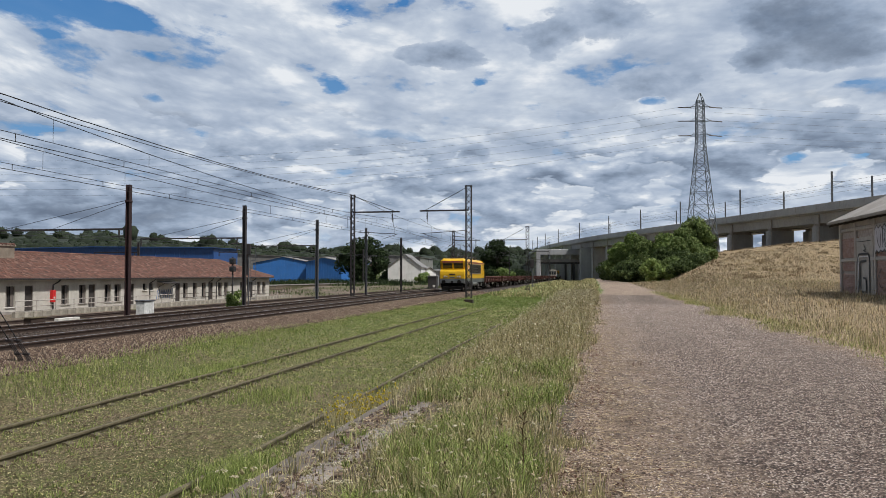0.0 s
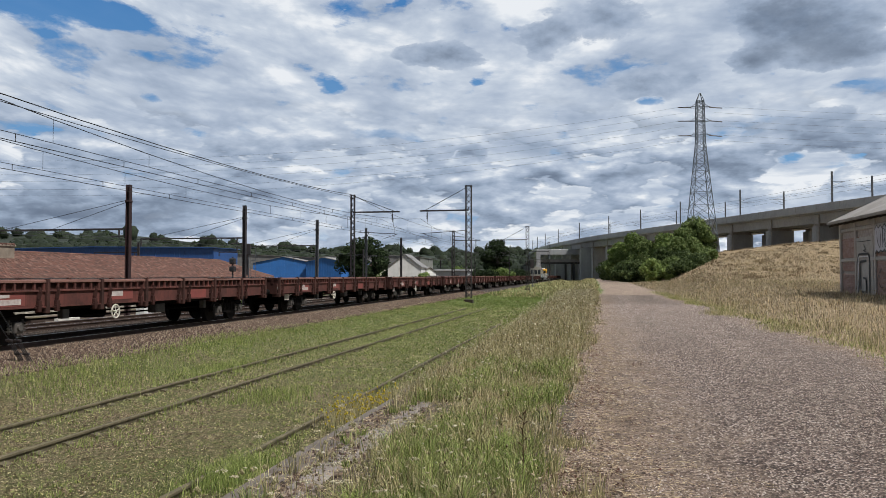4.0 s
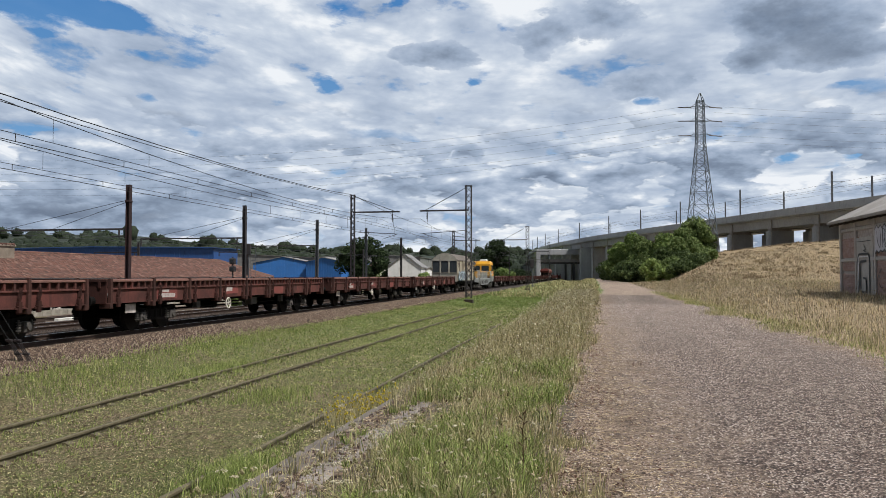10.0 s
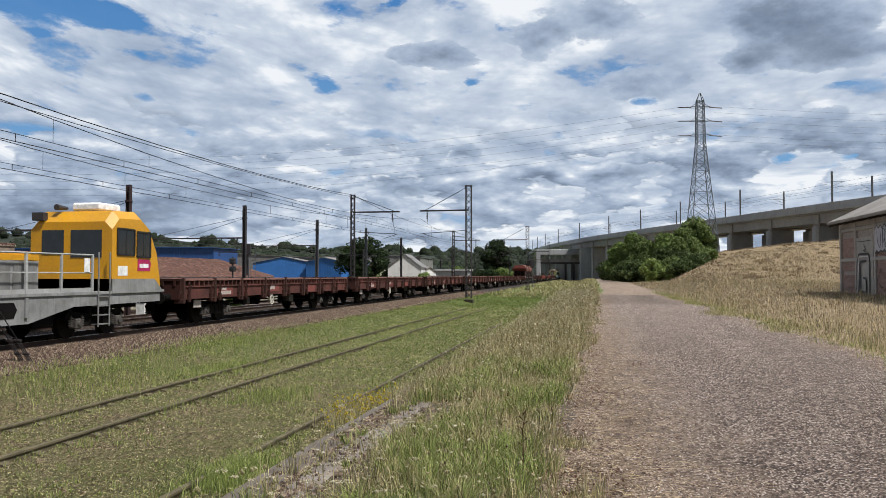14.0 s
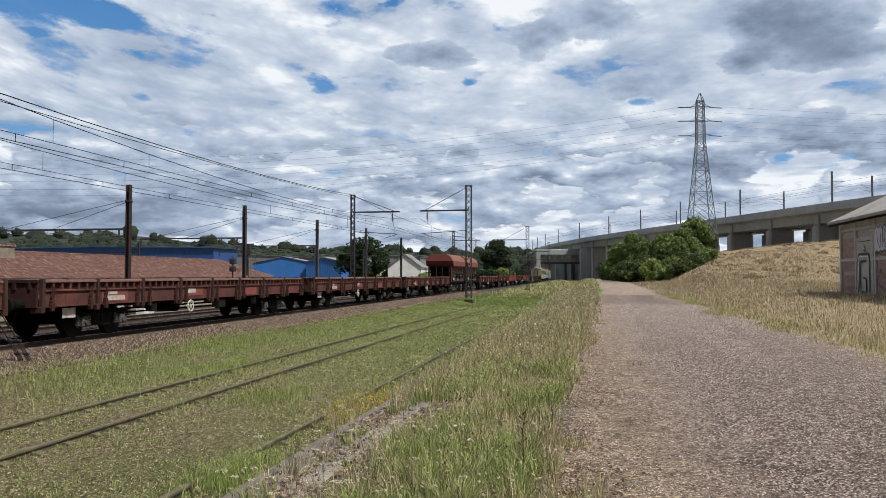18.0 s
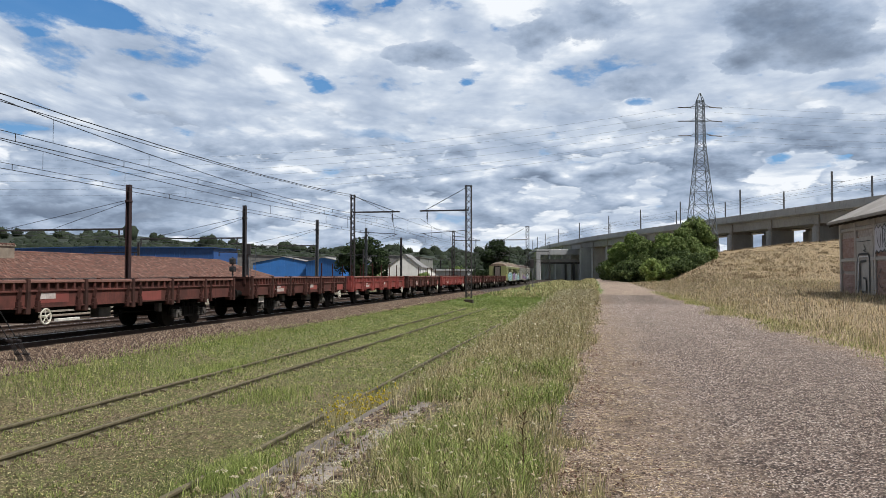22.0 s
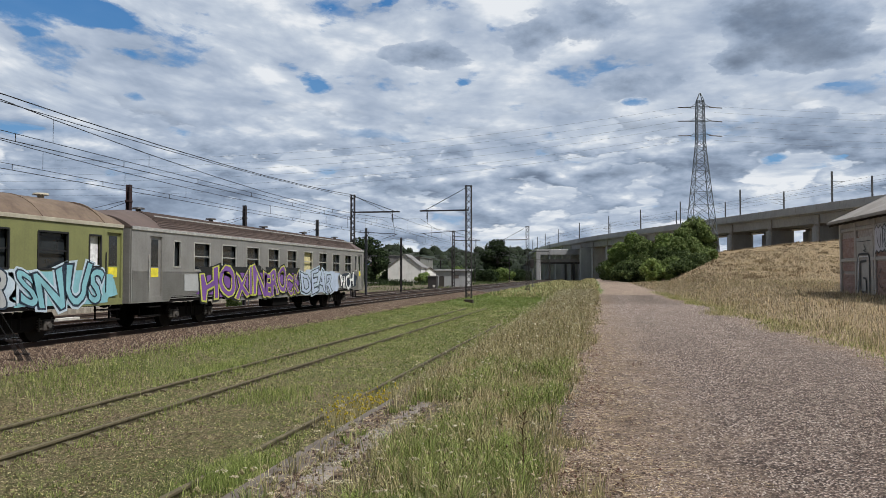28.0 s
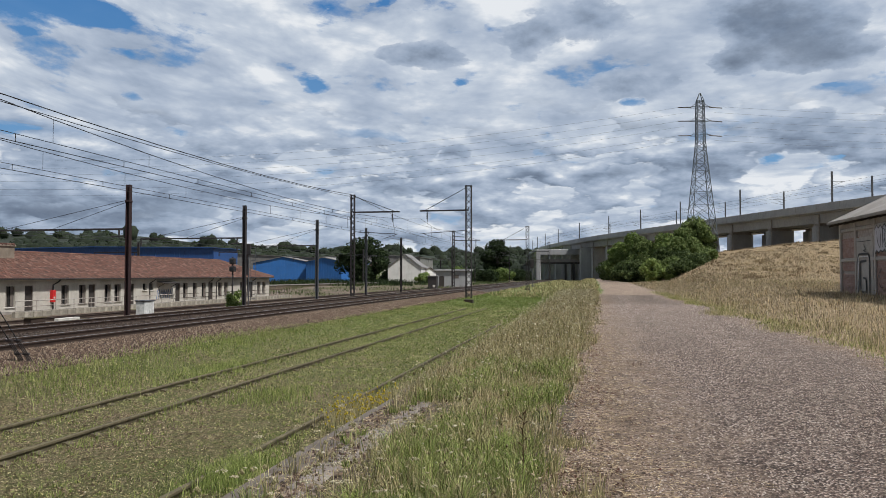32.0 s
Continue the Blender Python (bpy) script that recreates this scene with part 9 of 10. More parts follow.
        part("roof_vent", MB().tube((0.25, y, zt - 0.04), (0.25, y, zt + 0.08), 0.09, n=10).tube((0.25, y, zt + 0.08), (0.25, y, zt + 0.13), 0.22, 0.2, 12), band if not ribbed else M["steel_dark"], root)
    for y in (4.3, Lc - 4.3):
        bogie(root, y, 1.25, 0.46)
        for s in (-1, 1):
            a, b = sorted((s * 1.40, s * 1.432))
            part("bogie_arch", MB().prism([(y - 2.1, 0.86), (y - 1.9, 1.1), (y + 1.9, 1.1), (y + 2.1, 0.86), (y + 1.8, 0.9), (y - 1.8, 0.9)], a, b + 0.003, "x"), T["under"], root)
    for s in (-1, 1):
        a, b = sorted((s * 1.40, s * 1.43))
        part("side_skirt", MB().prism([(6.9, 0.92), (Lc - 6.9, 0.92), (Lc - 7.2, 0.78), (7.2, 0.78)], a, b, "x"), body, root)
    part("battery_box", MB().box(0.6, Lc * 0.45, 0.4, 1.3, Lc * 0.45 + 1.8, 0.9, 0.03), T["under"], root)
    part("brake_box", MB().box(0.7, Lc * 0.6, 0.45, 1.25, Lc * 0.6 + 1.0, 0.9, 0.03), T["under"], root)
    buffers(root, -0.02, Lc + 0.02)
    TRAIN.append((root, q))
    return root


def build_coaches():
    w1 = [(2.6, 0.62, 2.06, 2.98, "pale")]
    w1 += [(4.45 + 2.22 * k, 1.18, 1.98, 2.98, "sash") for k in range(8)] + [(22.1, 0.55, 2.06, 2.98, "pale")]
    g = coach("olive-green passenger coach covered in pale blue and purple graffiti", 23.75, w1, (0.45, 22.95), T["olive"], T["coach_roof"], T["coach_band"], False, 619.75, T["black"])
    x = 1.436
    blob(g, x, 3.2, 9.9, 0.95, 2.15, T["g_cyan"], 12)
    blob(g, x, 10.5, 15.1, 0.95, 1.9, T["g_pale"], 15)
    blob(g, x, 15.0, 19.4, 0.98, 2.05, T["g_pale"], 13)
    blob(g, x, 19.0, 23.3, 0.98, 1.95, T["g_cyan"], 14)
    blob(g, x + 0.002, 10.6, 15.0, 1.05, 1.75, T["g_red"], 18)
    piece(g, "ESA", x + 0.006, 4.4, 0.98, 1.75, 1.6, T["g_cyan"], T["black"], 3, T["white"])
    piece(g, "RESK", x + 0.006, 10.9, 0.98, 1.55, 1.12, T["g_lilac"], T["black"], 4, T["black"])
    piece(g, "ATAB", x + 0.006, 15.3, 1.0, 1.4, 1.05, T["g_silver"], T["g_navy"], 5)
    piece(g, "SNUS", x + 0.006, 19.3, 1.0, 1.4, 1.02, T["g_cyan"], T["g_navy"], 6, T["g_pale"])
    w2 = [(2.5, 0.45, 2.1, 3.0, "pane")]
    w2 += [(3.9 + 2.19 * k, 1.22, 2.0, 3.0, "blind" if k == 5 else "sash") for k in range(9)] + [(23.35, 0.45, 2.1, 3.0, "pale")]
    c = coach("stainless ribbed passenger coach with brown roof and purple graffiti", 25.2, w2, (1.05, 24.1), T["inox"], T["inox_roof"], T["inox_trim"], True, 643.95, T["inox_trim"])
    x = 1.456
    blob(c, x, 4.2, 10.2, 0.95, 2.2, T["black"], 21)
    blob(c, x, 10.0, 14.4, 0.95, 2.18, T["black"], 22)
    blob(c, x + 0.002, 4.5, 14.0, 0.95, 1.95, T["g_violet"], 23)
    blob(c, x, 14.2, 20.3, 0.9, 2.05, T["g_ice"], 24)
    blob(c, x, 20.4, 23.6, 1.1, 1.9, T["g_navy"], 25)
    piece(c, "HOXIN", x + 0.006, 4.4, 0.96, 1.5, 1.22, T["g_violet"], T["g_lime"], 7, T["black"])
    piece(c, "EROCK", x + 0.006, 10.1, 0.98, 1.45, 0.86, T["g_violet"], T["g_lime"], 8, T["black"])
    piece(c, "DEAR", x + 0.006, 14.4, 0.96, 1.5, 1.25, T["g_ice"], T["g_navy"], 9, T["g_pale"])
    piece(c, "RICH", x + 0.006, 20.5, 1.1, 1.1, 1.0, T["white"], T["black"], 10)
    part("panel", MB().box(1.45, 3.2, 1.25, 1.462, 4.2, 1.85), T["g_silver"], c, "pale square panel")
    part("tail_lamp", MB().tube((0.9, 25.2, 2.2), (0.9, 25.3, 2.2), 0.09, n=10).tube((-0.9, 25.2, 2.2), (-0.9, 25.3, 2.2), 0.09, n=10), M["trim_white"], c)


build_coaches()



def shed_graffiti():
    """Pale lettering with ragged black outlines on the upper bays, faded sprays below."""
    y, x = 54.0, -0.03
    pale = worn("faded_lilac_spray", (0.52, 0.51, 0.56), (0.34, 0.32, 0.34), 2.0, 0.7, amount=0.4)
    r = random.Random(21)
    top = [(y - 6.45 - 0.3 * k, 3.95 + (0.14 if k % 2 else -0.05) + r.uniform(-0.05, 0.05)) for k in range(22)]
    low = [(y - 6.45 - 0.3 * k, 2.62 + (0.10 if k % 2 else -0.08) + r.uniform(-0.05, 0.05)) for k in range(22)]
    part("sprayed_fill", MB().prism(top + low[::-1], x, x + 0.002, "x"), pale, old_shed)
    spray(old_shed, x - 0.003, top, 0.09, T["black"], -1, False)
    spray(old_shed, x - 0.003, low, 0.10, T["black"], -1, False)
    for k in range(7):
        a = y - 6.8 - 0.88 * k
        for q, pts in enumerate([[(a, 3.75), (a - 0.1, 3.2), (a - 0.45, 2.85), (a - 0.6, 3.3), (a - 0.5, 3.8)], [(a - 0.2, 3.5), (a - 0.35, 3.2)]][: 2 if k % 2 else 1] + ([[(a, 2.85), (a, 3.8), (a - 0.4, 3.7), (a - 0.25, 3.35), (a - 0.55, 2.85)]] if k % 3 == 1 else [])):
            spray(old_shed, x - 0.006 - 0.001 * q, pts, 0.07, T["black"], -1)
    part("sprayed_fill", MB().prism([(y - 8.7, 0.1), (y - 8.8, 1.75), (y - 10.2, 1.95), (y - 11.9, 1.7), (y - 12.4, 0.2)], x, x + 0.002, "x"), pale, old_shed)
    for k, pts in enumerate([[(y - 6.6, 0.3), (y - 6.9, 1.2), (y - 7.4, 1.7), (y - 7.0, 0.9), (y - 7.9, 0.4)], [(y - 8.9, 0.4), (y - 9.3, 1.5), (y - 9.7, 0.5), (y - 10.2, 1.6)], [(y - 10.5, 1.6), (y - 10.6, 0.5), (y - 11.3, 0.9), (y - 10.7, 1.3)]]):
        spray(old_shed, x - 0.004 - 0.001 * k, pts, 0.06, T["black"] if k != 1 else T["g_silver"], -1)


shed_graffiti()


# ---- grass, weeds and litter ----
def patchy(x, y, s, k=0.0):
    """A smooth field in 0..1 with patches of about s metres."""
    a = np.sin(x / s * 2.1 + 1.3 * np.sin(y / s * 1.1 + k) + k) * np.sin(y / s * 1.7 + 1.1 * np.sin(x / s * 1.4 + 2 * k))
    b = np.sin(x / s * 5.3 + y / s * 3.1 + 2 * k) * np.sin(y / s * 4.7 - x / s * 2.9 + k)
    return np.clip(0.5 + 0.36 * a + 0.2 * b, 0, 1)


def blades(name, x, y, z, h, w, bend, material, label, category, seed, lean=None):
    """Curved tapering blades, three triangles each, as one object."""
    r = np.random.default_rng(seed)
    n = len(x)
    a = r.uniform(0, 2 * np.pi, n) if lean is None else lean
    dx, dy = np.cos(a), np.sin(a)
    b = bend * h * r.uniform(0.2, 1.0, n)
    fa = r.uniform(0, 2 * np.pi, n)
    fx, fy = np.cos(fa) * w / 2, np.sin(fa) * w / 2
    p = np.stack([x, y, z - 0.01], -1)
    m = p + np.stack([dx * b * 0.3, dy * b * 0.3, h * 0.55], -1)
    t = p + np.stack([dx * b, dy * b, h * (1.0 - 0.25 * bend)], -1)
    o = np.stack([fx, fy, np.zeros(n)], -1)
    vs = np.stack([p - o, p + o, m - o * 0.75, m + o * 0.75, t], 1).reshape(-1, 3)
    f = np.array([(0, 1, 3), (0, 3, 2), (2, 3, 4)])
    fs = (f[None] + (np.arange(n) * 5)[:, None, None]).reshape(-1, 3)
    return tagged(soup(name, vs, fs, material), label, category, kind="stuff"), t


def heads(name, p, size, material, label, category, seed, flat=0.4):
    """Small lumpy flower or seed heads, each a ring of facets."""
    r = np.random.default_rng(seed)
    n = len(p)
    s = size * r.uniform(0.6, 1.35, n)
    k = 6
    ang = np.arange(k) * 2 * np.pi / k
    ring = np.stack([np.cos(ang), np.sin(ang), np.zeros(k)], -1)
    tilt = r.uniform(-0.5, 0.5, (n, 2))
    vs = ring[None] * s[:, None, None] * r.uniform(0.75, 1.2, (n, k, 1))
    vs[..., 2] += vs[..., 0] * tilt[:, :1] + vs[..., 1] * tilt[:, 1:]
    top = np.zeros((n, 1, 3))
    top[..., 2] = (s * flat)[:, None]
    bot = np.zeros((n, 1, 3))
    bot[..., 2] = -(s * flat * 1.5)[:, None]
    vs = (np.concatenate([vs, top, bot], 1) + p[:, None]).reshape(-1, 3)
    f = np.array([(i, (i + 1) % k, k) for i in range(k)] + [((i + 1) % k, i, k + 1) for i in range(k)])
    fs = (f[None] + (np.arange(n) * (k + 2))[:, None, None]).reshape(-1, 3)
    return tagged(soup(name, vs, fs, material), label, category, kind="stuff")


def spread(n, x0, x1, y0, y1, power, seed, keep=None):
    r = np.random.default_rng(seed)
    x = r.uniform(x0, x1, n)
    y = y0 + (y1 - y0) * r.random(n) ** power
    if keep is not None:
        ok = r.random(n) < keep(x, y)
        x, y = x[ok], y[ok]
    return x, y, ground_z(x, y), np.random.default_rng(seed + 500)


def tufts(name, n, per, area, hh, wide, spreadr, bend, material, label, category, seed, keep=None):
    """Grass growing in clumps, its blades leaning outwards."""
    cx, cy, _, r = spread(n, *area, 1.5, seed, keep)
    big = r.uniform(0.45, 1.15, len(cx)) ** 1.3
    k = np.repeat(np.arange(len(cx)), per)
    a = r.uniform(0, 2 * np.pi, len(k))
    d = np.abs(r.normal(0, spreadr, len(k))) * big[k]
    x, y = cx[k] + np.cos(a) * d, cy[k] + np.sin(a) * d
    h = r.uniform(0.35, 1.0, len(k)) * hh * big[k]
    return blades(name, x, y, ground_z(x, y), h, wide + 0.0003 * y, bend, material, label, category, seed + 1, a + r.normal(0, 0.6, len(k)))


def build_verge():
    # between the kerb and the lane
    rim = lambda y: np.interp(y, (0, 10.5, 16.6, 30, 98), (-0.37, -0.37, -0.12, 0.2, 0.6))
    edge = lambda x, y: step(0.22, -0.3, x - rim(y) + 0.14 * np.sin(y * 0.9) + 0.12 * np.sin(y * 2.9)) * np.where((x < -1.75 - 0.15 * np.sin(y * 2)) & (y < 9.5), 0.1, 1.0)
    bare = lambda x, y: edge(x, y) * (patchy(x, y, 0.7, 3.3) > 0.3)
    x, y, z, r = spread(60000, -2.55, 0.5, 3.2, 95, 2.0, 31, lambda x, y: bare(x, y) * (0.1 + 0.9 * patchy(x, y, 0.8)))
    h = r.uniform(0.05, 0.26, len(x)) * (0.6 + 0.8 * patchy(x, y, 1.1, 2)) * (0.5 + 0.5 * step(0.2, -0.9, x))
    blades("verge_grass", x, y, z, h, 0.004 + 0.00035 * y, 1.05, M["grass_turf"], "green and yellowing grass on the platform verge", "grass", 1)
    x, y, z, r = spread(44000, -2.6, 0.75, 3.2, 95, 1.7, 32, lambda x, y: edge(x, y) * (0.2 + 0.8 * patchy(x, y, 1.6, 1)) * (0.06 + 0.94 * step(6.0, 10, y)))
    h = r.uniform(0.05, 0.4, len(x)) * (0.5 + 0.5 * step(5, 8.5, y)) * (0.3 + 0.9 * patchy(x, y, 0.8, 4)) * (0.3 + 0.7 * step(0.2, -0.9, x - rim(y)))
    blades("verge_weeds", x, y, z, h, 0.003 + 0.00032 * y, 1.0, M["weed"], "straw-coloured seeding weeds on the verge", "weeds", 2)
    x, y, z, r = spread(50000, -2.5, 0.6, 3.2, 80, 1.5, 33, lambda x, y: edge(x, y) * (0.15 + 0.85 * step(5, 11, y)) * (0.15 + 0.85 * (patchy(x, y, 0.5, 5) > 0.45)))
    h = r.uniform(0.03, 0.34, len(x)) * (0.25 + 0.75 * step(0.3, -0.7, x - rim(y)))
    blades("verge_straw", x, y, z, h, 0.003 + 0.0003 * y, 0.95, M["grass_dry"], "dry straw among the verge weeds", "straw", 3)
    tufts("grass_tufts", 1500, 44, (-2.3, -0.4, 3.3, 14), 0.3, 0.006, 0.06, 0.95, M["grass"], "bright green arching grass tufts on the verge", "grass", 36, lambda x, y: edge(x, y) * (patchy(x, y, 0.9, 6) > 0.42))
    tufts("brown_tufts", 380, 30, (-2.4, 0.2, 3.3, 18), 0.26, 0.0035, 0.05, 0.8, M["grass_dry"], "brown withered tufts on the verge", "dry grass", 38, lambda x, y: edge(x, y))
    tufts("weed_tufts", 900, 26, (-2.4, 0.1, 4.2, 24), 0.4, 0.0035, 0.06, 0.6, M["weed"], "olive and straw weed tufts on the verge", "weeds", 40, lambda x, y: edge(x, y))
    x, y, z, r = spread(19000, -2.6, 0.4, 5.0, 70, 1.35, 34, lambda x, y: edge(x, y) * (0.25 + 0.75 * patchy(x, y, 1.5, 1)))
    h = r.uniform(0.12, 0.55, len(x)) * (0.6 + 0.4 * step(8, 16, y)) * (0.3 + 0.7 * step(0.3, -0.7, x - rim(y)))
    ob, t = blades("umbel_stems", x, y, z, h, 0.003 + 0.0002 * y, 0.3, M["weed"], "thin stems of wild carrot", "weeds", 4)
    k = len(t) * 2 // 5
    heads("umbels", t[:k], 0.012 + 0.00045 * t[:k, 1], M["umbel"], "cream wild carrot umbels", "flowers", 5, 0.3)
    heads("dark_seed_heads", t[k:2 * k:4], 0.007 + 0.0003 * t[k:2 * k:4, 1], M["seedhead"], "brown dead seed heads of wild carrot", "seed heads", 8, 1.1)
    heads("seed_heads", t[2 * k:], 0.009 + 0.00035 * t[2 * k:, 1], M["nest"], "tan closed seed heads of wild carrot", "seed heads", 6, 1.1)
    # wild carrot standing close by, some in flower and most closed to nests
    r = np.random.default_rng(37)
    n = 120
    x, y = -1.75 + r.normal(0, 0.42, n), 4.1 + 3.2 * r.random(n) ** 1.3
    ok = (x > -2.5) & (x < -0.6)
    x, y = x[ok], y[ok]
    ob, t = blades("carrot_stems", x, y, ground_z(x, y), r.uniform(0.16, 0.52, len(x)), 0.006, 0.35, M["weed"], "green stems of wild carrot", "weeds", 9)
    k = len(t) * 2 // 5

    def cluster(p, per, radius, flat, up):
        """Points crowded on a cap or ball round each tip."""
        a, q = r.uniform(0, 2 * np.pi, (len(p), per)), np.sqrt(r.random((len(p), per)))
        rad = radius * r.uniform(0.6, 1.25, (len(p), 1))
        o = np.stack([np.cos(a) * q * rad, np.sin(a) * q * rad, (up - q * q) * rad * flat * r.uniform(0.5, 1.2, q.shape)], -1)
        return (p[:, None] + o).reshape(-1, 3)

    heads("carrot_umbels", cluster(t[:k], 26, 0.034, 0.35, 0.6), 0.0062, M["umbel"], "flat cream wild carrot umbels of many florets", "flowers", 14, 0.5)
    heads("carrot_nests", cluster(t[k:], 22, 0.019, 1.5, 0.5), 0.0055, M["nest"], "closed tan nest-like seed heads", "seed heads", 15, 1.3)
    # one tall dead stalk with short side twigs
    st = MB().path([(0, 0, -0.02), (0.012, 0.01, 0.2), (0.004, 0.02, 0.4), (0.03, 0.02, 0.56)], 0.004, 5)
    for q in range(11):
        z0, a = 0.12 + 0.04 * q, 2.4 * q
        st.tube((0.008, 0.012, z0), (0.008 + 0.035 * math.cos(a), 0.012 + 0.035 * math.sin(a), z0 + 0.03), 0.004, 0.006, 5)
    stalk = thing("dead_stalk", pose(-0.55, 6.05, 0.0), "dark dead weed stalk standing in the verge", "weed")
    part("stem", st, M["seedhead"], stalk)


build_verge()


def build_behind():
    """Thinner growth on the verge and the sidings behind the eye."""
    x, y, z, r = spread(9000, -2.5, -0.3, -22, 3.4, 1.0, 161, lambda x, y: 0.2 + 0.8 * patchy(x, y, 0.9, 2))
    blades("verge_grass", x, y, z, r.uniform(0.06, 0.35, len(x)), 0.008, 0.9, M["weed"], "green and straw-coloured growth on the verge", "grass", 162)
    x, y, z, r = spread(16000, -12.4, -2.75, -22, 7.2, 1.0, 163, lambda x, y: 0.15 + 0.85 * patchy(x, y, 1.7, 3))
    blades("siding_turf", x, y, z, r.uniform(0.03, 0.12, len(x)), 0.009, 0.8, M["grass_turf"], "short patchy turf over the old sidings", "grass", 164)


build_behind()


def litter(name, x, y, length, wide, lift, material, label, category, seed):
    """Bits lying flat on the ground, two triangles each."""
    r = np.random.default_rng(seed)
    n = len(x)
    a = r.uniform(0, 6.28, n)
    ln = length * r.uniform(0.3, 1.0, n) / 2
    d = np.stack([np.cos(a) * ln, np.sin(a) * ln, r.uniform(-0.15, 0.3, n) * ln], -1)
    o = np.stack([-np.sin(a), np.cos(a), np.zeros(n)], -1) * (wide * r.uniform(0.5, 1.2, n) / 2)[:, None]
    p = np.stack([x, y, ground_z(x, y) + lift * r.uniform(0.4, 1.6, n)], -1)
    vs = np.stack([p - d, p + o, p + d + np.array([0, 0, 0.006]), p - o], 1).reshape(-1, 3)
    f = np.array([(0, 1, 2), (0, 2, 3)])
    fs = (f[None] + (np.arange(n) * 4)[:, None, None]).reshape(-1, 3)
    return tagged(soup(name, vs, fs, material), label, category, kind="stuff")


def build_siding_turf():
    off = lambda x, y: np.where((np.abs(x + 7.93) < 0.09) | (np.abs(x + 9.46) < 0.09) | (np.abs(x + 4.72) < 0.09), 0.15, 1.0)
    x, y, z, r = spread(200000, -13.0, -2.75, 7, 80, 1.8, 41, lambda x, y: off(x, y) * (0.06 + 0.6 * patchy(x, y, 1.7, 3)) * (0.3 + 0.7 * step(-12.6, -9.0, x)))
    h = r.uniform(0.012, 0.05, len(x)) * (0.5 + 0.9 * patchy(x, y, 2.6, 5))
    blades("siding_turf", x, y, z, h, 0.007 + 0.0006 * y, 1.1, M["grass_turf"], "short patchy turf over the old sidings", "grass", 11)
    # flat rosettes and clover between the blades
    x, y, z, r = spread(150000, -12.9, -2.75, 6.6, 62, 1.75, 46, lambda x, y: off(x, y) * (0.15 + 0.85 * patchy(x, y, 0.6, 4)) * (0.25 + 0.75 * patchy(x, y, 2.4, 3)))
    litter("turf_leaves", x, y, 0.03 + 0.0022 * y, 0.016 + 0.0012 * y, 0.035, M["clover"], "flat leaves of clover and plantain in the turf", "turf", 47)
    tufts("low_tufts", 5200, 12, (-12.4, -2.8, 7, 58), 0.11, 0.006, 0.05, 0.9, M["grass"], "low green tufts in the turf", "grass", 49, lambda x, y: 0.15 + 0.85 * (patchy(x, y, 1.4, 7) > 0.52))
    x, y, z, r = spread(5200, -12.4, -2.8, 7, 45, 1.4, 58, lambda x, y: patchy(x, y, 1.1, 2))
    heads("clover_heads", np.stack([x, y, z + 0.045], -1), 0.006 + 0.0004 * y, M["umbel"], "tiny pale clover heads in the turf", "flowers", 59, 0.6)
    x, y, z, r = spread(30000, -12.6, -2.75, 8, 100, 1.5, 42, lambda x, y: (patchy(x, y, 2.3, 8) > 0.66) * (0.25 + 0.6 * step(-11, -8, x)))
    h = r.uniform(0.04, 0.17, len(x))
    blades("siding_grass", x, y, z, h, 0.005 + 0.0004 * y, 0.8, M["grass"], "taller green grass in patches", "grass", 12)
    x, y, z, r = spread(120000, -12.6, -2.75, 15, 110, 1.35, 44, lambda x, y: step(14, 28, y) * (0.35 + 0.65 * patchy(x, y, 3.0, 1)))
    blades("far_turf", x, y, z, r.uniform(0.03, 0.13, len(x)), 0.006 + 0.0006 * y, 0.9, M["turf_far"], "greener turf farther along the sidings", "grass", 16)
    # grass hugging the rails
    r = np.random.default_rng(43)
    xs, ys = [], []
    for cx, n in ((-4.72, 9000), (-7.93, 4200), (-9.46, 4200), (-11.95, 3500)):
        xs.append(cx + r.normal(0, 0.16, n))
        ys.append(7 + 50 * r.random(n) ** 1.5)
    x, y = np.concatenate(xs), np.concatenate(ys)
    h = r.uniform(0.06, 0.3, len(x)) * patchy(x, y, 1.2, 2)
    blades("rail_grass", x, y, ground_z(x, y), h, 0.005 + 0.0003 * y, 0.7, M["grass"], "grass growing along the rusty rails", "grass", 13)
    # clumps: lush green, bluish, and yellow-flowered
    for k, (cx, cy, sx, sy, n, hh, mat, lab) in enumerate([(-4.45, 9.4, 0.22, 0.5, 2600, 0.34, "grass", "lush green clump by the rail"), (-6.6, 15.6, 0.5, 0.7, 1500, 0.24, "grass", "fresh green grass clump"),
                                                           (-4.0, 13.6, 0.3, 0.8, 1800, 0.5, "weed", "yellow-flowered weed clump"), (-9.9, 19.5, 0.5, 1.2, 1800, 0.3, "grass", "green clump beside the siding"),
                                                           (-11.5, 16.0, 0.8, 1.6, 2600, 0.28, "grass", "green clump below the ballast"), (-12.2, 24.0, 0.5, 3.0, 3000, 0.3, "grass", "green clump below the ballast")]):
        x, y = cx + r.normal(0, sx, n), cy + r.normal(0, sy, n)
        ob, t = blades("grass_clump", x, y, ground_z(x, y), r.uniform(0.4, 1.0, n) * hh, 0.008, 0.6, M[mat], lab, "grass", 60 + k)
        if mat == "weed":
            heads("yellow_flowers", t[::6], 0.018, M["yellow_flower"], "small yellow flowers", "flowers", 70, 0.8)


build_siding_turf()


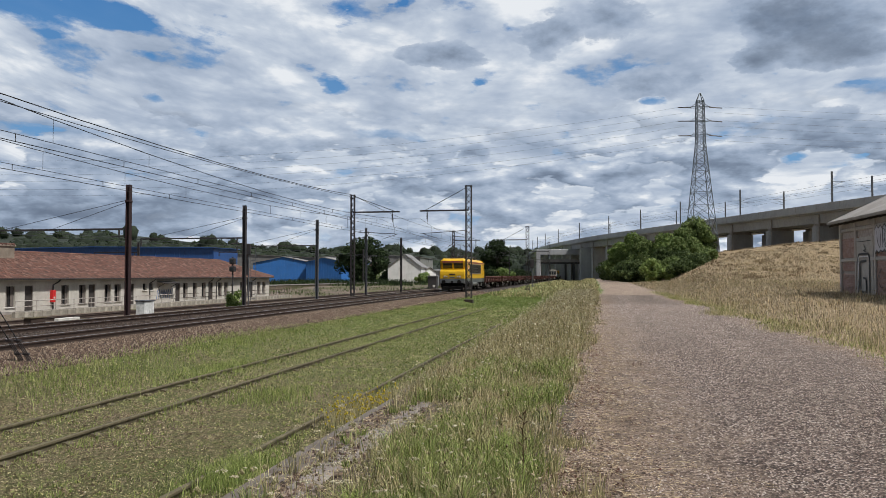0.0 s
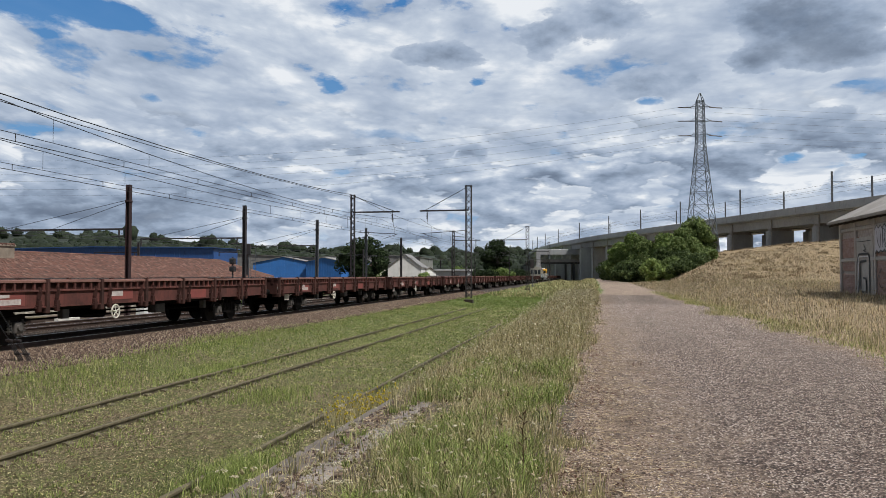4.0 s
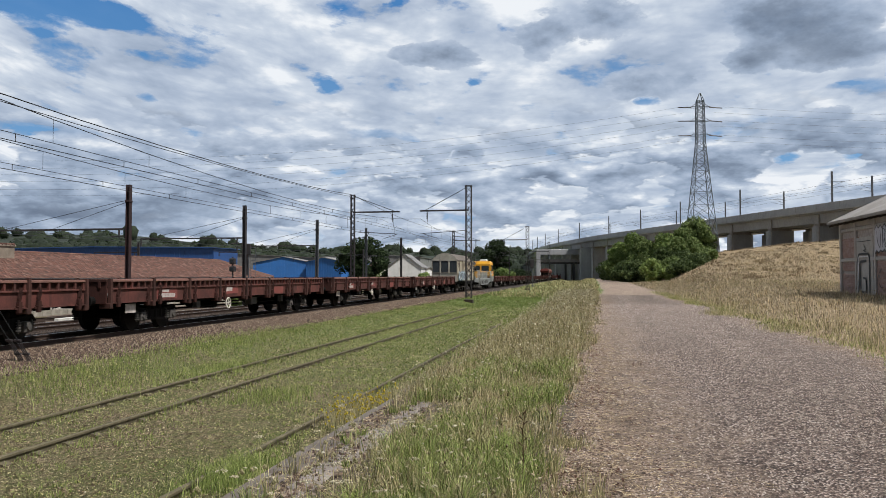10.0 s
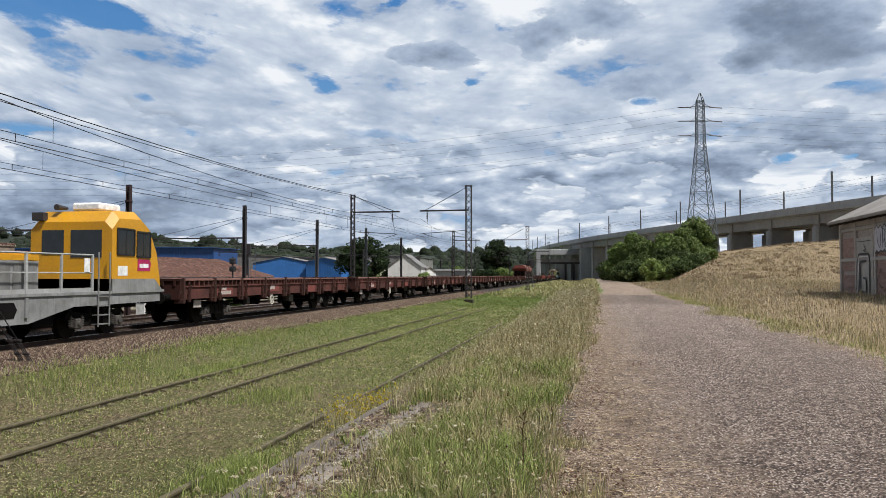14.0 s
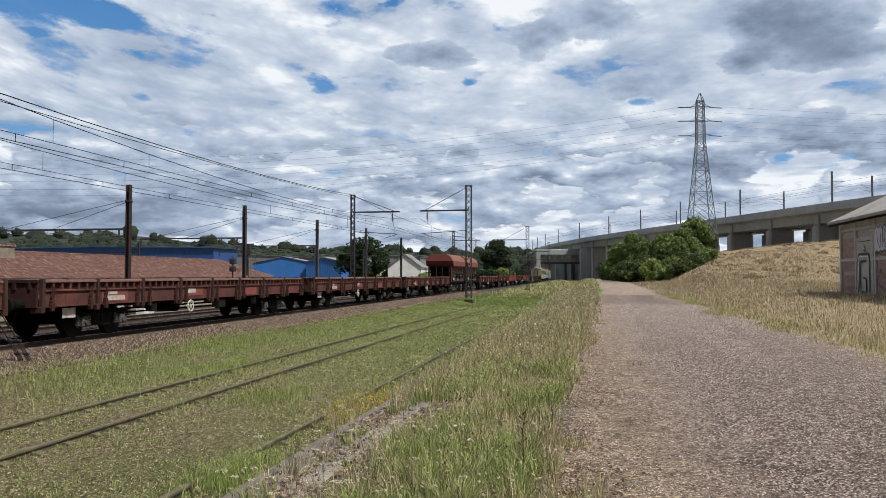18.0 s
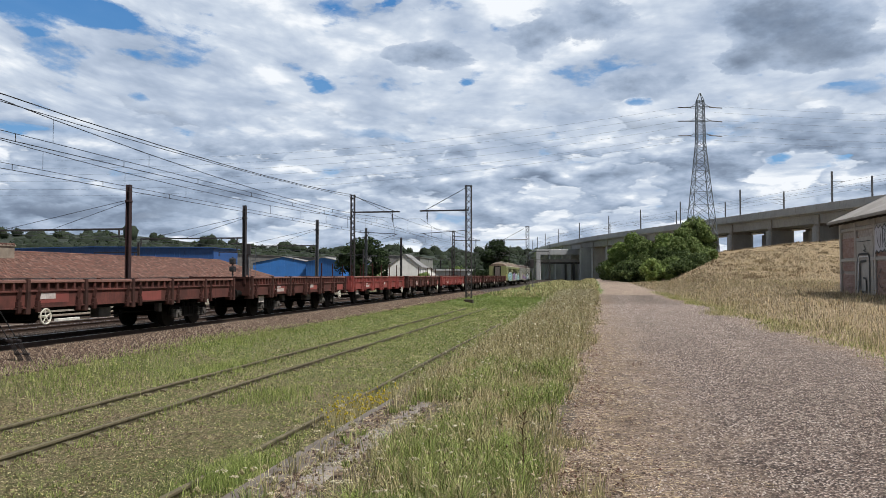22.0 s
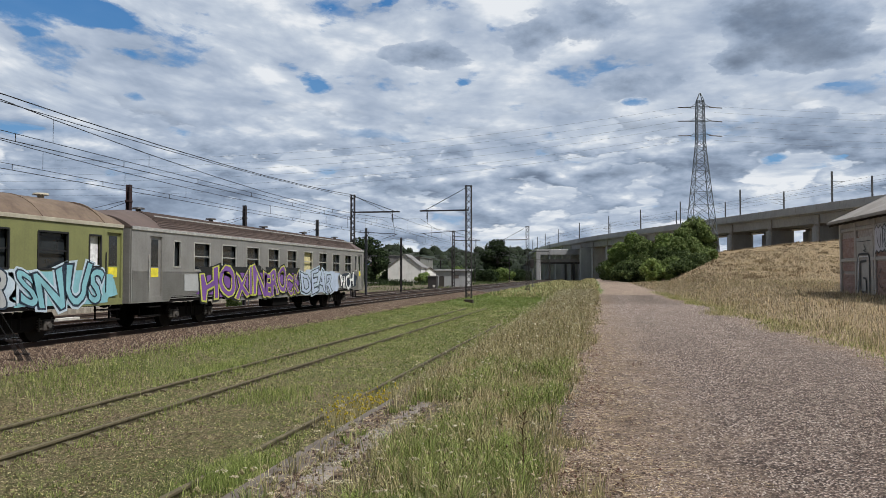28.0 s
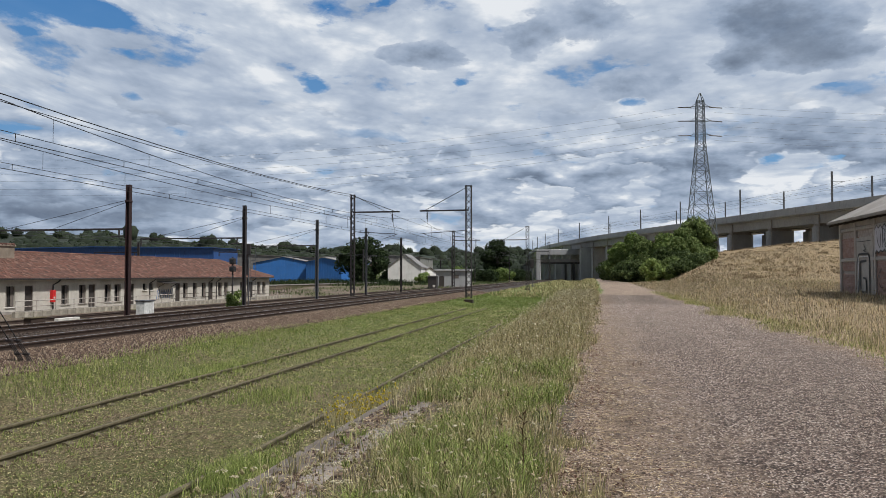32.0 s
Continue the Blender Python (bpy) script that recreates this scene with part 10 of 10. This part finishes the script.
def build_litter():
    x, y, z, r = spread(60000, -12.6, -2.7, 7, 60, 1.7, 141, lambda x, y: 0.15 + 0.85 * (1 - patchy(x, y, 1.7, 3)))
    litter("turf_straw", x, y, 0.045 + 0.002 * y, 0.005 + 0.0005 * y, 0.02, M["grass_dry"], "bits of bleached straw lying on the turf", "straw", 142)
    x, y, z, r = spread(14000, -12.6, -2.7, 7, 60, 1.7, 143)
    litter("turf_soil", x, y, 0.07 + 0.003 * y, 0.03 + 0.001 * y, 0.012, M["seedhead"], "dark crumbs of soil showing in the turf", "soil", 144)
    x, y, z, r = spread(26000, -1.3, 1.4, 3.2, 45, 1.8, 145, lambda x, y: np.exp(-((x + 0.2) / 0.5) ** 2) * (0.2 + 0.8 * (patchy(x, y, 0.5, 9) > 0.55)))
    litter("verge_mould", x, y, 0.05 + 0.002 * y, 0.022 + 0.0008 * y, 0.03, M["mould"], "dark leaf mould along the lane's edge", "leaf litter", 146)
    x, y, z, r = spread(5000, -2.5, -0.7, 3.2, 12, 1.3, 147)
    litter("verge_litter", x, y, 0.09, 0.006, 0.02, M["grass_dry"], "straw lying among the verge tufts", "straw", 148)


build_litter()


def build_chips():
    """Loose pale and dark chippings on the lane."""
    r = np.random.default_rng(91)
    n = 95000
    x = r.uniform(-0.5, 5.6, n)
    y = 3.4 + 40 * r.random(n) ** 1.7
    s = r.uniform(0.003, 0.0095, n) * (1 + y / 26)
    base = np.array([(1, 0, 0), (0, 1, 0), (-1, 0, 0), (0, -1, 0), (0, 0, 0.8)])
    a = r.uniform(0, 6.28, n)
    vs = base[None] * s[:, None, None] * r.uniform(0.6, 1.4, (n, 5, 1))
    ca, sa = np.cos(a)[:, None], np.sin(a)[:, None]
    wx, wy = vs[..., 0] * ca - vs[..., 1] * sa, vs[..., 0] * sa + vs[..., 1] * ca
    z = ground_z(x, y) + 0.021
    vs = np.stack([wx + x[:, None], wy + y[:, None], vs[..., 2] + z[:, None]], -1).reshape(-1, 3)
    f = np.array([(0, 1, 4), (1, 2, 4), (2, 3, 4), (3, 0, 4)])
    fs = (f[None] + (np.arange(n) * 5)[:, None, None]).reshape(-1, 3)
    tagged(soup("lane_chippings", vs, fs, M["chips"]), "loose pale and dark stone chippings on the lane", "gravel", kind="stuff")


build_chips()


def build_rubble():
    """Broken stone and soil lying along the kerb."""
    r = np.random.default_rng(95)
    n = 9000
    x = -2.5 + np.abs(r.normal(0, 0.3, n))
    y = 4.0 + 30 * r.random(n) ** 1.6
    s = r.uniform(0.006, 0.028, n)
    base = np.array([(1, 0, 0), (0, 1, 0), (-1, 0, 0), (0, -1, 0), (0, 0, 0.7)])
    vs = base[None] * s[:, None, None] * r.uniform(0.5, 1.5, (n, 5, 1))
    a = r.uniform(0, 6.28, n)
    ca, sa = np.cos(a)[:, None], np.sin(a)[:, None]
    wx, wy = vs[..., 0] * ca - vs[..., 1] * sa, vs[..., 0] * sa + vs[..., 1] * ca
    vs = np.stack([wx + x[:, None], wy + y[:, None], vs[..., 2] + ground_z(x, y)[:, None] + 0.012], -1).reshape(-1, 3)
    f = np.array([(0, 1, 4), (1, 2, 4), (2, 3, 4), (3, 0, 4)])
    fs = (f[None] + (np.arange(n) * 5)[:, None, None]).reshape(-1, 3)
    tagged(soup("kerb_rubble", vs, fs, M["ballast"]), "broken stone and grit along the platform kerb", "rubble", kind="stuff")


build_rubble()


def build_field():
    edge = lambda x, y: step(5.2, 6.0, x + 0.3 * np.sin(y * 0.6) + 0.2 * np.sin(y * 1.7))
    clear = lambda x, y: (x < 15.4) | (y > 54.5) | (y < 33.5)
    x, y, z, r = spread(150000, 5.2, 34, 8, 135, 1.25, 51, lambda x, y: edge(x, y) * (0.35 + 0.65 * patchy(x, y, 3.0, 2)) * clear(x, y))
    h = r.uniform(0.08, 0.36, len(x)) * (0.5 + 0.7 * patchy(x, y, 4.0, 5)) * (0.4 + 0.6 * step(5.4, 7.0, x))
    blades("dry_field_grass", x, y, z, h, 0.004 + 0.0004 * y, 1.15, M["grass_field"], "tall bleached dry grass of the field", "dry grass", 21)
    tufts("field_tufts", 2600, 16, (6.0, 34, 14, 135), 0.5, 0.005, 0.12, 0.9, M["grass_dry"], "pale straw tufts standing over the field", "dry grass", 56, lambda x, y: edge(x, y) * clear(x, y) * (patchy(x, y, 4.0, 6) > 0.45))
    x, y, z, r = spread(20000, 5.2, 9.5, 8, 70, 1.3, 52, lambda x, y: edge(x, y) * (patchy(x, y, 1.6, 7) > 0.5) * step(9.5, 6.0, x))
    blades("field_weeds", x, y, z, r.uniform(0.06, 0.3, len(x)), 0.006 + 0.0004 * y, 0.8, M["weed"], "greenish weeds at the field edge", "weeds", 22)
    x, y, z, r = spread(13000, 5.6, 26, 10, 120, 1.2, 53, lambda x, y: patchy(x, y, 3.0, 1) * clear(x, y))
    ob, t = blades("field_stems", x, y, z, r.uniform(0.25, 0.6, len(x)), 0.005 + 0.0003 * y, 0.25, M["grass_field"], "thin stems standing in the field", "weeds", 23)
    k = len(t) * 8 // 10
    heads("field_flowers", t[:k], 0.010 + 0.0004 * t[:k, 1], M["nest"], "pale dry flower heads in the field", "seed heads", 26, 0.6)
    heads("field_heads", t[k:], 0.010 + 0.0003 * t[k:, 1], M["seedhead"], "dark seed heads in the field", "seed heads", 24, 0.9)
    x, y, z, r = spread(52000, 11, 60, 104, 190, 1.0, 54, lambda x, y: (x * 0.35 + y > 108) * (0.15 + 0.85 * patchy(x, y, 5.0, 3)))
    blades("bank_grass", x, y, z, r.uniform(0.1, 0.45, len(x)) * (0.4 + patchy(x, y, 3.0, 8)), 0.022, 1.0, M["grass_field"], "dry tawny grass on the bank", "dry grass", 25)
    tufts("bank_tufts", 1500, 14, (12, 50, 106, 165), 0.5, 0.05, 0.3, 0.8, M["bank_brown"], "brown dead tufts on the bank", "dry grass", 57, lambda x, y: (x * 0.35 + y > 112) * (patchy(x, y, 3.5, 2) > 0.45))
    x, y, z, r = spread(16000, 4.9, 6.6, 8, 75, 1.4, 66, lambda x, y: step(0.9, 0.2, np.abs(x - 5.75 + 0.25 * np.sin(y * 0.6) + 0.2 * np.sin(y * 1.7))) * (0.2 + 0.8 * (patchy(x, y, 0.9, 3) > 0.45)))
    blades("edge_weeds", x, y, z, r.uniform(0.03, 0.2, len(x)), 0.006 + 0.0004 * y, 1.0, M["clover"], "low green weeds along the lane's edge", "weeds", 67)
    # low tufts on the lane's edges
    r = np.random.default_rng(55)
    for k, (cx, cy, n, hh, mat) in enumerate([(5.0, 33, 900, 0.3, "weed"), (5.3, 24, 500, 0.2, "weed"), (0.75, 14.2, 24, 0.14, "mould"), (0.95, 12.8, 16, 0.1, "mould"), (-0.1, 5.6, 260, 0.1, "weed"), (-0.25, 7.4, 300, 0.12, "weed")]):
        x, y = cx + r.normal(0, 0.3 if n > 300 else 0.1, n), cy + r.normal(0, 0.8 if n > 300 else 0.12, n)
        blades("lane_tuft", x, y, ground_z(x, y) + 0.02, r.uniform(0.3, 1, n) * hh, 0.008, 0.7, M[mat], "small tuft at the edge of the lane", "weeds", 80 + k)
    # straw litter lying along the lane
    n = 9000
    x = r.normal(0.05, 0.5, n)
    y = 3.2 + 45 * r.random(n) ** 2
    a = r.uniform(0, 6.28, n)
    ln = r.uniform(0.02, 0.09, n)
    z = ground_z(x, y) + 0.028
    d = np.stack([np.cos(a) * ln, np.sin(a) * ln, r.uniform(-0.01, 0.02, n)], -1)
    o = np.stack([-np.sin(a), np.cos(a), np.zeros(n)], -1) * 0.002
    p = np.stack([x, y, z], -1)
    vs = np.stack([p - d, p + o, p + d + np.array([0, 0, 0.004]), p - o], 1).reshape(-1, 3)
    f = np.array([(0, 1, 2), (0, 2, 3)])
    fs = (f[None] + (np.arange(n) * 4)[:, None, None]).reshape(-1, 3)
    tagged(soup("straw_litter", vs, fs, M["grass_dry"]), "bits of straw scattered beside the lane", "straw", kind="stuff")


build_field()


def build_far_growth():
    """Coarser growth where the verge, the sidings and the yard run into the distance."""
    x, y, z, r = spread(16000, -12.6, 0.6, 90, 330, 1.3, 261, lambda x, y: 0.3 + 0.7 * patchy(x, y, 6.0, 2))
    blades("far_verge", x, y, z, r.uniform(0.1, 0.5, len(x)), 0.03 + 0.0006 * y, 0.8, M["weed"], "tawny and green growth along the far verge", "weeds", 262)
    x, y, z, r = spread(26000, -78, -24, 55, 260, 1.1, 263, lambda x, y: (patchy(x, y, 9.0, 4) > 0.5) * ((x < -33) | (y > 110)) * ((x < -45.2) | (y > 104)) * ((x > -38) | (y > 104)))
    blades("yard_weeds", x, y, z, r.uniform(0.1, 0.7, len(x)), 0.02 + 0.0004 * y, 0.8, M["leaf_shade"], "rank green weeds between the yard tracks", "weeds", 264)
    x, y, z, r = spread(15000, -92, -36, 150, 262, 1.0, 265, lambda x, y: patchy(x, y, 7.0, 1) > 0.55)
    blades("yard_scrub", x, y, z, r.uniform(0.4, 1.7, len(x)), 0.12, 0.7, M["leaf_far"], "dark scrub before the sheds", "scrub", 266)


build_far_growth()


# ---- motion ----
def rolled(t):
    """Metres that the train has gone after t seconds; it slows a little."""
    return 22.6 * t - 0.01406 * t * t


def motions():
    for root, q in TRAIN:
        walk(root, [(t, pose(TRACK_1, q - rolled(t), RAIL)) for t in range(0, 33, 4)])
    walk(sky_backdrop, [(0.0, pose(0, 0, 0, 0, 0, -0.7)), (32.0, pose(0, 0, 0, 0, 0, 0.7))])


motions()
